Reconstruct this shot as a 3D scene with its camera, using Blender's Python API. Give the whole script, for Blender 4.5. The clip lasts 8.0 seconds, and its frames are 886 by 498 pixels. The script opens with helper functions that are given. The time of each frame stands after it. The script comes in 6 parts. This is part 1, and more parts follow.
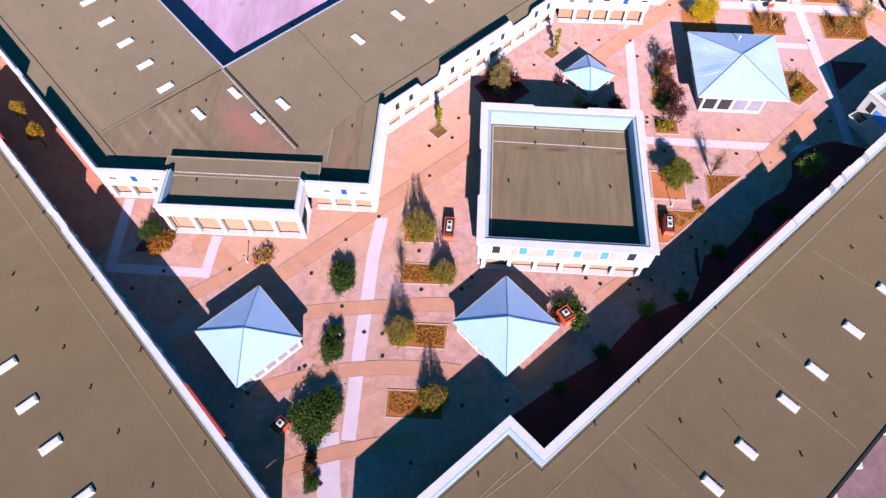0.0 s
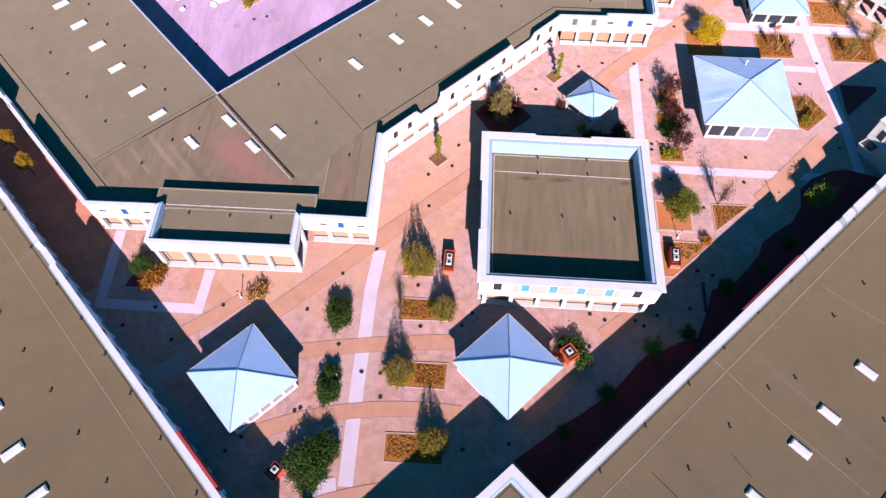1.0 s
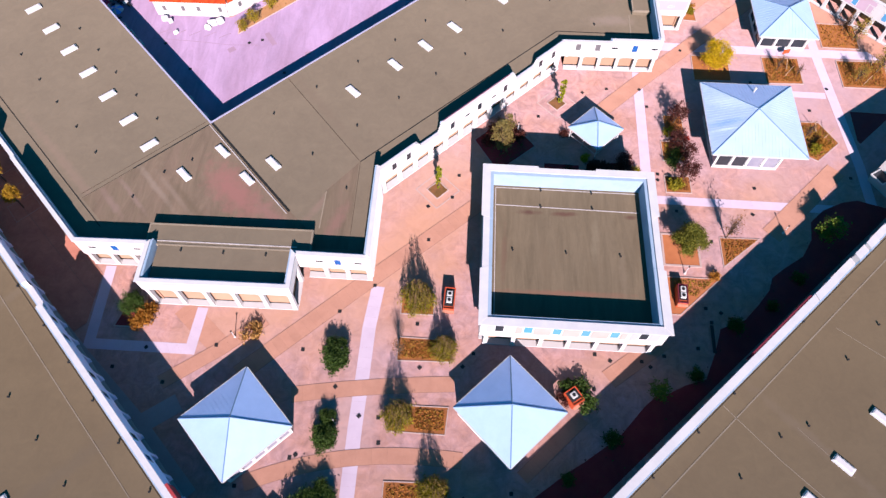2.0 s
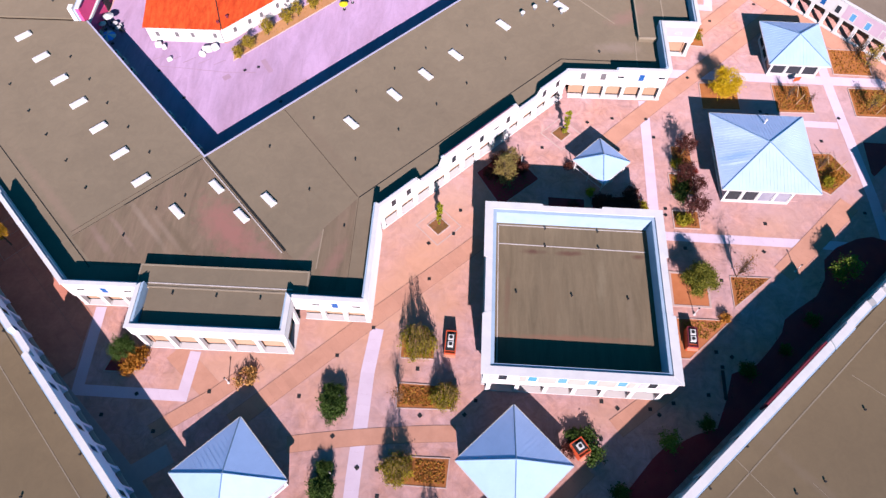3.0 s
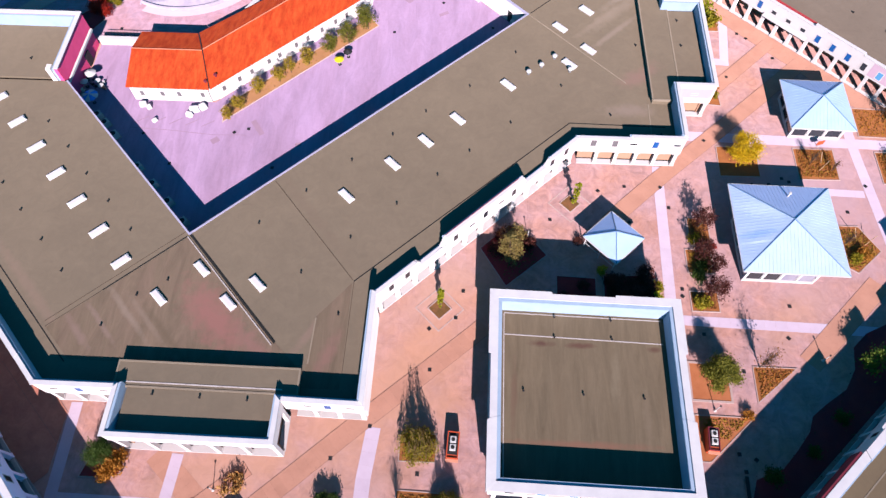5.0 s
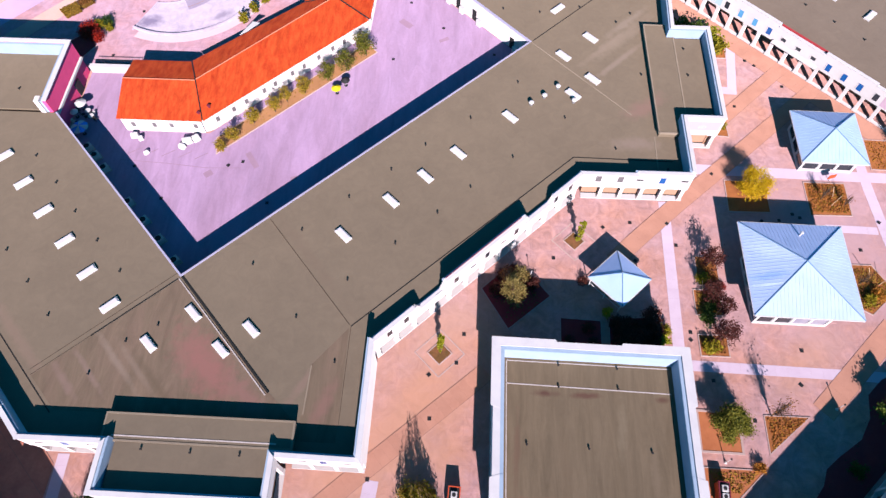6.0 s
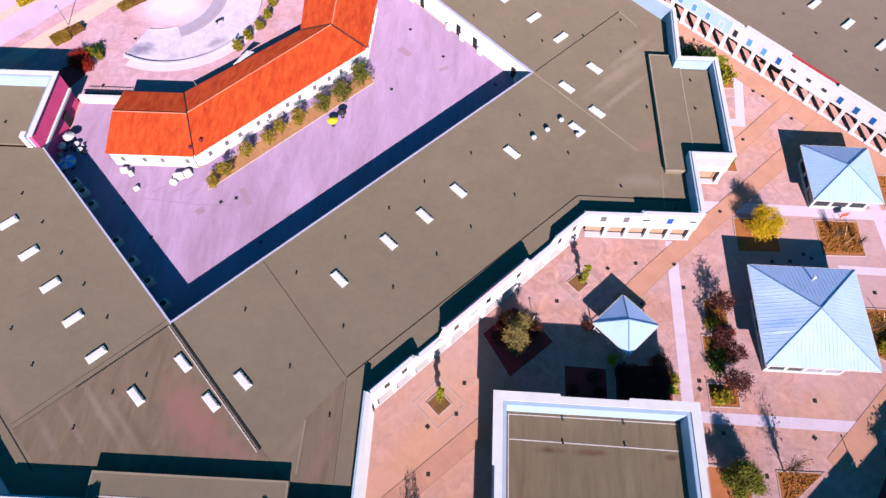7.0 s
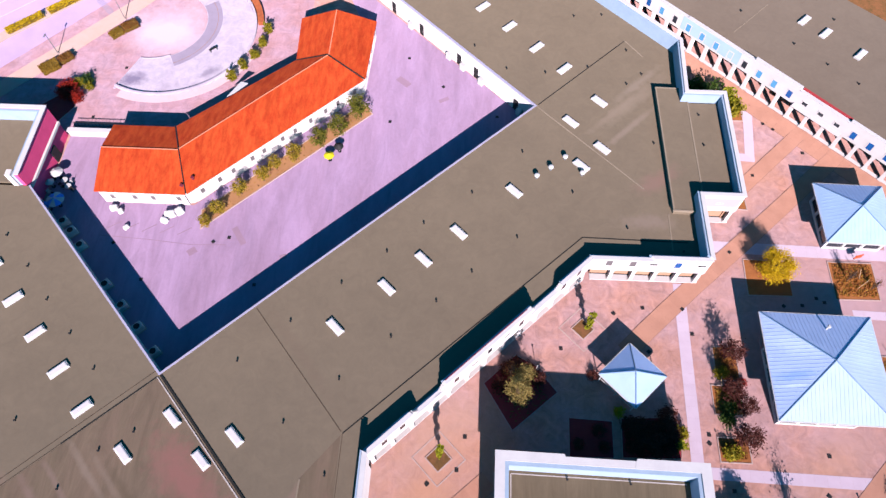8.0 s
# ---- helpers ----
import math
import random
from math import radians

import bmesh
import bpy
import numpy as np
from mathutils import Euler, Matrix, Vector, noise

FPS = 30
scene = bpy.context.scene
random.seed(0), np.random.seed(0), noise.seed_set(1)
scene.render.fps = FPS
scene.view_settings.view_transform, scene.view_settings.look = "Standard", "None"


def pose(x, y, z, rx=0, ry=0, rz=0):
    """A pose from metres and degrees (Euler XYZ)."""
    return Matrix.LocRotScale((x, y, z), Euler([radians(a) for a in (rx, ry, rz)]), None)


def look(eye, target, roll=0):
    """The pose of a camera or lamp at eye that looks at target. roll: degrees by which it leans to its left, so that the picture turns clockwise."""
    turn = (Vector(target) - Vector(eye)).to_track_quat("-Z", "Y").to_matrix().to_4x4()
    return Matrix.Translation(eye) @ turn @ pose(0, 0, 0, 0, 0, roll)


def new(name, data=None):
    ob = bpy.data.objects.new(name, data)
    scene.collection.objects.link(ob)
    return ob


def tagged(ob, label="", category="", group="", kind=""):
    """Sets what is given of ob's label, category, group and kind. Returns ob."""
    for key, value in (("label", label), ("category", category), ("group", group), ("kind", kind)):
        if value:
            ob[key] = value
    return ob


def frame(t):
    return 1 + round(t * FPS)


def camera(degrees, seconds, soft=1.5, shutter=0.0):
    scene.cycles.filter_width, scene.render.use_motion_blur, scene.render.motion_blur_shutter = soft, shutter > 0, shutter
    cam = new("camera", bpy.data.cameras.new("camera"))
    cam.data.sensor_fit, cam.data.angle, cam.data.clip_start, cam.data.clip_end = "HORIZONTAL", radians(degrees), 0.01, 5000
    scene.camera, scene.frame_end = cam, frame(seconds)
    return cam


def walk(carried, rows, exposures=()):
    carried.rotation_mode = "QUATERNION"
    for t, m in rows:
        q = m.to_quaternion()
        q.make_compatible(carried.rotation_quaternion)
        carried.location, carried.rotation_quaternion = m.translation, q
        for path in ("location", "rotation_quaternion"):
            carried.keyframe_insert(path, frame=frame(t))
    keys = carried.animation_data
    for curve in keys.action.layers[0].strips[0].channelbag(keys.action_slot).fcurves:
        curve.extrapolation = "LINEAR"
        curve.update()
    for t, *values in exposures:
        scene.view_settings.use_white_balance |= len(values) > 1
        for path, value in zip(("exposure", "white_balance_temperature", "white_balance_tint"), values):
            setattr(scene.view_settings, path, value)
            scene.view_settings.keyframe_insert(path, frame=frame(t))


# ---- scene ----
cam = camera(67.4, 8.0, soft=1.4)
PATH = [
    (0, (0.31, -0.144, 85.184), (0.268, 0.82, 83.432), 0.2),
    (0.5, (0.155, 2.626, 85.172), (0.115, 3.591, 83.421), 0.2),
    (1, (0.04, 5.433, 85.16), (-0.001, 6.397, 83.408), 0.2),
    (1.5, (-0.075, 8.335, 85.137), (-0.116, 9.299, 83.385), 0.2),
    (3, (-0.525, 17.738, 85.032), (-0.569, 18.703, 83.28), 0.0),
    (3.5, (-0.706, 21.059, 84.992), (-0.751, 22.025, 83.241), 0.0),
    (4, (-0.879, 24.349, 84.976), (-0.924, 25.315, 83.225), -0.0),
    (4.5, (-1.041, 27.748, 84.933), (-1.087, 28.715, 83.183), -0.1),
    (6, (-1.498, 37.596, 85.052), (-1.545, 38.562, 83.301), -0.2),
    (6.5, (-1.63, 41.005, 85.052), (-1.677, 41.97, 83.301), -0.2),
    (7, (-1.743, 44.446, 85.074), (-1.79, 45.412, 83.323), -0.2),
    (7.5, (-1.855, 47.872, 85.126), (-1.903, 48.836, 83.374), -0.2),
    (8, (-1.994, 51.383, 85.145), (-2.042, 52.349, 83.394), -0.2),
]
walk(cam, [(t, look(eye, target, roll)) for t, eye, target, roll in PATH])

from mathutils.geometry import tessellate_polygon

# ---------- world, sun, exposure ----------
SUN_AZ, SUN_EL = radians(-82.5), radians(30.7)          # direction towards the sun, in the plan
world = bpy.data.worlds.new("sky")
scene.world = world
world.use_nodes = True
wn = world.node_tree.nodes
sky = wn.new("ShaderNodeTexSky")
sky.sky_type, sky.sun_disc = 'NISHITA', False
sky.sun_elevation, sky.sun_rotation = SUN_EL, radians(90) - SUN_AZ
sky.ozone_density, sky.air_density, sky.dust_density = 4.0, 1.0, 0.3
wn["Background"].inputs["Strength"].default_value = 0.054
tint = wn.new("ShaderNodeMix")
tint.data_type, tint.blend_type = 'RGBA', 'MULTIPLY'
tint.inputs["Factor"].default_value = 1.0
tint.inputs["B"].default_value = (0.05, 0.9, 1.1, 1)
world.node_tree.links.new(sky.outputs[0], tint.inputs["A"])
world.node_tree.links.new(tint.outputs["Result"], wn["Background"].inputs["Color"])
sun = new("sun", bpy.data.lights.new("sun", "SUN"))
sun.data.energy, sun.data.angle, sun.data.color = 5.0, radians(0.5), (1.0, 0.838, 0.858)
sun.matrix_basis = look((0, 0, 0), (-math.cos(SUN_AZ) * math.cos(SUN_EL), -math.sin(SUN_AZ) * math.cos(SUN_EL), -math.sin(SUN_EL)))
sun.location = (0, 0, 200)
scene.view_settings.exposure = 1.22


# ---------- materials ----------
def material(name, base, second=None, rough=0.85, grain=0.35, blot=3.0, bump=0.15, metal=0.0, amount=1.0, streak=None, spec=0.3, wear=0.0, turn=0.0):
    """Two-scale mottled surface: broad blotches and a fine grain between base and second; streak: direction scale for runs."""
    m = bpy.data.materials.new(name)
    m.use_nodes = True
    nt = m.node_tree
    bsdf = nt.nodes["Principled BSDF"]
    bsdf.inputs["Roughness"].default_value = rough
    bsdf.inputs["Metallic"].default_value = metal
    bsdf.inputs["Diffuse Roughness"].default_value = 1.0 if rough > 0.8 else 0.3
    bsdf.inputs["Specular IOR Level"].default_value = spec
    second = second or tuple(c * 0.78 for c in base)
    co = nt.nodes.new("ShaderNodeTexCoord")
    geo = nt.nodes.new("ShaderNodeNewGeometry")
    src = geo.outputs["Position"]
    if streak:
        mp = nt.nodes.new("ShaderNodeMapping")
        mp.inputs["Scale"].default_value = streak
        mp.inputs["Rotation"].default_value = (0, 0, radians(turn))
        nt.links.new(src, mp.inputs["Vector"])
        src = mp.outputs["Vector"]
    big = nt.nodes.new("ShaderNodeTexNoise")
    big.inputs["Scale"].default_value = 1.0 / blot
    big.inputs["Detail"].default_value = 6.0
    big.inputs["Roughness"].default_value = 0.62
    fine = nt.nodes.new("ShaderNodeTexNoise")
    fine.inputs["Scale"].default_value = 1.0 / grain
    fine.inputs["Detail"].default_value = 4.0
    nt.links.new(src, big.inputs["Vector"])
    nt.links.new(geo.outputs["Position"], fine.inputs["Vector"])
    ramp = nt.nodes.new("ShaderNodeValToRGB")
    ramp.color_ramp.elements[0].position, ramp.color_ramp.elements[1].position = 0.38, 0.66
    ramp.color_ramp.elements[0].color = (0, 0, 0, 1)
    nt.links.new(big.outputs["Fac"], ramp.inputs["Fac"])
    mul = nt.nodes.new("ShaderNodeMath")
    mul.operation = 'MULTIPLY'
    mul.inputs[1].default_value = 0.75 * amount
    nt.links.new(ramp.outputs["Color"], mul.inputs[0])
    add = nt.nodes.new("ShaderNodeMath")
    add.operation, add.use_clamp = 'MULTIPLY_ADD', True
    add.inputs[1].default_value = 0.5 * amount
    nt.links.new(fine.outputs["Fac"], add.inputs[0])
    sub = nt.nodes.new("ShaderNodeMath")
    sub.operation = 'SUBTRACT'
    sub.inputs[1].default_value = 0.2 * amount
    nt.links.new(mul.outputs[0], sub.inputs[0])
    nt.links.new(sub.outputs[0], add.inputs[2])
    mix = nt.nodes.new("ShaderNodeMix")
    mix.data_type = 'RGBA'
    mix.inputs["A"].default_value = (*base, 1)
    mix.inputs["B"].default_value = (*second, 1)
    nt.links.new(add.outputs[0], mix.inputs["Factor"])
    out = mix.outputs["Result"]
    if wear:
        # scuffs and dried puddles: a warped noise that darkens and lightens the surface in patches
        wn_ = nt.nodes.new("ShaderNodeTexNoise")
        wn_.inputs["Scale"].default_value, wn_.inputs["Detail"].default_value = 0.55, 8.0
        wn_.inputs["Roughness"].default_value, wn_.inputs["Distortion"].default_value = 0.7, 1.2
        nt.links.new(src, wn_.inputs["Vector"])
        rng = nt.nodes.new("ShaderNodeMapRange")
        rng.inputs["From Min"].default_value, rng.inputs["From Max"].default_value = 0.3, 0.7
        rng.inputs["To Min"].default_value, rng.inputs["To Max"].default_value = 1.0 - wear, 1.0 + wear * 0.6
        nt.links.new(wn_.outputs["Fac"], rng.inputs["Value"])
        tone = nt.nodes.new("ShaderNodeMix")
        tone.data_type, tone.blend_type = 'RGBA', 'MULTIPLY'
        tone.inputs["Factor"].default_value = 1.0
        nt.links.new(out, tone.inputs["A"])
        nt.links.new(rng.outputs["Result"], tone.inputs["B"])
        out = tone.outputs["Result"]
    nt.links.new(out, bsdf.inputs["Base Color"])
    if bump:
        bp = nt.nodes.new("ShaderNodeBump")
        bp.inputs["Strength"].default_value = bump
        bp.inputs["Distance"].default_value = 0.03
        nt.links.new(fine.outputs["Fac"], bp.inputs["Height"])
        nt.links.new(bp.outputs["Normal"], bsdf.inputs["Normal"])
    return m


def jointed(m, size, width, turn, colour, offset=0.0):
    """Adds a grid of saw-cut joints to a mottled material."""
    nt = m.node_tree
    bsdf = nt.nodes["Principled BSDF"]
    link = bsdf.inputs["Base Color"].links[0]
    src = link.from_socket
    geo = nt.nodes.new("ShaderNodeNewGeometry")
    mp = nt.nodes.new("ShaderNodeMapping")
    mp.inputs["Rotation"].default_value = (0, 0, radians(turn))
    nt.links.new(geo.outputs["Position"], mp.inputs["Vector"])
    br = nt.nodes.new("ShaderNodeTexBrick")
    br.offset = offset
    for k, v in (("Scale", 1.0), ("Mortar Size", width), ("Mortar Smooth", 0.3), ("Bias", 0.0), ("Brick Width", size[0]), ("Row Height", size[1])):
        br.inputs[k].default_value = v
    br.inputs["Color1"].default_value = (1, 1, 1, 1)
    br.inputs["Color2"].default_value = (0.95, 0.945, 0.94, 1)
    br.inputs["Mortar"].default_value = (*colour, 1)
    nt.links.new(mp.outputs["Vector"], br.inputs["Vector"])
    mix = nt.nodes.new("ShaderNodeMix")
    mix.data_type, mix.blend_type = 'RGBA', 'MULTIPLY'
    mix.inputs["Factor"].default_value = 1.0
    nt.links.new(src, mix.inputs["A"])
    nt.links.new(br.outputs["Color"], mix.inputs["B"])
    nt.links.new(mix.outputs["Result"], bsdf.inputs["Base Color"])
    return m


def slab_tint(m, spread):
    """Lets each paving slab on this material differ a little from its neighbours."""
    nt = m.node_tree
    bsdf = nt.nodes["Principled BSDF"]
    src = bsdf.inputs["Base Color"].links[0].from_socket
    info = nt.nodes.new("ShaderNodeObjectInfo")
    rng = nt.nodes.new("ShaderNodeMapRange")
    rng.inputs["To Min"].default_value, rng.inputs["To Max"].default_value = 1.0 - spread, 1.0 + spread
    nt.links.new(info.outputs["Random"], rng.inputs["Value"])
    mix = nt.nodes.new("ShaderNodeMix")
    mix.data_type, mix.blend_type = 'RGBA', 'MULTIPLY'
    mix.inputs["Factor"].default_value = 1.0
    nt.links.new(src, mix.inputs["A"])
    nt.links.new(rng.outputs["Result"], mix.inputs["B"])
    nt.links.new(mix.outputs["Result"], bsdf.inputs["Base Color"])


def swath(m, centre, turn, size, colour, strength=0.8, grain=0.7):
    """Adds one long soft-edged weather stain or painted sun glint, broken up by noise, to a mottled material."""
    nt = m.node_tree
    bsdf = nt.nodes["Principled BSDF"]
    src = bsdf.inputs["Base Color"].links[0].from_socket
    geo = nt.nodes.new("ShaderNodeNewGeometry")
    mp = nt.nodes.new("ShaderNodeMapping")
    mp.vector_type = 'TEXTURE'
    mp.inputs["Location"].default_value = (*centre, 0)
    mp.inputs["Rotation"].default_value = (0, 0, radians(turn))
    mp.inputs["Scale"].default_value = (size[0], size[1], 1000)
    nt.links.new(geo.outputs["Position"], mp.inputs["Vector"])
    ln = nt.nodes.new("ShaderNodeVectorMath")
    ln.operation = 'LENGTH'
    nt.links.new(mp.outputs["Vector"], ln.inputs[0])
    ns = nt.nodes.new("ShaderNodeTexNoise")
    ns.inputs["Scale"].default_value, ns.inputs["Detail"].default_value, ns.inputs["Roughness"].default_value = grain, 7.0, 0.65
    nt.links.new(geo.outputs["Position"], ns.inputs["Vector"])
    ad = nt.nodes.new("ShaderNodeMath")
    ad.operation = 'MULTIPLY_ADD'
    ad.inputs[1].default_value = 1.5
    nt.links.new(ns.outputs["Fac"], ad.inputs[0])
    nt.links.new(ln.outputs["Value"], ad.inputs[2])
    rg = nt.nodes.new("ShaderNodeMapRange")
    for k, v in (("From Min", 1.75), ("From Max", 1.0), ("To Min", 0.0), ("To Max", strength)):
        rg.inputs[k].default_value = v
    nt.links.new(ad.outputs[0], rg.inputs["Value"])
    mix = nt.nodes.new("ShaderNodeMix")
    mix.data_type = 'RGBA'
    mix.inputs["B"].default_value = (*colour, 1)
    nt.links.new(rg.outputs["Result"], mix.inputs["Factor"])
    nt.links.new(src, mix.inputs["A"])
    nt.links.new(mix.outputs["Result"], bsdf.inputs["Base Color"])
    return m


def leafy(name, base, second, rough=0.65):
    """Foliage whose leaves differ one from another."""
    m = bpy.data.materials.new(name)
    m.use_nodes = True
    nt = m.node_tree
    bsdf = nt.nodes["Principled BSDF"]
    bsdf.inputs["Roughness"].default_value = rough
    bsdf.inputs["Specular IOR Level"].default_value = 0.2
    geo = nt.nodes.new("ShaderNodeNewGeometry")
    ramp = nt.nodes.new("ShaderNodeValToRGB")
    ramp.color_ramp.elements[0].color = (*base, 1)
    ramp.color_ramp.elements[1].color = (*second, 1)
    nt.links.new(geo.outputs["Random Per Island"], ramp.inputs["Fac"])
    nt.links.new(ramp.outputs["Color"], bsdf.inputs["Base Color"])
    thin = nt.nodes.new("ShaderNodeBsdfTranslucent")
    nt.links.new(ramp.outputs["Color"], thin.inputs["Color"])
    both = nt.nodes.new("ShaderNodeMixShader")
    both.inputs["Fac"].default_value = 0.35
    nt.links.new(bsdf.outputs[0], both.inputs[1])
    nt.links.new(thin.outputs[0], both.inputs[2])
    nt.links.new(both.outputs[0], nt.nodes["Material Output"].inputs["Surface"])
    return m


ROOF = material("roof_membrane", (0.135, 0.107, 0.073), (0.115, 0.091, 0.062), rough=0.82, spec=0.5, grain=0.5, blot=7.0, bump=0.1, amount=0.8, wear=0.10)
ROOF_DARK = material("roof_membrane_tarnished", (0.122, 0.088, 0.048), (0.105, 0.0745, 0.04), rough=0.82, spec=0.5, grain=0.5, blot=8.0, bump=0.1, amount=0.8, wear=0.09)
ROOF_FAR = material("roof_membrane_greyed", (0.128, 0.102, 0.077), (0.11, 0.086, 0.064), rough=0.82, spec=0.5, grain=0.5, blot=8.0, bump=0.1, amount=0.8, wear=0.09)
ROOF_OLD = material("roof_membrane_weathered", (0.122, 0.094, 0.064), (0.15, 0.106, 0.078), rough=0.9, grain=0.6, blot=3.0, bump=0.1, streak=(0.9, 0.2, 1), turn=-40, amount=1.0, wear=0.24)
for spot, turn, size, tone, force in (((-33.0, 64.0), -47, (8.0, 3.6), (0.19, 0.094, 0.08), 1.0), ((-26.4, 59.6), -47, (5.0, 1.8), (0.18, 0.1, 0.085), 0.8), ((-38.6, 61.2), -47, (7.0, 0.7), (0.1, 0.075, 0.05), 0.8), ((-50.2, 61.2), -47, (4.0, 0.7), (0.17, 0.12, 0.1), 0.7), ((-44.6, 64.2), -47, (7.0, 0.6), (0.19, 0.15, 0.12), 0.6), ((-41.8, 63.4), -47, (6.0, 0.5), (0.17, 0.13, 0.10), 0.6),
                                      ((-47.6, 62.6), -47, (5.0, 0.5), (0.18, 0.13, 0.11), 0.6), ((-17.4, 59.5), 70, (4.5, 1.2), (0.18, 0.10, 0.085), 0.6)):
    swath(ROOF_OLD, spot, turn, size, tone, force)
for spot, turn, size, tone, force in (((24.6, 124.0), 45, (9.0, 1.6), (0.19, 0.152, 0.115), 0.5), ((21.0, 121.0), 45, (7.0, 0.8), (0.185, 0.145, 0.11), 0.5), ((26.5, 108.5), 30, (4.5, 2.0), (0.17, 0.105, 0.085), 0.7), ((23.0, 118.0), 45, (8.0, 0.7), (0.19, 0.15, 0.12), 0.6), ((25.5, 127.5), 45, (7.0, 0.9), (0.185, 0.15, 0.118), 0.6), ((24.5, 101.5), 5, (5.0, 1.6), (0.18, 0.14, 0.115), 0.6), ((-20, 62.5), 60, (6.0, 0.8), (0.17, 0.115, 0.09), 0.6), ((-58, 66.5), -45, (16, 1.0), (0.17, 0.12, 0.09), 0.5), ((-22, 80), -50, (12, 1.2), (0.12, 0.09, 0.062), 0.5)):
    swath(ROOF, spot, turn, size, tone, force)
for spot, turn, size, tone, force in (((30, 20), -45, (14, 0.8), (0.10, 0.074, 0.046), 0.6), ((44, 31), -45, (15, 0.9), (0.135, 0.10, 0.066), 0.5), ((22, 13), -45, (10, 0.7), (0.098, 0.07, 0.045), 0.6), ((-45, 24), 45, (18, 1.4), (0.105, 0.078, 0.048), 0.5), ((-60, 45), 45, (16, 1.0), (0.13, 0.098, 0.063), 0.5)):
    swath(ROOF_DARK, spot, turn, size, tone, force)
ROOF_SEAM = material("roof_lap_seam", (0.205, 0.17, 0.128), rough=0.9)
ROOF_PALE = material("white_edge_flashing", (0.4, 0.37, 0.36), (0.3, 0.26, 0.24), rough=0.7, blot=0.8)
# near black: the shadow line along a roof joint is painted as a flat strip
ROOF_JOINT_SHADE = material("roof_joint_with_shade", (0.014, 0.014, 0.013), rough=0.9)
ROOF_RUST = material("roof_brown_joint", (0.07, 0.05, 0.035), rough=0.9)
WHITE = material("white_stucco", (0.445, 0.428, 0.43), (0.4, 0.38, 0.38), rough=0.9, blot=2.5, grain=0.2, bump=0.2)
CAP = material("white_coping", (0.49, 0.48, 0.49), (0.43, 0.42, 0.44), rough=0.7, blot=2.0, grain=0.3)
PARAPET_IN = material("parapet_membrane", (0.26, 0.345, 0.45), (0.22, 0.3, 0.4), rough=0.8, blot=2.0)
PINK = material("pink_stucco", (0.4, 0.27, 0.25), (0.36, 0.235, 0.215), rough=0.9, blot=2.0, grain=0.2)
MAGENTA = material("magenta_stucco", (0.74, 0.075, 0.21), (0.65, 0.06, 0.18), rough=0.9, blot=2.0, grain=0.2)
RED = material("red_stucco", (0.14, 0.015, 0.03), (0.1, 0.012, 0.024), rough=0.8, blot=1.5)
RED_BRIGHT = material("red_coping_paint", (0.33, 0.035, 0.04), (0.26, 0.03, 0.034), rough=0.7, blot=1.5)
# far brighter than WHITE: bounced light on the shaded left facade is in this colour
SHADE_LIFT_WALL = material("lilac_stucco_lifted_in_shade", (0.84, 0.76, 0.92), (0.78, 0.7, 0.87), rough=0.9, blot=2.5, grain=0.2, bump=0.2)
BACKWALL = material("peach_render", (0.33, 0.2, 0.135), (0.29, 0.17, 0.115), rough=0.9)
GLASS_BLUE = material("blue_window_glass", (0.014, 0.085, 0.27), (0.011, 0.065, 0.22), rough=0.12, blot=1.0, bump=0, spec=0.6)
GLASS_DARK = material("dark_window_glass", (0.031, 0.034, 0.043), (0.019, 0.022, 0.028), rough=0.1, bump=0, spec=0.6)
METAL_BLUE = material("blue_metal_roofing", (0.305, 0.435, 0.7), (0.27, 0.39, 0.64), rough=0.5, spec=0.8, blot=2.0, grain=0.4, bump=0.05)
METAL_FADED_GLINT = material("faded_blue_metal_roofing_with_glint", (0.335, 0.44, 0.685), (0.3, 0.4, 0.63), rough=0.5, spec=0.8, blot=2.0, grain=0.4, bump=0.05)
# sun glare and duller bands on the large pavilion's slopes, painted into the colour
for spot, turn, size, tone, force in (((41.2, 83.6), -22, (4.2, 1.7), (0.42, 0.53, 0.74), 0.8), ((40.2, 78.3), 3, (2.6, 0.3), (0.46, 0.57, 0.76), 0.9), ((40.4, 79.6), 5, (3.2, 0.8), (0.2, 0.33, 0.66), 0.8), ((49.5, 82.5), 80, (3.5, 2.2), (0.38, 0.5, 0.72), 0.5)):
    swath(METAL_FADED_GLINT, spot, turn, size, tone, force, 1.6)
METAL_RIDGE = material("blue_ridge_capping", (0.124, 0.211, 0.322), (0.105, 0.180, 0.279), rough=0.5, bump=0)
METAL_WHITE = material("white_painted_metal", (0.44, 0.44, 0.44), (0.4, 0.4, 0.405), rough=0.5, bump=0)
METAL_DARK = material("dark_painted_metal", (0.019, 0.019, 0.020), (0.014, 0.014, 0.015), rough=0.6, bump=0)
METAL_GREY = material("galvanised_metal", (0.217, 0.223, 0.236), (0.174, 0.180, 0.192), rough=0.45, metal=0.4, bump=0)
DOME = material("acrylic_skylight_dome", (0.533, 0.515, 0.521), (0.496, 0.471, 0.484), rough=0.35, blot=1.0, bump=0)
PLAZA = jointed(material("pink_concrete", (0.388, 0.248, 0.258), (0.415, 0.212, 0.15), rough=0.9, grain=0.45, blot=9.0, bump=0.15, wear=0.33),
                (3.0, 3.0), 0.018, 0, (0.84, 0.81, 0.8))
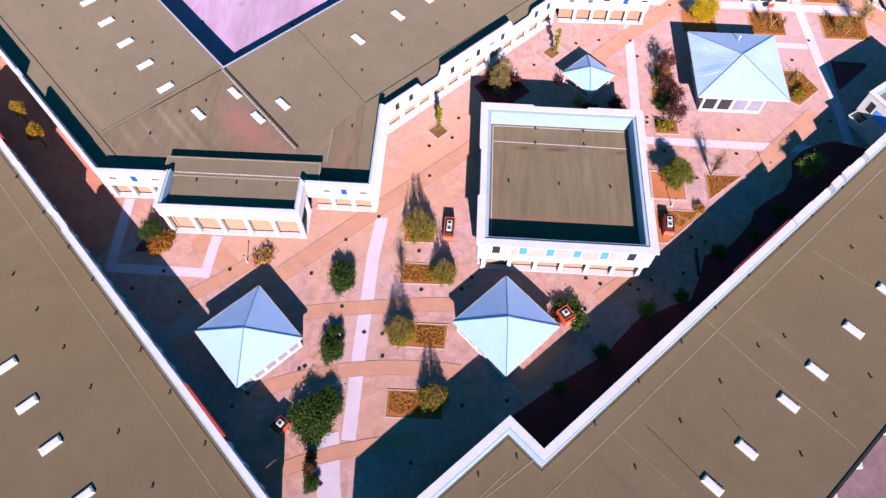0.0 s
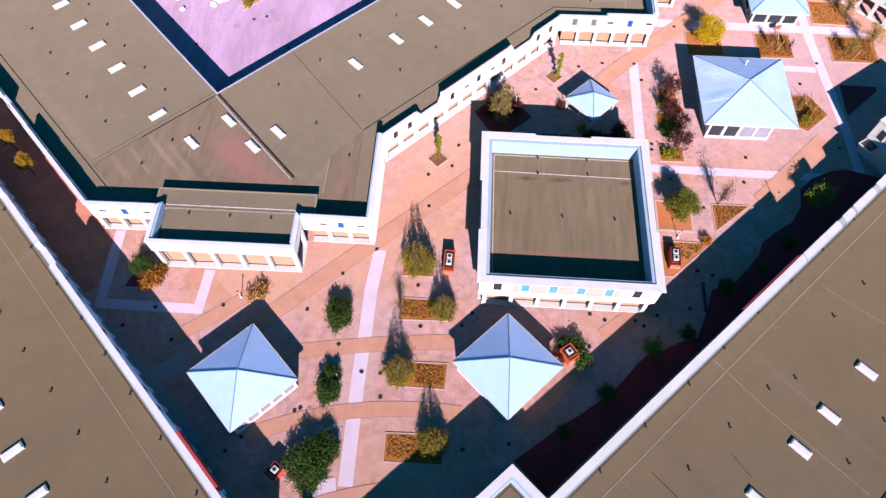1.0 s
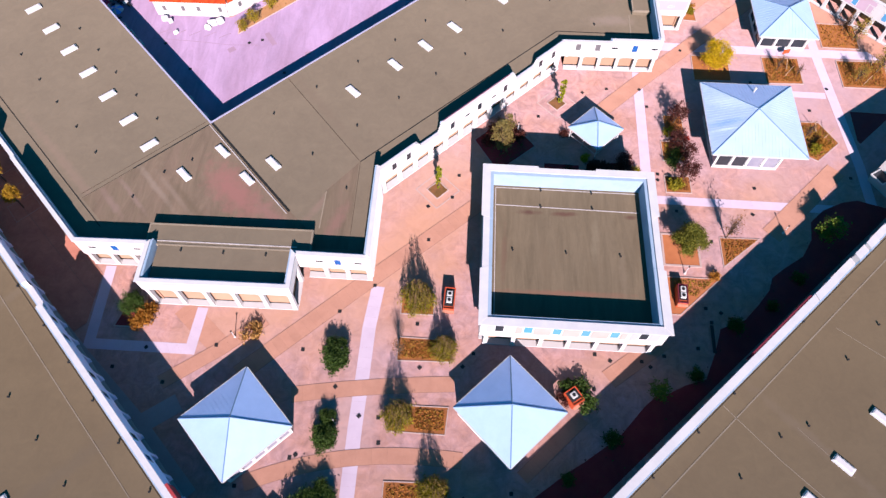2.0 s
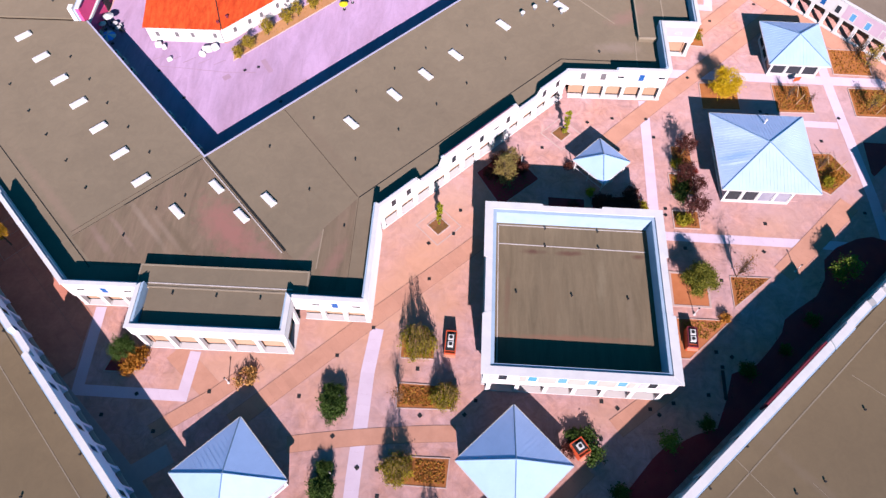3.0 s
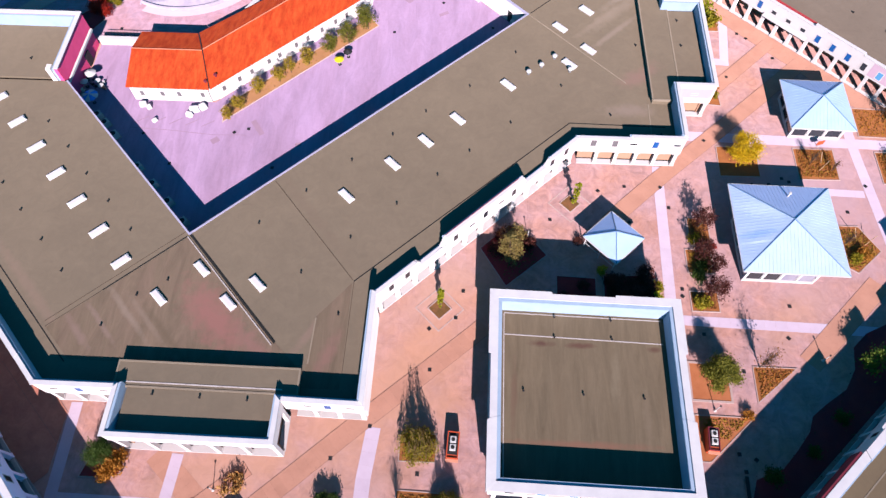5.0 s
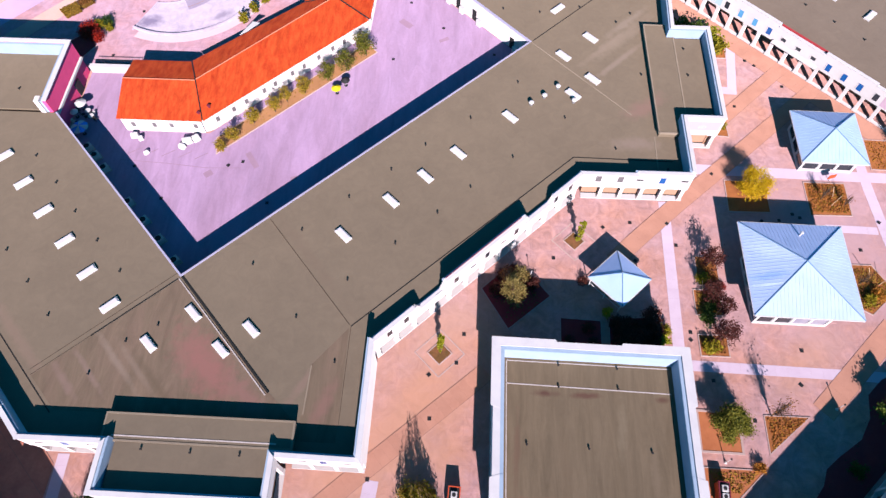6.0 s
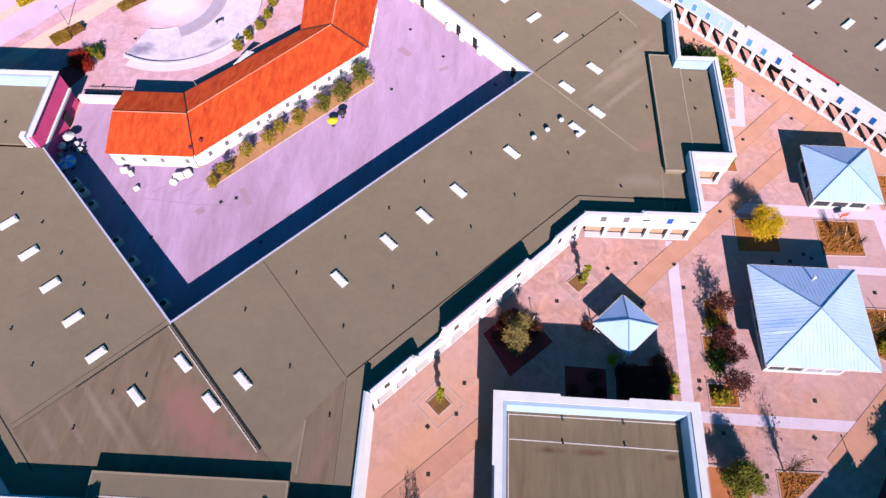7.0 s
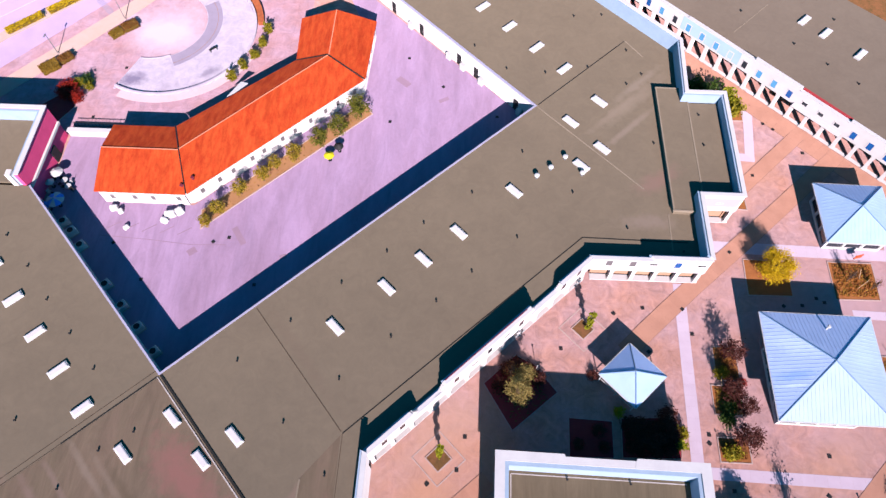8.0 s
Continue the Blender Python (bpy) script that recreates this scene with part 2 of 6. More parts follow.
for spot, turn, size, tone, force in (((-9, 57), 48, (26, 11), (0.423, 0.233, 0.153), 0.75), ((-30, 45), 20, (13, 6), (0.419, 0.242, 0.167), 0.6), ((-3, 73), 45, (12, 5), (0.409, 0.251, 0.186), 0.5), ((-5, 22), 10, (12, 7), (0.409, 0.242, 0.177), 0.5),
                                      ((46, 70), 40, (10, 4), (0.391, 0.233, 0.172), 0.5), ((40, 112), 45, (12, 6), (0.400, 0.228, 0.167), 0.5), ((20, 41), 10, (8, 3), (0.391, 0.233, 0.177), 0.5), ((52, 88), 0, (24, 18), (0.345, 0.24, 0.272), 0.7), ((-13, 33), 80, (14, 4), (0.381, 0.270, 0.279), 0.6)):
    swath(PLAZA, spot, turn, size, tone, force, 0.16)
BAND_TAN = material("tan_paving", (0.392, 0.208, 0.15), (0.33, 0.17, 0.122), rough=0.9, grain=0.3, blot=2.5)
slab_tint(BAND_TAN, 0.035)
WALK_GREY = material("grey_concrete_walk", (0.3, 0.27, 0.28), (0.26, 0.23, 0.24), rough=0.9, grain=0.3, blot=2.5)
BAND_LILAC = material("lilac_concrete", (0.46, 0.385, 0.465), (0.42, 0.345, 0.42), rough=0.9, grain=0.3, blot=2.5)
slab_tint(BAND_LILAC, 0.02)
ASPHALT = material("faded_asphalt", (0.305, 0.212, 0.33), (0.235, 0.155, 0.235), rough=0.95, grain=0.5, blot=4.0, bump=0.2, streak=(0.9, 0.22, 1), turn=45, wear=0.17)
ROADWAY = material("pale_road_surface", (0.345, 0.265, 0.43), (0.3, 0.225, 0.37), rough=0.95, grain=0.3, blot=6.0)
STAGE = material("white_concrete", (0.365, 0.33, 0.4), (0.29, 0.25, 0.325), rough=0.9, grain=0.3, blot=3.0, amount=0.7, wear=0.2)
swath(STAGE, (-58.7, 128.9), 20, (3.0, 2.0), (0.14, 0.12, 0.19), 0.95, 0.9)
swath(STAGE, (-45.9, 131.2), 40, (2.4, 1.2), (0.17, 0.15, 0.21), 0.8, 0.9)
STAGE_GREY = material("grey_lilac_concrete", (0.223, 0.192, 0.260), (0.192, 0.167, 0.223), rough=0.9, blot=2.0)
SOIL = material("dark_soil", (0.2, 0.02, 0.03), (0.24, 0.03, 0.036), rough=1.0, grain=0.25, blot=2.0, bump=0.6)
MULCH = material("bark_mulch", (0.28, 0.105, 0.033), (0.2, 0.072, 0.022), rough=1.0, grain=0.22, blot=1.2, bump=0.8)
MULCH_ORANGE = material("orange_gravel", (0.35, 0.13, 0.055), (0.29, 0.1, 0.04), rough=1.0, grain=0.25, blot=1.5, bump=0.6)
DIRT = material("dry_ground", (0.3, 0.155, 0.07), (0.22, 0.11, 0.05), rough=1.0, grain=0.4, blot=4.0, bump=0.4)
SAND = material("sandy_verge", (0.405, 0.29, 0.265), (0.375, 0.26, 0.22), rough=1.0, grain=0.4, blot=3.0, bump=0.3)
BROWN_VERGE = material("brown_planted_soil", (0.17, 0.075, 0.03), (0.08, 0.05, 0.015), rough=1.0, grain=0.4, blot=1.6, bump=0.6)
PALE_FLOOR = material("pale_pink_concrete", (0.43, 0.345, 0.385), (0.41, 0.31, 0.32), rough=0.9, grain=0.3, blot=3.0)
RUST_HEDGE = material("rust_brown_hedge", (0.3, 0.085, 0.03), (0.17, 0.045, 0.02), rough=1.0, grain=0.15, blot=0.6, bump=0.9)
ROOF_STREAK = material("roof_membrane_streaked", (0.136, 0.106, 0.069), (0.11, 0.085, 0.054), rough=0.9, grain=0.5, blot=2.0, bump=0.1, streak=(1.3, 0.16, 1), wear=0.2)
for spot, turn, size, tone, force in (((9.8, 62.2), 0, (2.0, 0.55), (0.075, 0.038, 0.028), 0.9), ((15.0, 62.1), 0, (2.4, 0.5), (0.085, 0.045, 0.032), 0.9), ((24.3, 62.0), 0, (1.2, 0.5), (0.08, 0.042, 0.03), 0.8), ((14.5, 49.6), 0, (11.0, 0.6), (0.17, 0.088, 0.06), 0.8),
                                      ((6.3, 55.0), 88, (6.0, 0.5), (0.115, 0.07, 0.048), 0.6), ((19.0, 58.0), 85, (5.0, 0.8), (0.17, 0.14, 0.095), 0.5), ((12.0, 54.0), 92, (5.5, 1.0), (0.125, 0.094, 0.06), 0.5), ((22.5, 53.0), 90, (5.0, 0.7), (0.165, 0.13, 0.09), 0.5)):
    swath(ROOF_STREAK, spot, turn, size, tone, force)
GLASS_GREY = material("mid_grey_window_glass", (0.13, 0.12, 0.13), (0.1, 0.095, 0.1), rough=0.2, bump=0, spec=0.6)
GLASS_PALE = material("pale_window_glass", (0.19, 0.19, 0.25), (0.27, 0.26, 0.31), rough=0.15, bump=0, spec=0.6)
JOINT = material("dark_paving_joint", (0.25, 0.145, 0.115), (0.2, 0.115, 0.09), rough=1.0)
PANEL_BLUE = material("pale_blue_stucco", (0.27, 0.38, 0.5), (0.24, 0.34, 0.45), rough=0.9)
PANEL_PINK = material("pale_pink_stucco", (0.4, 0.29, 0.36), (0.36, 0.26, 0.32), rough=0.9)
SERVICE = material("dull_mauve_asphalt", (0.22, 0.135, 0.165), (0.16, 0.095, 0.105), rough=0.95, grain=0.4, blot=3.0, bump=0.2, wear=0.2)
BAND_BROWN = material("brown_alley_paving", (0.42, 0.175, 0.125), (0.33, 0.13, 0.095), rough=0.9, grain=0.4, blot=3.0, wear=0.18)
PATCH = material("tarred_patch", (0.22, 0.145, 0.20), (0.26, 0.17, 0.24), rough=0.95)
FORECOURT = jointed(material("pale_lilac_concrete", (0.345, 0.23, 0.29), (0.33, 0.18, 0.19), rough=0.9, grain=0.45, blot=5.0, wear=0.26), (3.0, 3.0), 0.018, 0, (0.75, 0.72, 0.72))
swath(FORECOURT, (-55.5, 141.0), 0, (9.0, 9.0), (0.42, 0.35, 0.42), 0.95, 0.12)
KERB = material("kerb_concrete", (0.37, 0.28, 0.262), (0.33, 0.245, 0.225), rough=0.9, blot=1.0)
HEDGE = material("dense_hedge", (0.13, 0.085, 0.012), (0.07, 0.045, 0.008), rough=1.0, grain=0.12, blot=0.5, bump=0.8)
TWIG = material("brown_twigs", (0.15, 0.085, 0.045), (0.1, 0.058, 0.034), rough=1.0, grain=0.08, blot=0.4, bump=0.3)
STAKE = material("pale_stake_wood", (0.42, 0.3, 0.19), (0.34, 0.23, 0.14), rough=0.9, grain=0.05, blot=0.3)
GLASS_SKY = material("light_blue_window_glass", (0.085, 0.275, 0.47), (0.07, 0.23, 0.42), rough=0.12, blot=1.0, bump=0, spec=0.6)
BARK = material("bark", (0.099, 0.062, 0.043), (0.062, 0.040, 0.028), rough=1.0, grain=0.08, blot=0.4, bump=0.6)
KIOSK_RED = material("red_orange_paint", (0.44, 0.07, 0.025), (0.38, 0.057, 0.02), rough=0.45, bump=0)
SHELF = material("peach_paint", (0.5, 0.25, 0.17), (0.45, 0.21, 0.14), rough=0.5, bump=0)
CLOTH = material("white_cloth", (0.5, 0.49, 0.5), (0.45, 0.44, 0.46), rough=0.9, blot=0.5, bump=0.1)
YELLOW = material("yellow_fabric", (0.527, 0.446, 0.012), (0.484, 0.397, 0.012), rough=0.8, bump=0)
BLUE_FABRIC = material("blue_fabric", (0.09, 0.25, 0.74), (0.07, 0.2, 0.62), rough=0.8, bump=0)
LEAF_GREEN = leafy("green_leaves", (0.02, 0.046, 0.008), (0.06, 0.1, 0.015))
LEAF_OLIVE = leafy("olive_leaves", (0.13, 0.125, 0.008), (0.31, 0.255, 0.016))
LEAF_YELLOW = leafy("yellow_leaves", (0.42, 0.275, 0.006), (0.66, 0.475, 0.018))
LEAF_ORANGE = leafy("orange_leaves", (0.27, 0.115, 0.018), (0.44, 0.2, 0.03))
LEAF_SEDGE = leafy("drab_olive_leaves", (0.19, 0.105, 0.015), (0.32, 0.2, 0.025))
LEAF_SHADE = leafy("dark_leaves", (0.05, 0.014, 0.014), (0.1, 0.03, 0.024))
LEAF_CITRON = leafy("yellow_olive_leaves", (0.19, 0.14, 0.012), (0.4, 0.285, 0.03))
LEAF_MOSS = leafy("moss_green_leaves", (0.07, 0.085, 0.012), (0.19, 0.175, 0.02))
TILE_RIDGE = material("pale_clay_ridge_tiles", (0.46, 0.17, 0.10), (0.38, 0.12, 0.07), rough=0.85)
LEAF_RUST = leafy("rust_and_green_leaves", (0.022, 0.028, 0.010), (0.11, 0.04, 0.016))
LEAF_AMBER = leafy("amber_leaves", (0.22, 0.115, 0.008), (0.40, 0.24, 0.02))
LEAF_PEACH = leafy("faded_amber_leaves", (0.3, 0.15, 0.04), (0.5, 0.3, 0.1))
LEAF_PALE = leafy("pale_olive_leaves", (0.14, 0.105, 0.03), (0.29, 0.22, 0.07))
LEAF_STRAW = leafy("straw_yellow_leaves", (0.2, 0.14, 0.02), (0.38, 0.27, 0.05))
LEAF_RED = leafy("dark_red_leaves", (0.046, 0.012, 0.011), (0.105, 0.031, 0.022))
LEAF_SCARLET = leafy("scarlet_leaves", (0.2, 0.012, 0.008), (0.36, 0.025, 0.012))
LEAF_BROWN = leafy("brown_grass", (0.15, 0.058, 0.015), (0.25, 0.115, 0.026))
LEAF_WISP = leafy("thin_olive_brown_leaves", (0.11, 0.085, 0.02), (0.2, 0.155, 0.026))
LEAF_SPRING = leafy("spring_green_leaves", (0.05, 0.09, 0.01), (0.13, 0.18, 0.02))
LEAF_BED = leafy("withered_bed_leaves", (0.26, 0.1, 0.022), (0.42, 0.17, 0.035))
LEAF_LIME = leafy("lime_leaves", (0.186, 0.198, 0.009), (0.298, 0.298, 0.019))


def tiles():
    """Clay pan tiles with soot streaks that run down the slope."""
    return material("clay_roof_tiles", (0.46, 0.069, 0.018), (0.31, 0.028, 0.009), rough=0.8, spec=0.08, grain=0.3, blot=1.1, bump=0.3, streak=(1.5, 0.4, 1), turn=-20, wear=0.24)


TILES = tiles()


# ---------- building blocks ----------
def chain(ob):
    m = Matrix.Identity(4)
    while ob is not None:
        m = ob.matrix_basis @ m
        ob = ob.parent
    return m


def thing(name, place, label, category, group="", kind="", turn=0.0):
    ob = new(name)
    ob.empty_display_size = 0.5
    ob.matrix_basis = pose(*place, 0, 0, turn)
    return tagged(ob, label, category, group, kind)


def finish(bm, name, mat, smooth=False):
    bmesh.ops.recalc_face_normals(bm, faces=bm.faces[:])
    me = bpy.data.meshes.new(name)
    bm.to_mesh(me)
    bm.free()
    me.materials.append(mat)
    if smooth:
        for p in me.polygons:
            p.use_smooth = True
    return me


def part(name, bm, mat, parent=None, label="", smooth=False):
    """Links a bmesh given in the world's coordinates as one mesh object under its thing or part."""
    if parent is not None:
        bm.transform(chain(parent).inverted())
    ob = new(name, finish(bm, name, mat, smooth))
    ob.parent = parent
    return tagged(ob, label)


def piece(name, mesh, m, parent=None, label=""):
    """One more object on a shared mesh, at the world pose m."""
    ob = new(name, mesh)
    ob.parent = parent
    ob.matrix_basis = (chain(parent).inverted() @ m) if parent is not None else m
    return tagged(ob, label)


def structure(name, bm, mat, label, category=""):
    ob = new(name, finish(bm, name, mat))
    return tagged(ob, label, category or name.split("_")[0], kind="structure")


def prism(bm, pts, z0, z1):
    """An upright prism over a polygon; z1 may be a list, one height a corner."""
    n = len(pts)
    top = z1 if isinstance(z1, (list, tuple)) else [z1] * n
    lo = [bm.verts.new((x, y, z0)) for x, y in pts]
    hi = [bm.verts.new((x, y, top[i])) for i, (x, y) in enumerate(pts)]
    if n > 4:
        for tri in tessellate_polygon([[Vector((x, y, 0)) for x, y in pts]]):
            bm.faces.new([lo[k] for k in tri])
            bm.faces.new([hi[k] for k in tri])
    else:
        bm.faces.new(lo[::-1])
        bm.faces.new(hi)
    for i in range(n):
        j = (i + 1) % n
        bm.faces.new((lo[i], lo[j], hi[j], hi[i]))
    return bm


def box(bm, x0, y0, z0, x1, y1, z1, m=None):
    made = bmesh.ops.create_cube(bm, size=1.0)["verts"]
    t = Matrix.Translation(((x0 + x1) / 2, (y0 + y1) / 2, (z0 + z1) / 2)) @ Matrix.Diagonal((abs(x1 - x0), abs(y1 - y0), abs(z1 - z0), 1))
    bmesh.ops.transform(bm, matrix=(m @ t) if m is not None else t, verts=made)
    return bm


def soft_box(x0, y0, z0, x1, y1, z1, r=0.04, m=None):
    bm = box(bmesh.new(), x0, y0, z0, x1, y1, z1)
    bmesh.ops.bevel(bm, geom=bm.edges[:], offset=r, segments=1, affect='EDGES')
    if m is not None:
        bm.transform(m)
    return bm


def cone(bm, x, y, z0, z1, r0, r1, n=10, m=None):
    made = bmesh.ops.create_cone(bm, cap_ends=True, segments=n, radius1=r0, radius2=r1, depth=z1 - z0)["verts"]
    t = Matrix.Translation((x, y, (z0 + z1) / 2))
    bmesh.ops.transform(bm, matrix=(m @ t) if m is not None else t, verts=made)
    return bm


def limb(bm, a, b, r0, r1, n=5):
    a, b = Vector(a), Vector(b)
    d = b - a
    made = bmesh.ops.create_cone(bm, cap_ends=True, segments=n, radius1=r0, radius2=r1, depth=d.length)["verts"]
    bmesh.ops.transform(bm, matrix=Matrix.Translation((a + b) / 2) @ d.to_track_quat('Z', 'Y').to_matrix().to_4x4(), verts=made)


def frame_of(p0, p1):
    """x along the wall, y into the building, z up."""
    u = Vector((p1[0] - p0[0], p1[1] - p0[1], 0))
    length = u.length
    u.normalize()
    v = Vector((-u.y, u.x, 0))
    m = Matrix(((u.x, v.x, 0, p0[0]), (u.y, v.y, 0, p0[1]), (0, 0, 1, 0), (0, 0, 0, 1)))
    return m, length


def offset_line(pts, d, closed=False):
    """The polyline moved d to its left, mitred at its corners."""
    out, n = [], len(pts)
    for i in range(n):
        prev = pts[i - 1] if (i > 0 or closed) else None
        nxt = pts[(i + 1) % n] if (i < n - 1 or closed) else None
        p = Vector(pts[i])
        normals = []
        for a, b in ((prev, p), (p, nxt)):
            if a is None or b is None:
                continue
            u = (Vector(b) - Vector(a)).normalized()
            normals.append(Vector((-u.y, u.x)))
        if len(normals) == 2:
            s = normals[0] + normals[1]
            q = p + s * (d / max(0.3, s.dot(normals[0])))
        else:
            q = p + normals[0] * d
        out.append((q.x, q.y))
    return out


def lerp(a, b, f):
    return (a[0] + (b[0] - a[0]) * f, a[1] + (b[1] - a[1]) * f)


def band_poly(pts, w):
    return offset_line(pts, -w / 2) + offset_line(pts, w / 2)[::-1]


def arc_points(a, b, c, n=14):
    """A smooth line through three points."""
    out = []
    for i in range(n + 1):
        s = i / n
        k0, k1, k2 = (1 - s) * (1 - 2 * s), 4 * s * (1 - s), s * (2 * s - 1)
        out.append((a[0] * k0 + b[0] * k1 + c[0] * k2, a[1] * k0 + b[1] * k1 + c[1] * k2))
    return out


# ---------- ground ----------
bm = bmesh.new()
prism(bm, [(-900, -700), (900, -700), (900, 1100), (-900, 1100)], -0.5, 0.0)
structure("ground", bm, PLAZA, "pink concrete plaza paving with saw-cut joints", "ground")


def paved(name, pts, mat, label, top, category="paving"):
    return structure(name, prism(bmesh.new(), pts, -0.1, top), mat, label, category)


paved("pavement_courtyard", [(-38.7, 76.0), (9.6, 122.0), (-27, 158), (-20, 142), (-18.9, 127.8), (-42.5, 104.2), (-56, 104.2), (-57, 117), (-65.5, 117), (-65.3, 103.7)],
      ASPHALT, "faded lilac asphalt of the service courtyard", 0.010, "asphalt")
paved("pavement_forecourt", [(-120, 118), (-57, 118), (-47, 117.5), (-31, 134), (-30, 160), (-60, 190), (-120, 190)], FORECOURT, "pale lilac-pink concrete forecourt", 0.008)
BANDS = []                                 # laid out slab by slab further down
for i, (pts, w) in enumerate((([(-11.1, 51.7), (-11.8, 45.4), (-12.0, 38.2), (-12.25, 32), (-12.4, 18.6)], 1.85),
               ([(-15.1, 19.4), (-14.2, 13), (-12.4, 5)], 2.9),
               ([(-49.8, 53.2), (-49.5, 41.4), (-35.6, 41.2), (-35.2, 47.3)], 1.5),
               ([(29.35, 94.2), (29.1, 84), (28.7, 69.1)], 1.6),
               ([(28.8, 68.3), (52, 67.8), (61, 67.6)], 1.5),
               ([(32.3, 100.6), (62, 100.1), (82, 99.8)], 1.9),
               ([(60.8, 106), (61, 98), (62.5, 76), (62.5, 67)], 1.6),
               ([(45.2, 131), (43.4, 117), (39, 117.3)], 1.5),
               ([(53, 90.6), (60.5, 90.4)], 1.3))):
    BANDS.append(("pavement_strip", pts, w, BAND_LILAC, "lilac concrete paving strip across the plaza", 0.012 + 0.004 * (i % 4), 1.5))
for i, (pts, w) in enumerate(((arc_points((-21, 35.6), (-10.4, 37.1), (0.2, 37.95)), 2.1),
               (arc_points((-25.2, 24.3), (-12.7, 27.9), (1.5, 28.2)), 2.0),
               (arc_points((-22, 13.8), (-13.2, 17.15), (-3, 19.1)), 1.8),
               ([(-28.5, 38.0), (-21.5, 44.4), (-13.4, 51.8), (-6.95, 57.5), (0.6, 64.2), (2.8, 66.2)], 2.55),
               ([(-38.5, 36.4), (-31.5, 41.4), (-26.2, 46)], 2.0),
               ([(21, 83.6), (24, 86.7), (31, 93.5), (38, 99.9), (46, 107.4), (56.5, 117.4)], 2.6),
               ([(40.3, 110.4), (51.8, 121.8)], 2.3),
               ([(46.2, 62.7), (58.6, 75.1)], 3.0),
               ([(27, 146.5), (97, 76.5)], 3.5),
               ([(20.5, 39.5), (28.5, 45.5)], 2.6),
               ([(9.0, 26.5), (16.8, 34.2)], 1.8))):
    BANDS.append(("pavement_band", pts, w, BAND_TAN, "warm tan paving band set in the plaza", 0.030 + 0.004 * (i % 7), 1.25))
    for side in (-w / 2, w / 2):
        paved("pavement_line", band_poly(offset_line(pts, side), 0.05), JOINT, "narrow dark joint beside a paving band", 0.034 + 0.004 * (i % 7))
alley = [(-98.8, 80.8), (-56.4, 38.6), (-50.7, 44.3), (-50.7, 51.9), (-89.2, 90.4)]
paved("pavement_band", alley, BAND_BROWN, "brown paving along the shaded alley", 0.046)
for a, b in ((1, 2), (3, 4)):
    paved("pavement_line", band_poly([alley[a], alley[b]], 0.06), JOINT, "narrow dark joint beside a paving band", 0.050)
for k in (0.34, 0.68):
    paved("pavement_line", band_poly([lerp(alley[0], alley[4], k), lerp(alley[1], (-46.8, 48.2), k) if k < 0.5 else (-50.8, 48.0)], 0.06), JOINT, "narrow dark joint across the alley paving", 0.050)
# paler walks that frame the brown alley paving
for i, (pts, w) in enumerate((([(-61.5, 50.2), (-50.6, 40.2), (-40.4, 31.4), (-31.5, 22.6)], 2.0), ([(-39.2, 31.2), (-35.4, 33.9)], 2.6))):
    BANDS.append(("pavement_strip", pts, w, WALK_GREY, "grey paved walk along the shaded alley", 0.066 + 0.004 * i, 1.5))
BANDS.append(("pavement_band", [(-38.0, 47.3), (-31.7, 41.8)], 2.9, BAND_TAN, "warm tan paving wedge beside the tower", 0.010, 1.25))

paved("pavement_service", [(0.1, -31), (30, -0.1), (44.4, 13.6), (91, 58.9), (150, 20), (60, -90)], SERVICE, "dull mauve asphalt of the service road", 0.010, "asphalt")

# planting bed in the shade along the long building
STRIP_EDGE = [(8.2, 22.6), (14.6, 27.4), (16.8, 28.8), (18.6, 30.1), (21.3, 32.0), (24.9, 36.1), (26.6, 37.6), (28.3, 38.0), (30.6, 39.2), (33.4, 40.1), (35.2, 44.0), (36.4, 47.4), (38.0, 48.1), (40.0, 48.9),
              (42.2, 51.2), (44.2, 53.6), (45.0, 55.6), (47.0, 57.2), (50.2, 59.4), (52.0, 62.2), (52.6, 65.3), (54.8, 67.4), (58.1, 69.0), (60.5, 69.5)]
paved("planting_strip", STRIP_EDGE + [(65.5, 68.0), (12.2, 18.6)],
      SOIL, "dark planted soil strip along the shop wall", 0.03, "planting bed")


# ---------- repeated building pieces ----------
def column_mesh(h, mat, w=0.55):
    bm = bmesh.new()
    box(bm, -w / 2 - 0.08, -w / 2 - 0.08, 0, w / 2 + 0.08, w / 2 + 0.08, 0.35)
    box(bm, -w / 2, -w / 2, 0.35, w / 2, w / 2, h - 0.3)
    box(bm, -w / 2 - 0.07, -w / 2 - 0.07, h - 0.3, w / 2 + 0.07, w / 2 + 0.07, h + 0.02)
    return finish(bm, "column", mat)


ARCH = 3.25
COLUMNS = {}


def column(h, mat):
    """The shared column mesh of that height and paint."""
    if (h, mat.name) not in COLUMNS:
        COLUMNS[h, mat.name] = column_mesh(h, mat)
    return COLUMNS[h, mat.name]


def window_meshes(w, h):
    bm = bmesh.new()
    t = 0.14 if h > 0.6 else 0.05
    for x0, z0, x1, z1 in ((-w / 2 - t, -h / 2 - t, -w / 2, h / 2 + t), (w / 2, -h / 2 - t, w / 2 + t, h / 2 + t), (-w / 2, -h / 2 - t, w / 2, -h / 2), (-w / 2, h / 2, w / 2, h / 2 + t)):
        box(bm, x0, -0.035, z0, x1, 0.02, z1)
    pane = box(bmesh.new(), -w / 2, -0.02, -h / 2, w / 2, 0.02, h / 2)
    return finish(bm, "window", WHITE), pane


def make_windows(w, h):
    fr, pane = window_meshes(w, h)
    b = finish(pane.copy(), "pane", GLASS_BLUE)
    d = finish(pane, "pane", GLASS_DARK)
    return fr, b, d


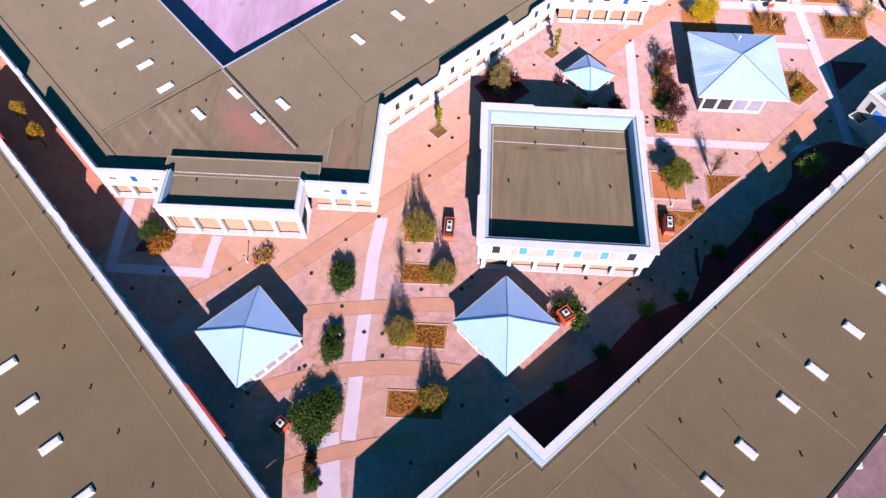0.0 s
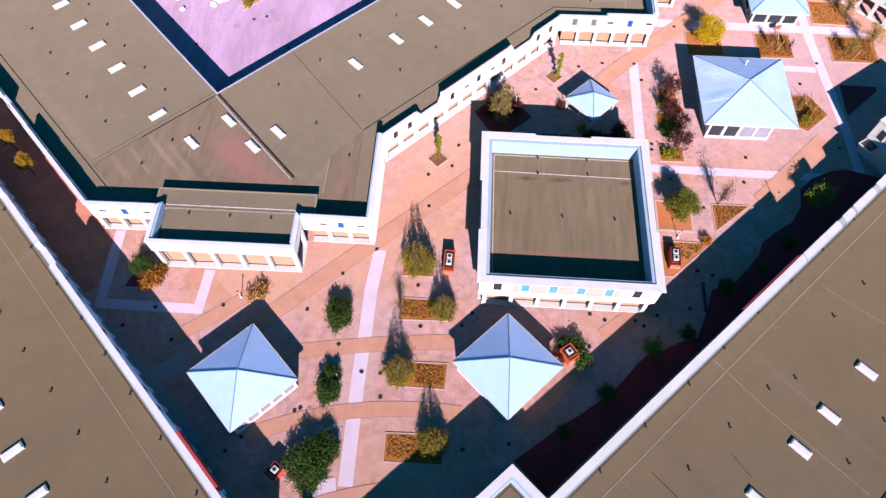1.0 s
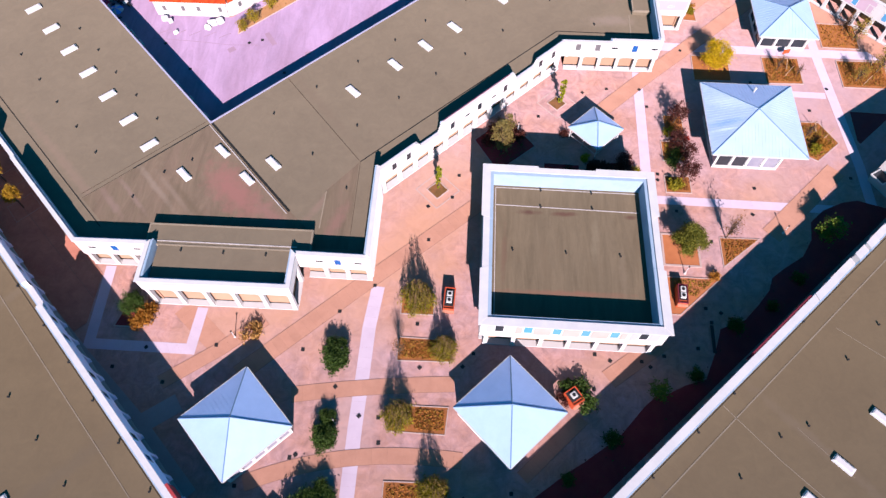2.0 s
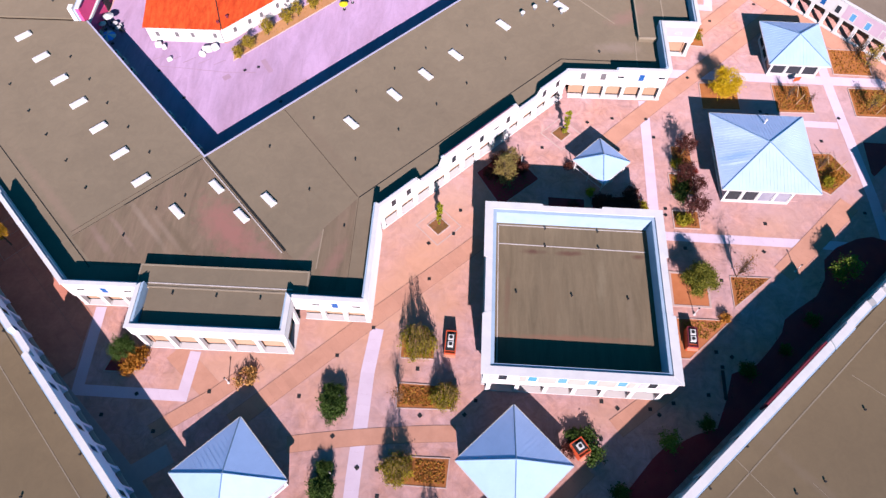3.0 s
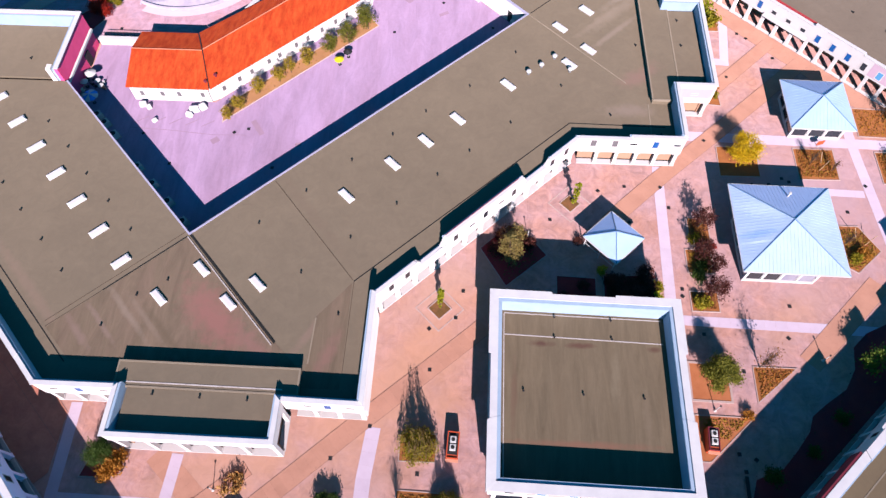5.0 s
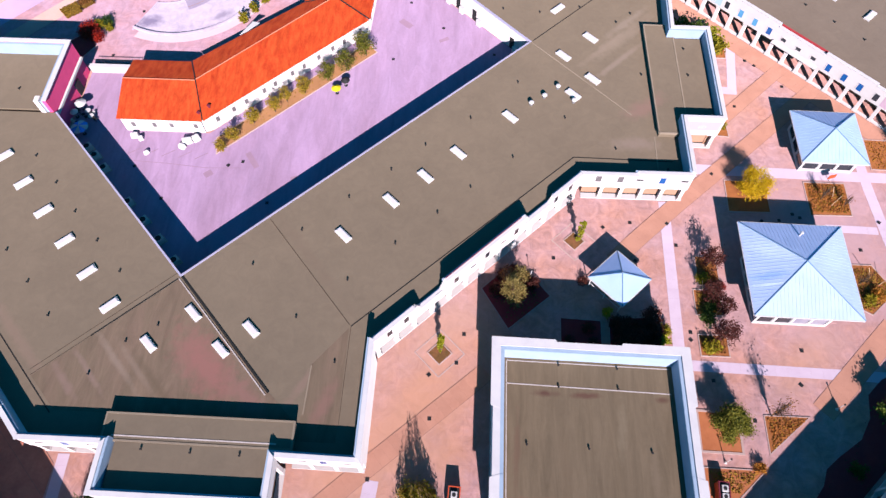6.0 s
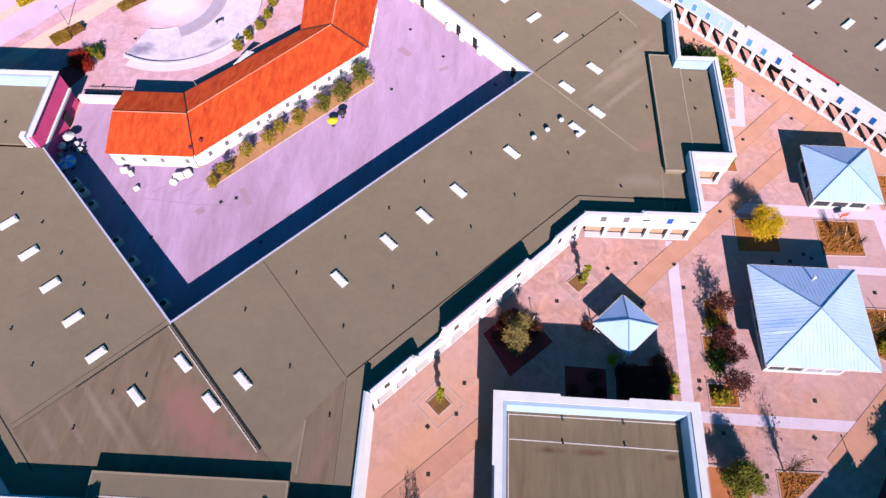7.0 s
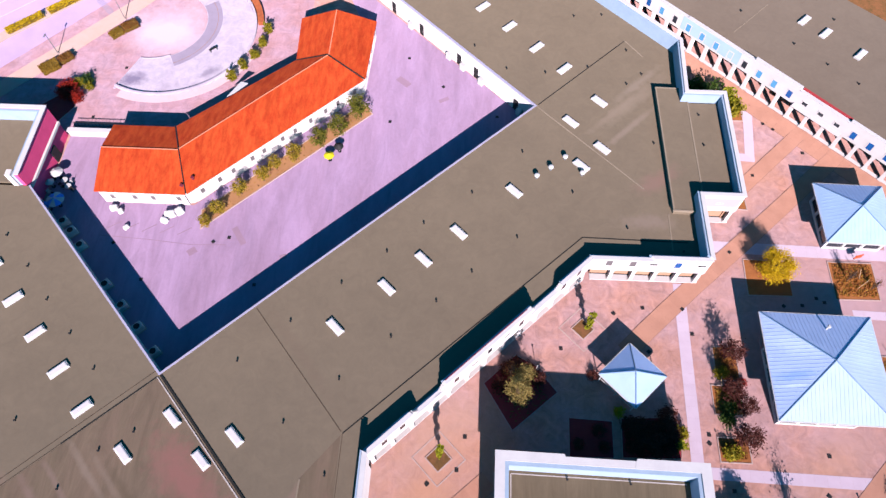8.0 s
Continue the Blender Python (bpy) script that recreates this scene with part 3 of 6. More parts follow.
WIN = make_windows(0.82, 1.35)
SLIT = make_windows(1.0, 0.36)
HATCH = make_windows(0.85, 0.62)
SMALL = make_windows(0.62, 1.0)
SMALL = (SMALL[0], SMALL[1], finish(box(bmesh.new(), -0.31, -0.03, -0.5, 0.31, 0.02, 0.5), "pane", GLASS_GREY))
CYAN = (WIN[0], finish(box(bmesh.new(), -0.41, -0.03, -0.675, 0.41, 0.02, 0.675), "pane", GLASS_SKY), WIN[2])
GREY = (WIN[0], WIN[1], finish(box(bmesh.new(), -0.41, -0.03, -0.675, 0.41, 0.02, 0.675), "pane", GLASS_GREY))
TALL = make_windows(1.04, 1.9)
TALL = (TALL[0], finish(box(bmesh.new(), -0.52, -0.03, -0.95, 0.52, 0.02, 0.95), "pane", GLASS_SKY), TALL[2])


def window(parent, m, kind):
    """kind: b blue glass, d dark glass, s small slit vent."""
    fr, blue, dark = {"s": SLIT, "h": HATCH, "l": TALL, "t": TALL, "p": SMALL, "c": CYAN, "g": GREY}.get(kind, WIN)
    w = piece("window", fr, m, parent)
    piece("pane", blue if kind in "blc" else dark, m, w, {"b": "blue glass", "l": "light blue glass", "t": "dark glass", "p": "pale grey glass", "g": "mid grey glass", "c": "light blue glass", "d": "dark glass", "s": "dark louvred slit", "h": "dark louvred hatch"}[kind])


def facade(parent, p0, p1, bays, kinds="", z=5.2, columns=True, ends=(True, True), spots=None, inset=0.45, arch=ARCH, deep=0.95, paint=None):
    """Columns, false windows and the recessed shop wall behind them along one straight side. kinds: one letter a bay, '-' for none."""
    m, length = frame_of(p0, p1)
    a, b = inset, length - inset
    if columns:
        for i in range(bays + 1):
            if (i == 0 and not ends[0]) or (i == bays and not ends[1]):
                continue
            piece("column", column(arch, paint or WHITE), m @ Matrix.Translation((a + (b - a) * i / bays, 0.38, 0)), parent)
        x0, x1 = (a if ends[0] else a + 0.3), (b if ends[1] else b - 0.3)
        if deep < 2:
            part("arcade_floor", box(bmesh.new(), x0, 0.015, 0.0, x1, deep, 0.16, m), WHITE, parent, "pale concrete plinth between the columns")
            part("shop_wall", box(bmesh.new(), x0, deep + 0.002, 0.0, x1, deep + 0.2, arch + 0.4, m), BACKWALL, parent, "peach stuccoed wall recessed behind the columns")
            part("base_board", box(bmesh.new(), x0, deep - 0.05, 0.161, x1, deep, 0.36, m), METAL_DARK, parent, "dark base line of the recessed wall")
            for i in range(bays):
                c = a + (b - a) * (i + 0.5) / bays
                w = (b - a) / bays / 2 - 0.33
                head = bmesh.new()
                for k in range(7):
                    u0, u1 = -w + 2 * w * k / 7, -w + 2 * w * (k + 1) / 7
                    rise = 0.34 * (1 - ((u0 + u1) / 2 / w) ** 2)
                    if 0.34 - rise > 0.02:
                        box(head, c + u0, 0.14, arch - 0.34 + rise, c + u1, 0.5, arch + 0.01, m)
                part("arch_head", head, WHITE, parent, "shallow arch between two columns")
        else:
            part("arcade_sill", box(bmesh.new(), x0, 0.14, 0.0, x1, 0.58, 0.22, m), WHITE, parent, "low white sill between the columns")
    for i, k in enumerate(kinds):
        if k != "-":
            n = len(kinds)
            at = spots[i] if spots else a + (b - a) * (i + 0.5) / n
            window(parent, m @ Matrix.Translation((at, 0, z)), k)


def wall_run(parent, pts, z0, z1, thick=1.0, mat=None, steps=None, closed=False, cap=True, name="wall", inner=True, feet=None, ledge=0.42, out=0.12):
    """A mitred wall along pts (building to the left), with a coping, a lower inner ledge and a membrane-clad inner side.
    steps: for each side a list of (from, to, top[, overhang]) in metres along it; None keeps z1 all along. feet: other bottoms, side by side."""
    mat = mat or WHITE
    inner_pts = offset_line(pts, thick, closed)
    cap_i = offset_line(pts, thick + 0.05, closed)
    led_o, led_i = offset_line(pts, thick + 0.002, closed), offset_line(pts, thick + ledge, closed)
    lin_i = offset_line(pts, thick + ledge + 0.03, closed)
    n = len(pts) if closed else len(pts) - 1
    for i in range(n):
        j = (i + 1) % len(pts)
        length = (Vector(pts[j]) - Vector(pts[i])).length
        runs = (steps or {}).get(i) or [(0, length, z1)]
        for s0, s1, top, *more in runs:
            f0, f1 = s0 / length, min(1.0, s1 / length)
            cap_o = offset_line(pts, -(more[0] if more else out), closed)
            strip = lambda o, n_: [lerp(o[i], o[j], f0), lerp(o[i], o[j], f1), lerp(n_[i], n_[j], f1), lerp(n_[i], n_[j], f0)]
            w = part(name, prism(bmesh.new(), strip(pts, inner_pts), (feet or {}).get(i, z0), top), mat, parent)
            if cap:
                part("coping", prism(bmesh.new(), strip(cap_o, cap_i), top, top + 0.12), CAP, w, "white metal coping")
            if inner and top > 4.9:
                part("parapet_ledge", prism(bmesh.new(), strip(led_o, led_i), max(z0, 4.3), top - 0.1), PARAPET_IN, w, "pale blue membrane ledge inside the coping")
                part("parapet_lining", prism(bmesh.new(), strip(led_i, lin_i), max(z0, 4.3), top - 0.16), PARAPET_IN, w, "pale roofing membrane turned up the parapet")


def skylight_meshes():
    bm = box(bmesh.new(), -1.3, -0.53, 0, 1.3, 0.53, 0.28)
    dome = bmesh.new()
    lo = [dome.verts.new(p) for p in ((-1.24, -0.47, 0.28), (1.24, -0.47, 0.28), (1.24, 0.47, 0.28), (-1.24, 0.47, 0.28))]
    mid = [dome.verts.new(p) for p in ((-1.18, -0.42, 0.37), (1.18, -0.42, 0.37), (1.18, 0.42, 0.37), (-1.18, 0.42, 0.37))]
    hi = [dome.verts.new(p) for p in ((-1.05, -0.31, 0.42), (1.05, -0.31, 0.42), (1.05, 0.31, 0.42), (-1.05, 0.31, 0.42))]
    for a, b in ((lo, mid), (mid, hi)):
        for i in range(4):
            dome.faces.new((a[i], a[(i + 1) % 4], b[(i + 1) % 4], b[i]))
    dome.faces.new(hi)
    dome.faces.new(lo[::-1])
    return finish(bm, "skylight", METAL_WHITE), finish(dome, "dome", DOME)


SKYLIGHT, SKYDOME = skylight_meshes()


def skylights(parent, places, turn, z):
    for x, y in places:
        m = pose(x, y, z, 0, 0, turn)
        s = piece("skylight", SKYLIGHT, m, parent, "long white skylight on a raised kerb")
        piece("dome", SKYDOME, m, s, "milky acrylic dome")


def vent_mesh():
    bm = bmesh.new()
    cone(bm, 0, 0, 0, 0.22, 0.09, 0.09, 8)
    cone(bm, 0, 0, 0.22, 0.34, 0.15, 0.12, 8)
    return finish(bm, "roof_vent", METAL_DARK)


VENT = vent_mesh()


def vents(parent, places, z):
    for x, y in places:
        piece("roof_vent", VENT, pose(x, y, z), parent, "small dark vent pipe")


def seam(parent, pts, z, w=0.14, mat=None):
    part("roof_seam", prism(bmesh.new(), band_poly(pts, w), z - 0.05, z + 0.02), mat or ROOF_SEAM, parent, "roof joint line" if mat else "pale lap seam in the roofing")


def building(label, place, category="building"):
    return thing("shop_building", (*place, 0), label, category, group="shop buildings round the plaza")


def roof_slab(parent, pts, z, mat=None, name="roof"):
    bm = bmesh.new()
    prism(bm, pts, z - 0.35, z)
    return part(name, bm, mat or ROOF, parent, "brown-grey roofing membrane")


# ---------- main building with the courtyard ----------
main = building("large white stuccoed shopping building with a brown flat roof and arcades", (-20, 75))
A, F, E1 = (-52.3, 53.4), (-11.72, 67.35), (16.0, 94.35)
outer = [(-98, 99.1), A, (-42.0, 53.4), (-42.0, 47.6), (-21.8, 47.5), (-21.8, 52.7), (-11.9, 52.5), F, E1, (32.0, 94.4), (32.0, 104.7),
         (37.9, 104.7), (38.1, 124.0), (32.3, 124.0), (32.8, 135.0), (-9.8, 177.4)]
roof_pts = [(-97.5, 99.5)] + offset_line(outer, 0.4)[1:-1] + [(-9.8, 176.8), (-33.2, 165.0), (9.3, 122.3), (-39.0, 76.2), (-65.35, 103.7), (-97.5, 103.7)]
roof_slab(main, roof_pts, 4.5)
H = 7.2
left_len = (Vector(A) - Vector(outer[0])).length
diag_len = (Vector(E1) - Vector(F)).length
LOW, HD = 5.0, 6.8
steps = {0: [(0, 38.5, 6.85), (38.5, 45.8, 5.2), (45.8, 52.5, 6.8), (52.5, 60.0, 6.7), (60.0, left_len, 6.6)],
         1: [(0, 10.3, 6.85)], 5: [(0, 9.9, 6.85)],
         7: [(0, 7.0, 6.3), (7.0, 12.3, LOW), (12.3, 27.2, HD), (27.2, 32.9, LOW), (32.9, diag_len, 6.0)],
         8: [(0, 8.2, 6.2), (8.2, 16.2, 6.75)]}
TOWER_ARCH = 4.75
wall_run(main, outer, ARCH, H, thick=0.42, steps=steps, feet={7: 2.9, 8: 3.1, 2: TOWER_ARCH, 3: TOWER_ARCH, 4: TOWER_ARCH}, ledge=0.3)
# plain sides
for pts in ([(-11.9, 53.1), (-11.75, 66.8)], [(32.0, 95.4), (32.0, 104.0)], [(32.3, 124.0), (32.8, 135.0), (-9.8, 177.4)]):
    inn = offset_line(pts, 0.5)
    bm = bmesh.new()
    for i in range(len(pts) - 1):
        prism(bm, [pts[i], pts[i + 1], inn[i + 1], inn[i]], 0, ARCH)
    part("wall", bm, WHITE, main)
facade(main, outer[0], A, 18, "-sbs-sbs-sbs-sbs-sb", ends=(True, False))
facade(main, A, outer[2], 3, "sbs", ends=(True, False))
facade(main, outer[2], outer[3], 1, "-", ends=(False, False), arch=TOWER_ARCH)
facade(main, outer[3], outer[4], 5, "sssss", z=6.72, arch=TOWER_ARCH)
m, L = frame_of(outer[3], outer[4])
part("panel", box(bmesh.new(), 0.5, -0.022, 6.2, L - 0.5, 0.0, 7.0, m), PANEL_PINK, main, "pale pink stucco band")
facade(main, outer[4], outer[5], 1, "-", columns=True, ends=(False, True), arch=TOWER_ARCH)
facade(main, outer[5], outer[6], 3, "sbs", ends=(False, True), spots=(3.0, 5.5, 8.3))
facade(main, F, E1, 12, "ddsdsdsddd", z=4.95, arch=2.9, deep=1.2, spots=(2.5, 5.3, 11.0, 14.1, 17.2, 19.8, 22.9, 25.4, 33.4, 36.4))
facade(main, E1, outer[9], 5, "ggsbs", arch=3.1, ends=(False, True), spots=(2.5, 5.7, 8.5, 11.8, 15.0))
facade(main, outer[10], outer[11], 1, "s", ends=(False, True))
m, L = frame_of(outer[10], outer[11])
part("panel", box(bmesh.new(), 0.3, -0.022, 4.4, L - 0.3, 0.0, 6.4, m), PANEL_PINK, main, "pale pink stucco panel")
facade(main, outer[11], outer[12], 5, "sbsbs", ends=(False, True))
# red band along one raised parapet
m, _ = frame_of(F, E1)
part("accent_band", box(bmesh.new(), 12.5, 0.36, 6.924, 26.6, 0.46, 6.97, m), RED, main, "dark pink line on the coping")
# scrolled ends of the raised parapets
for s, d, q in ((7.0, 1, 0.33), (12.3, -1, 0.43), (27.2, 1, 0.43), (32.9, -1, 0.25)):
    bm = bmesh.new()
    for k in range(4):
        w = 0.2 * (4 - k)
        box(bm, s if d > 0 else s - w, 0.1, LOW + q * k, s + w if d > 0 else s, 0.5, LOW + q * (k + 1), m)
    part("parapet_end", bm, WHITE, main)
# courtyard sides: plain white walls with a lilac gutter at the roof's edge
court = [(-9.8 - 23.4, 165.0), (9.3, 122.3), (-39.0, 76.2), (-65.35, 103.7)]
bm = bmesh.new()
inn = offset_line(court, 0.3)
for i in range(3):
    prism(bm, [court[i], court[i + 1], inn[i + 1], inn[i]], 0, 4.14)
part("wall", bm, WHITE, main)
GUTTER = material("lilac_gutter", (0.32, 0.31, 0.42), (0.27, 0.27, 0.36), rough=0.6, bump=0)
bm = bmesh.new()
o, i_ = offset_line(court, -0.22), offset_line(court, 0.05)
for i in range(3):
    prism(bm, [o[i], o[i + 1], i_[i + 1], i_[i]], 4.2, 4.56)
part("gutter", bm, GUTTER, main, "lilac metal gutter")
# doors and meter boxes on the courtyard wall
m, L = frame_of(court[0], court[1])
for s, w in ((L - 4.2, 1.0), (L - 13.6, 1.0), (L - 17.8, 1.0), (L - 27.5, 1.0), (L - 35, 1.0)):
    d = part("door", box(bmesh.new(), s - w / 2, -0.06, 0.02, s + w / 2, 0.05, 2.3, m), METAL_DARK, main, "dark green steel door")
    part("door_handle", box(bmesh.new(), s + 0.3, -0.12, 1.0, s + 0.38, -0.06, 1.12, m), METAL_GREY, d)
for s in (L - 3.0, L - 12.0, L - 16.5, L - 20, L - 30):
    part("meter_box", soft_box(s - 0.5, -0.7, 0, s + 0.5, 0.0, 1.3, 0.04, m), METAL_WHITE, main, "white utility box")
m2, L2 = frame_of(court[1], court[2])
part("door", box(bmesh.new(), 1.2, -0.06, 0.02, 3.2, 0.05, 2.6, m2), METAL_DARK, main, "dark service opening")

# dark strip painted for the shadow of the raised curb, pale strip beside it
seam(main, [(-38.75, 76.15), (-24.35, 60.75)], 4.6, 0.28, ROOF_JOINT_SHADE)
seam(main, [(-39.1, 75.84), (-24.7, 60.44)], 4.58, 0.15, ROOF_PALE)

# raised tower roofs
for pts, zt in (([(-42.75, 53.95), (-20.15, 53.75), (-20.2, 57.0), (-42.8, 57.15)], 5.85), ([(28.2, 103.1), (32.65, 103.0), (32.65, 125.9), (28.05, 126.0)], 5.5)):
    bm = bmesh.new()
    prism(bm, pts, 4.3, zt)
    t = part("tower_roof", bm, ROOF, main, "raised strip of brown roofing")
    part("tower_edge", prism(bmesh.new(), band_poly(pts + [pts[0]], 0.22), zt - 0.3, zt + 0.06), ROOF_SEAM, t, "pale metal roof edge")
part("tower_roof", prism(bmesh.new(), [(-41.0, 48.5), (-22.8, 48.4), (-22.8, 53.7), (-41.0, 53.9)], 4.3, 5.83), ROOF, main, "raised brown flat roof behind the parapet")
part("tower_roof", prism(bmesh.new(), [(32.7, 105.7), (36.9, 105.7), (37.05, 123.0), (32.7, 123.0)], 4.3, 5.48), ROOF, main, "raised brown flat roof behind the parapet")
seam(main, [(-41.6, 54.5), (-22.0, 54.3)], 5.88, 0.16, ROOF_PALE)
vents(main, [(-37.65, 53.0), (-31.82, 52.85), (-26.0, 52.77)], 5.83)
vents(main, [(34.0, 120.5), (34.0, 114.7)], 5.48)
# roof details
roof_slab(main, [(-39.1, 75.7), (-54.5, 61.6), (-50.3, 57.5), (-43.5, 57.4), (-20.6, 57.3), (-25.4, 61.9)], 4.515, ROOF_OLD, "roof_patch")
roof_slab(main, [(-20.0, 55.0), (-15.3, 55.0), (-15.3, 69.8), (-19.6, 64.5)], 4.512, ROOF_OLD, "roof_patch")
for pts in ([(-80.4, 86.9), (-50.6, 57.1)], [(-15.1, 70.0), (15.2, 98.6)], [(9.6, 122.5), (24.2, 136.9)], [(29.9, 98.4), (15.2, 98.6)]):
    seam(main, pts, 4.52, 0.12, ROOF_JOINT_SHADE)
for pts, w in (([(-39.2, 75.9), (-48.6, 67.2)], 0.16), ([(-48.6, 67.2), (-54.6, 61.7)], 0.05), ([(-39.6, 76.6), (-54.9, 62.4)], 0.04), ([(-28.4, 85.8), (-15.3, 70.2)], 0.08)):
    seam(main, pts, 4.52, w, ROOF_JOINT_SHADE if w > 0.1 else ROOF_RUST)
seam(main, [(-15.2, 57.2), (-15.1, 70.0)], 4.516, 0.07, ROOF_RUST)
for pts in ([(9.4, 122.1), (24.6, 107.2)], [(27.6, 97), (27.7, 103)], [(-19.5, 64.5), (-19.7, 58.2)], [(24.4, 137), (27, 133.5)]):
    seam(main, pts, 4.52, 0.18)
skylights(main, [(-74.8, 99.6), (-70.2, 95.0), (-65.6, 90.3), (-61.0, 85.6), (-56.4, 80.9), (-51.8, 76.2), (-47.3, 71.5)], 44, 4.5)
skylights(main, [(-40.8, 66.4), (-36.0, 70.9), (-31.4, 66.1), (-28.0, 69.0), (-17.7, 83.6), (-11.5, 89.6), (-6.8, 94.1), (-2.1, 98.6), (5.7, 105.9), (15.7, 110.9), (19.0, 114.3), (14.5, 119.2), (19.2, 123.5)], -44, 4.5)
skylights(main, [(14.0, 130.2), (9.6, 134.8), (5.1, 139.5), (0.5, 144.1), (-4.1, 148.8)], 45, 4.5)
vents(main, [(-72.1, 73.5), (-73.2, 88.9), (-68.3, 83.6), (-64.0, 79.1), (-59.4, 74.4), (-55.0, 69.7), (-56.5, 85.7), (-51.9, 81.1), (-47.4, 76.5), (-43.8, 66.6), (-47.3, 62.1), (-40.2, 69.0),
             (-60.8, 90.5), (-65.4, 95.2), (-29.5, 78.4), (-16.6, 65.0), (-22.4, 70.9), (-23.6, 84.1), (-10.3, 82.5), (-16.3, 76.6), (-17.6, 89.9), (-4.7, 87.8), (-11.9, 95.0), (-7.1, 99.8), (-0.1, 92.4)], 4.5)
vents(main, [(6.1, 98.1), (14.2, 106.0), (7.0, 113.0), (-0.4, 105.3), (26.9, 115.5), (21.6, 100.3), (29.0, 96.9), (23.8, 127.3), (26.4, 129.5), (20.9, 142.9), (24.4, 134.7), (17.8, 130.7), (16.1, 142.4), (10.9, 129.2), (-0.7, 134.7), (4.6, 129.8)], 4.5)
for x, y in ((13.3, 112.1), (11.1, 110.1), (9.0, 108.5), (15.7, 109.3)):
    bm = bmesh.new()
    cone(bm, x, y, 4.5, 4.95, 0.24, 0.24, 12)
    v = part("roof_vent", bm, METAL_GREY, main, "round galvanised ventilator")
    bm = bmesh.new()
    bmesh.ops.create_uvsphere(bm, u_segments=14, v_segments=8, radius=0.42)
    bm.transform(Matrix.Translation((x, y, 5.15)) @ Matrix.Diagonal((1, 1, 0.7, 1)))
    part("turbine", bm, METAL_WHITE, v, "white turbine head", smooth=True)

# end block with the magenta wall
block = building("white parapet block with a magenta stuccoed side wall", (-80, 110))
bp = [(-97, 103.8), (-65.7, 103.8), (-65.9, 116.6), (-97, 116.6)]
roof_slab(block, offset_line(bp, 0.3, True), 4.7)
wall_run(block, [(-65.7, 103.8), (-65.9, 116.6), (-97, 116.6)], 0.0, 7.0, thick=0.55, name="wall", mat=MAGENTA)
part("pier", soft_box(-67.4, 103.5, 4.6, -66.6, 104.6, 7.3, 0.05), WHITE, block, "white parapet pier")
part("trim", soft_box(-65.82, 104.0, 3.3, -65.45, 116.4, 3.75, 0.03), WHITE, block, "white trim along the wall")
part("door", soft_box(-65.86, 111.2, 0, -65.62, 112.8, 2.4, 0.02), METAL_DARK, block, "dark door")
vents(block, [(-72.5, 108.0)], 4.7)
gate_wall = thing("courtyard_wall", (-61, 117.2, 0), "white rendered wall that joins the block and the tiled house", "wall", kind="structure")
part("wall_body", soft_box(-65.4, 116.4, 0, -57.2, 116.9, 1.4, 0.04), WHITE, gate_wall)
part("coping", soft_box(-65.4, 116.2, 1.404, -57.2, 117.1, 1.52, 0.03), CAP, gate_wall)

fence = thing("railing", (-61, 118.4, 0), "dark metal railing in front of the courtyard wall", "railing")
for z in (0.25, 1.05):
    part("rail", box(bmesh.new(), -65.2, 118.38, z, -57.4, 118.46, z + 0.07), METAL_DARK, fence)
for k in range(14):
    part("baluster", box(bmesh.new(), -65.2 + k * 0.59, 118.39, 0.0, -65.14 + k * 0.59, 118.45, 1.2), METAL_DARK, fence)

# ---------- square building ----------
sq = building("square white two-storey shop building with deep parapets and pink panels", (15, 55.5))
Q = [(3.0, 43.6), (27.1, 43.2), (27.3, 67.75), (3.2, 68.15)]
roof_slab(sq, offset_line(Q, 0.5, True), 4.6, ROOF_STREAK)
notch = {1: [(0, 8.8, 7.45, 0.34), (8.8, 17.0, 7.42, 0.06), (17.0, 24.55, 7.45, 0.34)], 3: [(0, 8.4, 7.45, 0.34), (8.4, 16.4, 7.42, 0.06), (16.4, 24.55, 7.45, 0.34)],
         2: [(0, 8.0, 7.45, 0.34), (8.0, 16.0, 7.42, 0.06), (16.0, 24.1, 7.45, 0.34)], 0: [(0, 24.1, 7.4, 0.3)]}
wall_run(sq, [(3.2, 43.75), (26.95, 43.38), (27.1, 67.55), (3.4, 67.95)], ARCH, 7.4, thick=0.76, steps=notch, closed=True, ledge=0.48)
bm = bmesh.new()
inn = [(4.9, 45.6), (25.6, 45.3), (25.7, 66.2), (5.0, 66.5)]
prism(bm, inn, 0, 4.2)
part("shop_wall", bm, BACKWALL, sq, "solid core of the shop behind the arcade")
Q = [(3.2, 43.75), (26.95, 43.38), (27.1, 67.55), (3.4, 67.95)]
facade(sq, Q[0], Q[1], 6, "", inset=0.9)
facade(sq, Q[1], Q[2], 6, "-", ends=(False, True))
facade(sq, Q[2], Q[3], 6, "-", ends=(False, True))
facade(sq, Q[3], Q[0], 6, "-", ends=(False, False))
m, L = frame_of(Q[0], Q[1])
for i, k in enumerate("tllllt"):
    window(sq, m @ Matrix.Translation((2.45 + i * 3.67, 0, 5.95)), k)
for i in range(7):
    s0, s1 = (0.8 if i == 0 else 2.45 + (i - 1) * 3.67 + 0.74), (22.8 if i == 6 else 2.45 + i * 3.67 - 0.74)
    cutp = ((s0, s1),) if i not in (1, 5) else ((s0, (s0 + s1) / 2 - 0.25), ((s0 + s1) / 2 + 0.25, s1))
    for q, (a, e) in enumerate(cutp):
        pale = i in (0, 6) or (i == 1 and q == 0) or (i == 5 and q == 1)
        part("panel", soft_box(a, -0.06, 4.55, e, 0.0, 6.95, 0.01, m), PANEL_PINK if pale else PINK, sq, "pale lilac-pink stucco panel" if pale else "pink stucco panel")
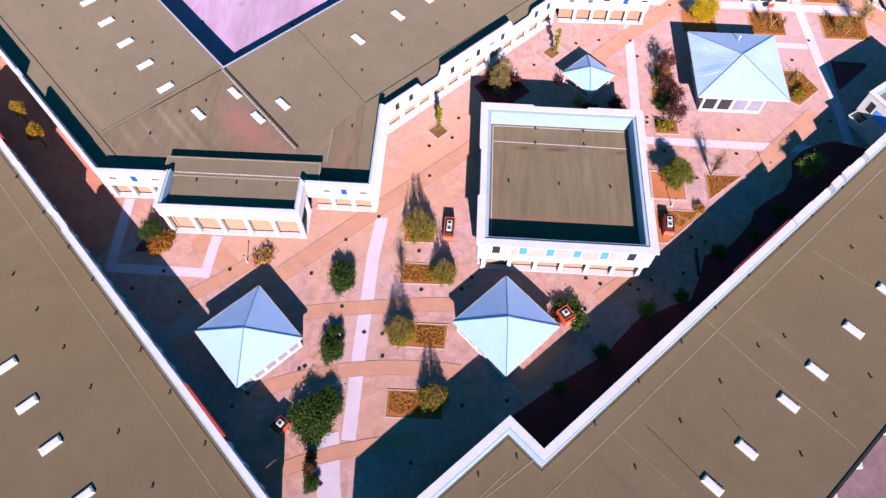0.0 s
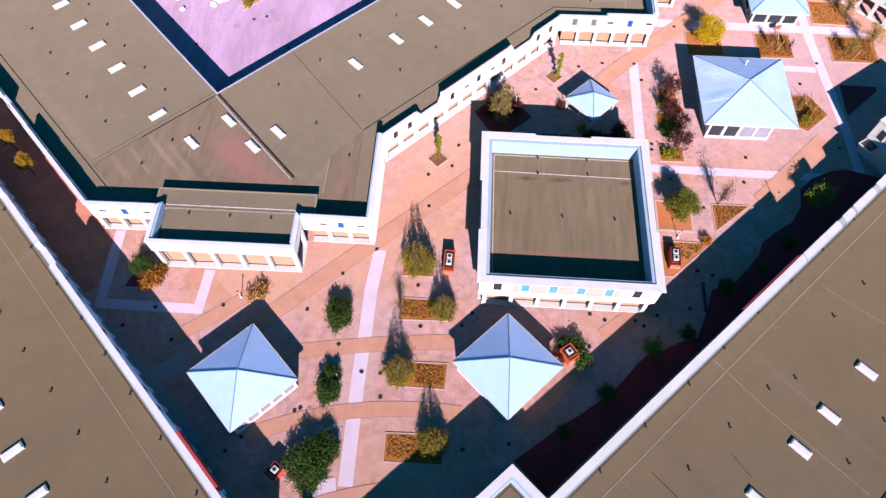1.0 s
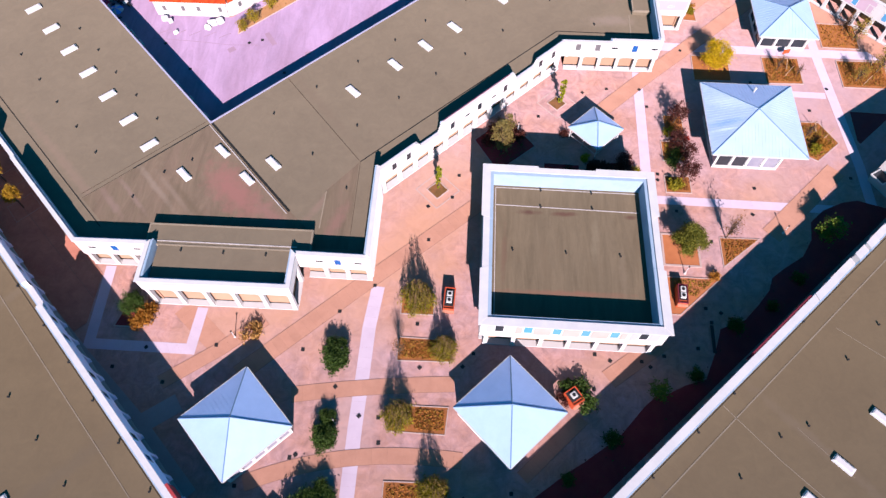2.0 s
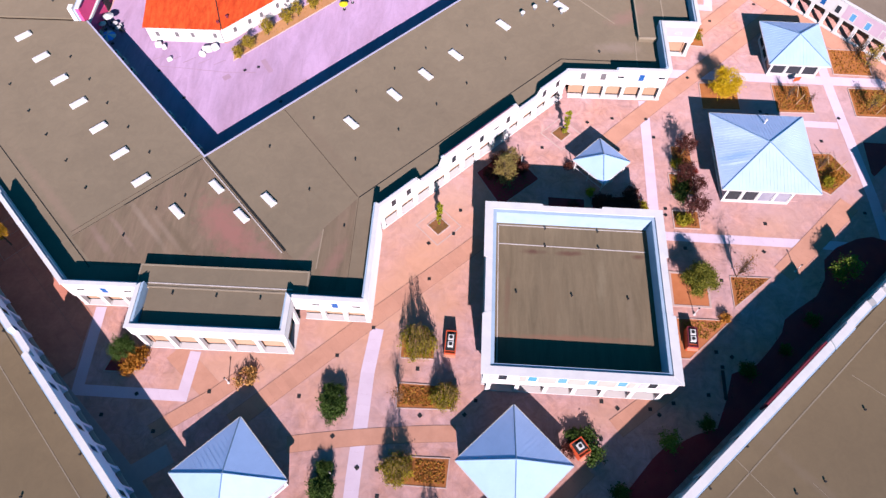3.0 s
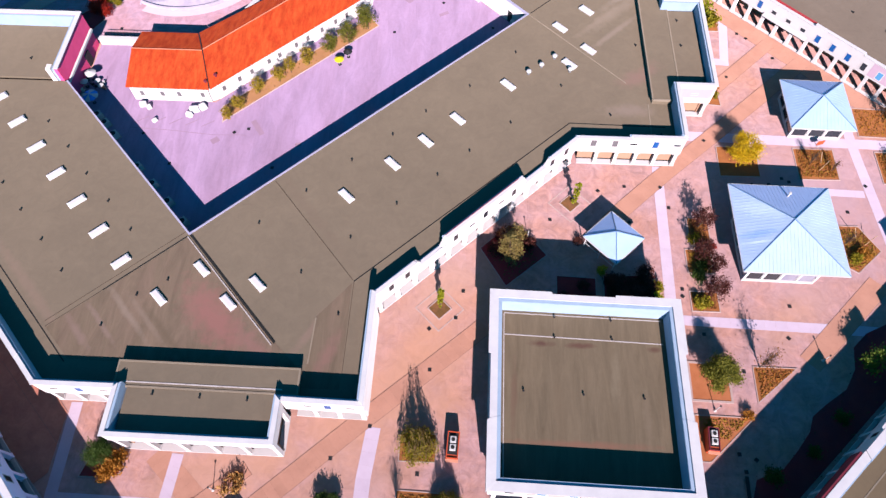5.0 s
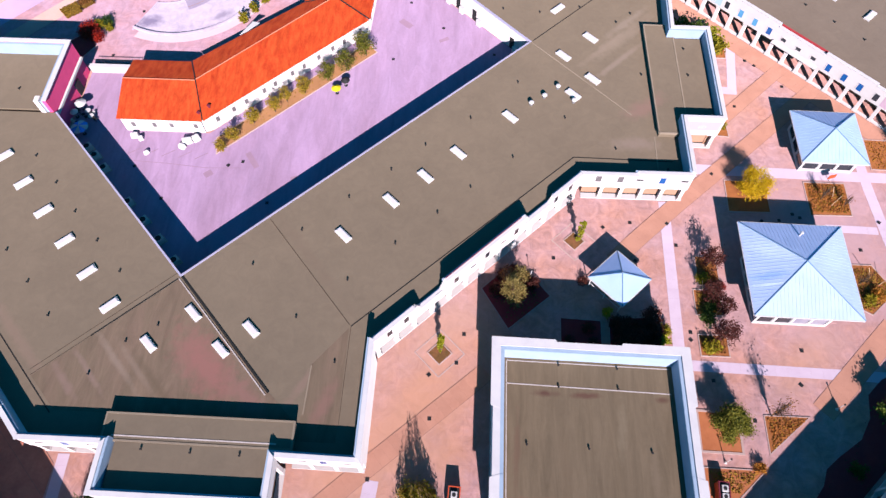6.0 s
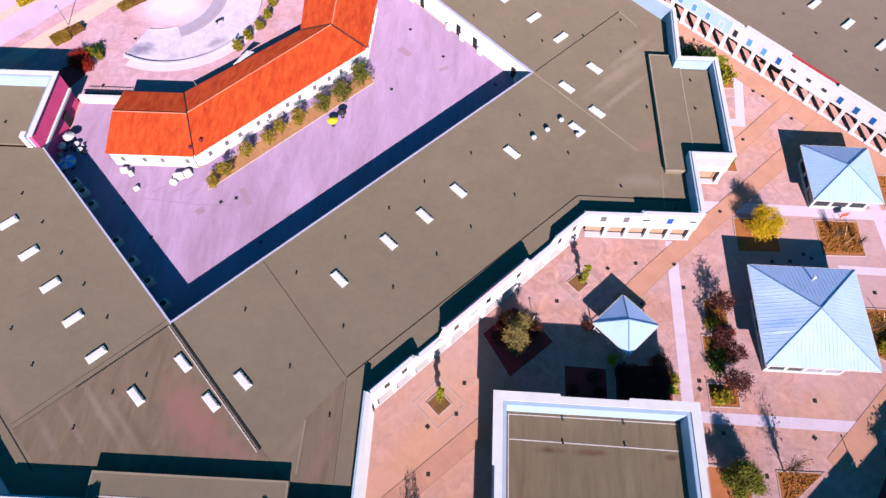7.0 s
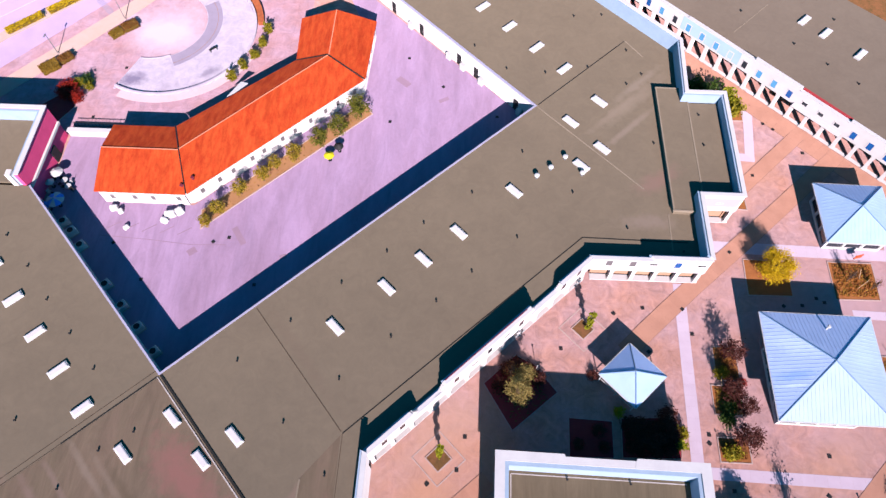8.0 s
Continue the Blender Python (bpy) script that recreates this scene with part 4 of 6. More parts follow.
part("beam", box(bmesh.new(), 0.4, 0.02, 3.05, 23.3, 0.7, ARCH - 0.002, m), WHITE, sq, "white beam over the arcade")
vents(sq, [(7.49, 55.84), (14.87, 55.66), (22.31, 55.51), (11.62, 65.86), (18.94, 65.68), (11.54, 63.04), (18.9, 63.07)], 4.6)
seam(sq, [(5.05, 63.3), (25.4, 62.75)], 4.61, 0.14, ROOF_PALE)
for pts in ([(5.1, 66.28), (25.4, 65.95)], [(5.1, 66.2), (5.0, 45.5)]):
    seam(sq, pts, 4.61, 0.12, ROOF_PALE)
# ---------- long building on the sunny side of the alley ----------
right = building("long white shop building with a brown flat roof and skylights", (45, 25))
R = [(79, 80.2), (11.3, 17.0), (7.4, 20.7), (-2.9, 11.1), (-9.6, 4.6), (-8.4, -30)]
r_back = [(-7.6, -30), (0, -30), (30, 0), (44.4, 13.7), (90, 58)]
rp = offset_line(R, 0.4)
roof_slab(right, rp + r_back + [(90, 69.5)], 4.5, ROOF_DARK)
r_len = (Vector(R[1]) - Vector(R[0])).length
wall_run(right, R, ARCH, 6.95, thick=0.8, ledge=0.22, steps={0: [(0, 26.9, 6.95), (26.9, 31.3, 5.85), (31.3, 33.2, 7.5), (33.2, 35.3, 6.9), (35.3, 40.3, 5.7), (40.3, 44.6, 7.15), (44.6, r_len, 6.95)]})
bm = bmesh.new()
inn, inn2 = offset_line(R, 3.2), offset_line(R, 3.5)
for i in range(len(R) - 1):
    prism(bm, [inn[i], inn[i + 1], inn2[i + 1], inn2[i]], 0, 4.2)
part("shop_wall", bm, BACKWALL, right, "tan shop wall behind the arcade")
facade(right, R[0], R[1], 26, "-d" * 13, deep=3.2)
facade(right, R[2], R[3], 4, "-d-d", deep=3.2)
facade(right, R[1], R[2], 1, "-", deep=3.2)
m, L = frame_of(R[0], R[1])
s0 = (Vector((46.3, 49.3)) - Vector(R[0])).length
s1 = (Vector((37.2, 41.2)) - Vector(R[0])).length
part("accent_band", box(bmesh.new(), s0, -0.42, 4.8, s1, -0.125, 7.0, m), RED, right, "dark red parapet panel")
bm = bmesh.new()
for i in range(len(r_back) - 1):
    a, b = r_back[i], r_back[i + 1]
    q = band_poly([a, b], 0.4)
    prism(bm, q, 0, 4.3)
part("wall", bm, WHITE, right)
bm = bmesh.new()
for i in range(len(r_back) - 1):
    prism(bm, band_poly([r_back[i], r_back[i + 1]], 0.35), 4.32, 4.62)
part("gutter", bm, METAL_DARK, right, "dark roof-edge gutter")
skylights(right, [(58.1, 40.5), (52.2, 34.7), (46.2, 28.9), (41.8, 24.6), (35.7, 18.7), (31.0, 14.4), (26.2, 9.6), (20.5, 4.0)], -43, 4.5)
vents(right, [(29.7, 31.9), (23.7, 26.4), (33.9, 26.8), (39.5, 31.8), (28.3, 21.6), (17.9, 20.8), (22.3, 15.9), (52.8, 28.4), (47.2, 23.2), (42.1, 18.3), (40.0, 42.1), (45.4, 47.0), (50.7, 52.1), (56.2, 57.2), (60.6, 61.6),
              (55.1, 47.0), (49.9, 42.0), (34.8, 36.9), (60.5, 52.1), (43.1, 33.3), (8.4, 16.5), (3.9, 14.2), (16.6, 10.2)], 4.5)
seam(right, [(4.8, 11.9), (11.5, 17.2)], 4.51, 0.16)
seam(right, [(10.5, 11.0), (21.15, 21.1), (35.1, 34.4), (48.0, 46.6), (64.0, 61.8)], 4.51, 0.16)
seam(right, [(33.2, 35.4), (39.0, 29.1), (48.8, 19.7)], 4.51, 0.08)
seam(right, [(4.1, 11.8), (7.4, 15.0)], 4.51, 0.12)
seam(right, [(20.2, 20.1), (27.9, 13.1)], 4.505, 0.05)
seam(right, [(41.7, 33.1), (47.2, 27.5)], 4.505, 0.05)
seam(right, [(49.5, 46.4), (56.5, 41.2)], 4.505, 0.06)
seam(right, [(33.5, 23.8), (35.5, 21.1)], 4.505, 0.05, ROOF_JOINT_SHADE)
seam(right, offset_line([(78.5, 79.7), (11.3, 17.0), (7.4, 20.7), (-2.9, 11.1)], 1.35), 4.505, 0.07, ROOF_JOINT_SHADE)
seam(right, [(23.9, 21.2), (33, 11.8)], 4.51, 0.05, ROOF_JOINT_SHADE)
# projecting entrance with its blue canopy
porch = building("white projecting shop entrance with a blue panel and a glazed canopy", (66, 73))
pq = [(63.0, 73.5), (66.6, 67.7), (77.5, 76.2), (74.0, 81.6)]
wall_run(porch, pq, 0, 7.1, thick=0.6, closed=True)
part("roof", prism(bmesh.new(), offset_line(pq, 0.64, True), 6.1, 6.5), ROOF, porch, "brown flat roof")
m, L = frame_of(pq[0], pq[1])
window(porch, m @ Matrix.Translation((1.6, 0, 5.2)), "t")
part("panel", soft_box(2.6, -0.06, 4.0, 5.4, 0.0, 5.6, 0.01, m), BLUE_FABRIC, porch, "bright blue sign panel")
for a in (0.3, 2.45):
    part("canopy_frame", box(bmesh.new(), a, -2.1, 3.2, a + 0.16, -0.02, 3.4, m), METAL_WHITE, porch, "white steel canopy frame")
part("canopy_frame", box(bmesh.new(), 0.47, -2.1, 3.2, 2.44, -1.94, 3.4, m), METAL_WHITE, porch, "white steel canopy frame")
part("canopy_glass", box(bmesh.new(), 0.47, -1.93, 3.24, 2.44, -0.02, 3.29, m), GLASS_DARK, porch, "dark glazed canopy")

# ---------- building across the left alley ----------
left = building("long white shop building with skylights and red parapet panels", (-45, 20))
LL = [(-19.3, 9.9), (-92, 82.6)]
roof_slab(left, [(-19.7, 9.5), (-92, 82.0), (-122, 52), (-49.3, -20.7)], 4.5, ROOF_DARK)
ll_len = (Vector(LL[1]) - Vector(LL[0])).length
wall_run(left, LL, ARCH, 6.98, mat=SHADE_LIFT_WALL, thick=0.55, ledge=0.22, steps={0: [(0, 48.1, 6.98), (48.1, 52.8, 5.3), (52.8, 63.2, 6.5), (63.2, 81.7, 6.98), (81.7, 86.5, 5.6), (86.5, ll_len, 6.98)]})
seam(left, offset_line(LL, 1.4), 4.51, 0.07, ROOF_JOINT_SHADE)
inn, inn2 = offset_line(LL, 3.2), offset_line(LL, 3.5)
part("shop_wall", prism(bmesh.new(), [inn[0], inn[1], inn2[1], inn2[0]], 0, 4.2), BACKWALL, left, "tan shop wall behind the arcade")
# the columns share the lifted colour, so they read pale in the shade
facade(left, LL[0], LL[1], 30, "bd-" * 10, deep=3.2, paint=SHADE_LIFT_WALL)
part("wall", prism(bmesh.new(), band_poly([(-19.5, 9.4), (-49.3, -20.4)], 0.4), 0, 4.1), WHITE, left)
m, L = frame_of(*LL)
for a, b in (((-25.9, 16.7), (-31.9, 22.7)), ((-67.6, 58.3), (-75, 65.7))):
    s0, s1 = ((Vector(p) - Vector(LL[0])).length for p in (a, b))
    part("accent_band", box(bmesh.new(), s0, -0.46, 4.8, s1, -0.125, 7.1, m), RED_BRIGHT, left, "red parapet panel")
skylights(left, [(-60.2, 29.4), (-55.8, 24.7), (-51.5, 20.0), (-47.0, 15.3), (-41.4, 9.8)], 44, 4.5)
vents(left, [(-49.4, 27.4), (-44.4, 22.4), (-39.4, 17.1), (-39.5, 27.5), (-34.4, 22.2), (-28.7, 16.2), (-33.7, 11.2), (-44.1, 32.4), (-48.6, 37.1), (-53.4, 41.9), (-58.8, 47.3), (-64.8, 53.2), (-54.6, 32.4), (-59.6, 37.4)], 4.5)
seam(left, [(-22.5, 7.2), (-88, 73.4)], 4.51, 0.12)

# ---------- building along the far side of the plaza ----------
far = building("long white arcaded shop building with blue windows", (70, 130))
FR = [(12, 164), (97, 79)]
roof_slab(far, [(12.4, 164.4), (97, 79.8), (125, 92), (54, 158), (25, 186)], 4.5, ROOF_FAR)
fl = (Vector(FR[1]) - Vector(FR[0])).length
cuts = [(0, 32.5, 6.25), (32.5, 45.7, 6.35), (45.7, 54.2, 6.75), (54.2, 62.9, 6.2), (62.9, 72.0, 6.6), (72.0, fl, 6.3)]
wall_run(far, FR, ARCH, 6.3, thick=0.35, steps={0: cuts}, ledge=0.2)
inn, inn2 = offset_line(FR, 3.4), offset_line(FR, 3.7)
part("shop_wall", prism(bmesh.new(), [inn[0], inn[1], inn2[1], inn2[0]], 0, 4.2), BACKWALL, far, "tan shop wall behind the arcade")
facade(far, FR[0], FR[1], 42, "cdcbcdccbcdcccbdccbhhhbbbdccbccdbccbdcbccb", z=4.5, deep=3.4)
m, L = frame_of(*FR)
part("accent_band", box(bmesh.new(), 54.3, 0.6, 5.9, 62.8, 0.9, 6.4, m), RED_BRIGHT, far, "dark red coping")
part("panel", box(bmesh.new(), 31.6, -0.022, 3.55, 43.4, 0.0, 6.1, m), PANEL_BLUE, far, "pale blue stucco panel")
part("panel", box(bmesh.new(), 74.0, -0.022, 3.55, 82.0, 0.0, 6.1, m), PANEL_PINK, far, "pale pink stucco panel")
part("awning", box(bmesh.new(), 54.4, -0.9, 3.5, 62.8, -0.02, 3.7, m), WHITE, far, "white ledge over the shops")
skylights(far, [(67.4, 130.8), (62.9, 135.5), (58.3, 140.2), (55.4, 143.2), (48, 150.5)], 45, 4.5)
vents(far, [(52.5, 137.5), (61, 129), (69.5, 120.5), (57, 133), (65, 125), (73, 128), (60.5, 143.5), (45, 145), (68, 137)], 4.5)
seam(far, [(43, 140), (50, 147)], 4.51, 0.1)

for parent, runs in ((left, [(-92.2, 81.6), (-121.6, 52), (-49.5, -20.3)]), (far, [(97.2, 80.4), (124.6, 92), (54, 157.6), (25, 185.4), (12.8, 164.9)]), (right, [(89.8, 58.6), (89.8, 69.2), (79.6, 79.4)]), (main, [(-97.3, 99.9), (-97.3, 103.5), (-65.8, 103.5)]), (main, [(-9.9, 176.6), (-33.0, 164.9)])):
    bm = bmesh.new()
    for a, e in zip(runs, runs[1:]):
        prism(bm, band_poly([a, e], 0.3), 0, 4.12)
    part("wall", bm, WHITE, parent, "plain rear wall")

# ---------- tiled house in the courtyard ----------
house = thing("tiled_house", (-40, 115, 0), "long white house with bright orange clay tile roofs", "building")
S = 3.4                                    # eaves
wings = (([(-56.3, 103.9), (-42.6, 103.9), (-47.2, 116.4), (-56.9, 116.4)], ((-56.4, 110.7), (-44.7, 110.7))),
         ([(-42.45, 104.0), (-18.6, 127.5), (-30.6, 131.2), (-47.0, 116.6)], ((-44.6, 110.9), (-24.8, 130.9))),
         ([(-18.4, 127.8), (-17.8, 141.0), (-30.9, 141.2), (-30.4, 131.5)], ((-24.6, 131.0), (-24.6, 141.6))))
for base, ridge in wings:
    cx, cy = sum(p[0] for p in base) / 4, sum(p[1] for p in base) / 4
    walls = [lerp(p, (cx, cy), 0.055) for p in base]
    part("wall", prism(bmesh.new(), walls, 0, S), WHITE, house)
    for side in (0, 1):
        e0, e1 = (base[0], base[1]) if side == 0 else (base[2], base[3])
        r0, r1 = ridge if side == 0 else ridge[::-1]
        bm = bmesh.new()
        n = max(6, int((Vector(e1) - Vector(e0)).length / 0.42))
        rows = []
        for k in range(2 * n + 1):
            f = k / (2 * n)
            lift = 0.008 if k % 2 else 0.0
            e, r = lerp(e0, e1, f), lerp(r0, r1, f)
            rows.append([bm.verts.new((*lerp(e, r, s), S + (5.2 - S) * s + lift)) for s in (0, 0.25, 0.5, 0.75, 1)])
        for a, b in zip(rows, rows[1:]):
            for j in range(4):
                bm.faces.new((a[j], b[j], b[j + 1], a[j + 1]))
        geo = bmesh.ops.extrude_face_region(bm, geom=bm.faces[:])
        bmesh.ops.translate(bm, vec=(0, 0, -0.14), verts=[v for v in geo["geom"] if isinstance(v, bmesh.types.BMVert)])
        part("roof", bm, TILES, house, "orange clay barrel tiles")
    bm = bmesh.new()
    limb(bm, (*ridge[0], 5.2), (*ridge[1], 5.2), 0.1, 0.1, 8)
    part("ridge", bm, TILE_RIDGE, house, "rounded clay ridge tiles")
    # gables close the ends under the tiles
    bm = bmesh.new()
    for a, b, r in ((base[3], base[0], ridge[0]), (base[1], base[2], ridge[1])):
        a, b, r = (lerp(p, (cx, cy), 0.05) for p in (a, b, r))
        q = [bm.verts.new(p) for p in ((*a, S), (*b, S), (*r, 5.05))]
        bm.faces.new(q)
    part("gable", bm, WHITE, house)
for corner in ([(-44.6, 104.55), (-43.2, 104.45), (-42.3, 104.75), (-41.3, 105.95), (-44.5, 110.5)], [(-19.6, 127.0), (-18.85, 127.6), (-18.8, 129.0), (-24.0, 130.8)]):
    part("wall", prism(bmesh.new(), corner, 0, S - 0.02), WHITE, house)
for a, b in (((-42.6, 104.1), (-44.65, 110.8)), ((-44.65, 110.8), (-47.1, 116.5)), ((-18.5, 127.6), (-24.7, 130.95)), ((-24.7, 130.95), (-30.5, 131.3))):
    za, zb = (S, 5.25) if a[1] < b[1] and a in ((-42.6, 104.1), (-18.5, 127.6)) else (5.25, S)
    bm = bmesh.new()
    limb(bm, (*a, za + 0.05), (*b, zb + 0.03), 0.08, 0.08, 6)
    part("valley", bm, METAL_DARK, house, "dark valley between two roofs")
for p0, p1, n in ((lerp(wings[0][0][0], (-49, 110), 0.055), lerp(wings[0][0][1], (-49, 110), 0.055), 4), (lerp(wings[1][0][0], (-34.5, 119.8), 0.055), lerp(wings[1][0][1], (-34.5, 119.8), 0.055), 11),
                  (lerp(wings[2][0][0], (-24.4, 135.4), 0.055), lerp(wings[2][0][1], (-24.4, 135.4), 0.055), 4)):
    m, L = frame_of(p0, p1)
    for i in range(n):
        window(house, m @ Matrix.Translation((L * (i + 0.5 + 0.12 * math.sin(2.7 * i)) / n, -0.01, 1.7)), "p")


part("canopy", prism(bmesh.new(), [(-40.4, 123.0), (-39.3, 123.9), (-37.5, 126.0), (-38.7, 126.3)], 3.2, 3.32), METAL_WHITE, house, "small white canopy at the rear eaves")
for x, y, z in ((-43.3, 105.2, 3.75), (-41.9, 106.5, 3.95)):
    bm = bmesh.new()
    cone(bm, x, y, z - 0.2, z + 0.25, 0.2, 0.2, 10)
    cone(bm, x, y, z + 0.25, z + 0.34, 0.3, 0.22, 10)
    part("roof_vent", bm, RED, house, "small dark red roof vent")


# ---------- pavilions with blue pyramid roofs ----------
def pavilion(place, half, turn, eave, apex, label, roofing=None, inset=1.0, bays=3, sides="0123", open_posts=False, pitch=0.55, body=None, seam_h=0.018, pale=False):
    pv = thing("pavilion", (*place, 0), label, "pavilion", group="blue-roofed pavilions on the plaza", turn=turn)
    base = chain(pv)
    for k in range(4):
        m = base @ pose(0, 0, 0, 0, 0, 90 * k)
        bm = bmesh.new()
        tri = [(-half, -half, eave), (half, -half, eave), (0, 0, apex)]
        lo = [bm.verts.new((x, y, z - 0.14)) for x, y, z in tri]
        hi = [bm.verts.new(p) for p in tri]
        bm.faces.new(hi)
        bm.faces.new(lo[::-1])
        for i in range(3):
            j = (i + 1) % 3
            bm.faces.new((lo[i], lo[j], hi[j], hi[i]))
        bm.transform(m)
        panel = part("roof_panel", bm, roofing or METAL_BLUE, pv, "blue standing-seam metal roofing")
        bm = bmesh.new()
        rise = (apex - eave) / half
        s = -half + pitch
        while s < half - 0.2:
            top = -abs(s)
            q = [(s - 0.022, -half, eave), (s + 0.022, -half, eave), (s + 0.022, top, apex + top * rise), (s - 0.022, top, apex + top * rise)]
            a = [bm.verts.new((x, y, z + 0.002)) for x, y, z in q]
            b = [bm.verts.new((x, y, z + seam_h)) for x, y, z in q]
            bm.faces.new(b)
            for i in range(4):
                j = (i + 1) % 4
                bm.faces.new((a[i], a[j], b[j], b[i]))
            s += pitch
        bm.transform(m)
        part("seams", bm, roofing or METAL_BLUE, panel, "raised standing seams")
        bm = bmesh.new()
        limb(bm, (-half, -half, eave + 0.02), (0, 0, apex + 0.03), 0.075, 0.075, 6)
        bm.transform(m)
        part("hip_cap", bm, METAL_RIDGE, pv, "dark blue hip capping")
        part("gutter", box(bmesh.new(), -half + 0.02, -half - 0.10, eave - 0.2, half - 0.02, -half - 0.004, eave - 0.02, m), METAL_WHITE, pv)
        w = half - inset
        if body:
            w = body[0]
            m = base @ Matrix.Translation((body[1], body[2], 0)) @ pose(0, 0, 0, 0, 0, 90 * k)
        if open_posts:
            for x in (-w, 0.0):
                bm = bmesh.new()
                cone(bm, x, -w, 0, eave + 0.04, 0.08, 0.08, 8)
                bm.transform(m)
                part("post", bm, METAL_WHITE, pv)
            part("railing", box(bmesh.new(), -w + 0.12, -w - 0.03, 0.9, w - 0.12, -w + 0.03, 1.0, m), METAL_WHITE, pv)
            continue
        # plinth, piers and glazing between them
        part("plinth", box(bmesh.new(), -w, -w, 0, w - 0.3, -w + 0.28, 0.55, m), WHITE, pv)
        part("lintel", box(bmesh.new(), -w, -w, eave - 0.75, w - 0.3, -w + 0.28, eave - 0.15, m), WHITE, pv)
        step = (2 * w - 0.3) / bays
        for i in range(bays):
            x = -w + step * i
            part("pier", box(bmesh.new(), x, -w - 0.004, 0.552, x + 0.32, -w + 0.3, eave - 0.752, m), WHITE, pv)
            fr = bmesh.new()
            box(fr, x + 0.33, -w + 0.06, 0.552, x + 0.41, -w + 0.2, eave - 0.752, m)
            box(fr, x + step - 0.09, -w + 0.06, 0.552, x + step - 0.01, -w + 0.2, eave - 0.752, m)
            box(fr, x + 0.42, -w + 0.06, eave - 1.25, x + step - 0.10, -w + 0.2, eave - 1.17, m)
            wd = part("window", fr, METAL_WHITE, pv)
            part("pane", box(bmesh.new(), x + 0.42, -w + 0.12, 0.556, x + step - 0.10, -w + 0.15, eave - 0.756, m), GLASS_PALE if pale or (body and i > 1) else GLASS_DARK, wd, "pale reflecting glass" if pale or (body and i > 1) else "dark glass")
    if not open_posts:
        part("ceiling_board", box(bmesh.new(), -half + 0.3, -half + 0.3, eave - 0.14, half - 0.3, half - 0.3, eave - 0.02, base), WHITE, pv)
        part("floor_slab", box(bmesh.new(), -half + 1.3, -half + 1.3, 0, half - 1.3, half - 1.3, 0.09, base), PLAZA, pv)
    return pv


pavilion((-26.6, 30.9), 5.02, 44.0, 3.3, 5.6, "square pavilion with a pale blue pyramid roof beside the alley", inset=0.35, bays=5, pale=True)
pavilion((7.25, 34.0), 5.0, 45.0, 3.3, 5.75, "square pavilion with a pale blue pyramid roof amid the plaza", inset=0.4, bays=5, pale=True)
big = pavilion((45.1, 81.2), 7.2, -0.8, 4.2, 6.65, "large square pavilion with a blue ribbed metal pyramid roof", roofing=METAL_FADED_GLINT, inset=1.2, bays=4, pitch=0.5, body=(5.0, -0.9, -1.5), seam_h=0.03)
pavilion((55.0, 105.0), 5.0, -1.0, 3.5, 5.6, "glazed pavilion with a blue metal pyramid roof near the arcade", inset=0.9, bays=3, seam_h=0.03)
pavilion((20.9, 79.5), 3.05, 45.0, 2.8, 4.4, "small open gazebo with a pale blue metal roof on white posts", inset=0.35, open_posts=True, pitch=0.75, seam_h=0.008)
bm = bmesh.new()
cone(bm, 45.8, 86.1, 4.9, 5.75, 0.12, 0.12, 10)
cone(bm, 45.8, 86.1, 5.75, 5.95, 0.24, 0.16, 10)
part("flue", bm, METAL_WHITE, big, "white metal flue pipe")


# ---------- plants ----------
def leaf_mesh(name, centres, size, mat, rng, upright=0.0):
    n = len(centres)
    d = rng.normal(size=(n, 3))
    d[:, 2] = np.abs(d[:, 2]) + (upright or 0.45)
    d /= np.linalg.norm(d, axis=1)[:, None]
    e = rng.normal(size=(n, 3))
    e -= d * (e * d).sum(1)[:, None]
    e /= np.linalg.norm(e, axis=1)[:, None]
    s = size * rng.uniform(0.6, 1.35, (n, 1))
    if upright:
        a, b = d * s * 1.4, e * s * 0.45
    else:
        f = np.cross(d, e)
        a, b = e * s, f * s * 0.6
    v = np.stack([centres - a, centres + b * 0.9 - a * 0.1, centres + a, centres - b * 0.9 - a * 0.1], 1).reshape(-1, 3)
    faces = np.arange(4 * n).reshape(-1, 4).tolist()
    me = bpy.data.meshes.new(name)
    me.from_pydata(v.tolist(), [], faces)
    me.materials.append(mat)
    return me


def crown_points(rng, n, clumps, r, h0, h1, shell=0.55, taper=0.0, clump_r=0.38):
    """Leaf places in clumps spread through an uneven egg-shaped crown."""
    cz, hz = (h0 + h1) / 2, (h1 - h0) / 2
    c = []
    while len(c) < clumps:
        p = rng.uniform(-1, 1, 3)
        q = np.linalg.norm(p)
        if q > 1 or q < shell * rng.uniform(0.3, 1.0):
            continue
        k = 1 - taper * (p[2] * 0.5 + 0.5)
        c.append((p[0] * r * k * rng.uniform(0.8, 1.15), p[1] * r * k * rng.uniform(0.8, 1.15), cz + p[2] * hz))
    c = np.array(c)
    pick = rng.integers(0, clumps, n)
    off = rng.normal(size=(n, 3)) * clump_r * r * 0.55
    return c, c[pick] + off


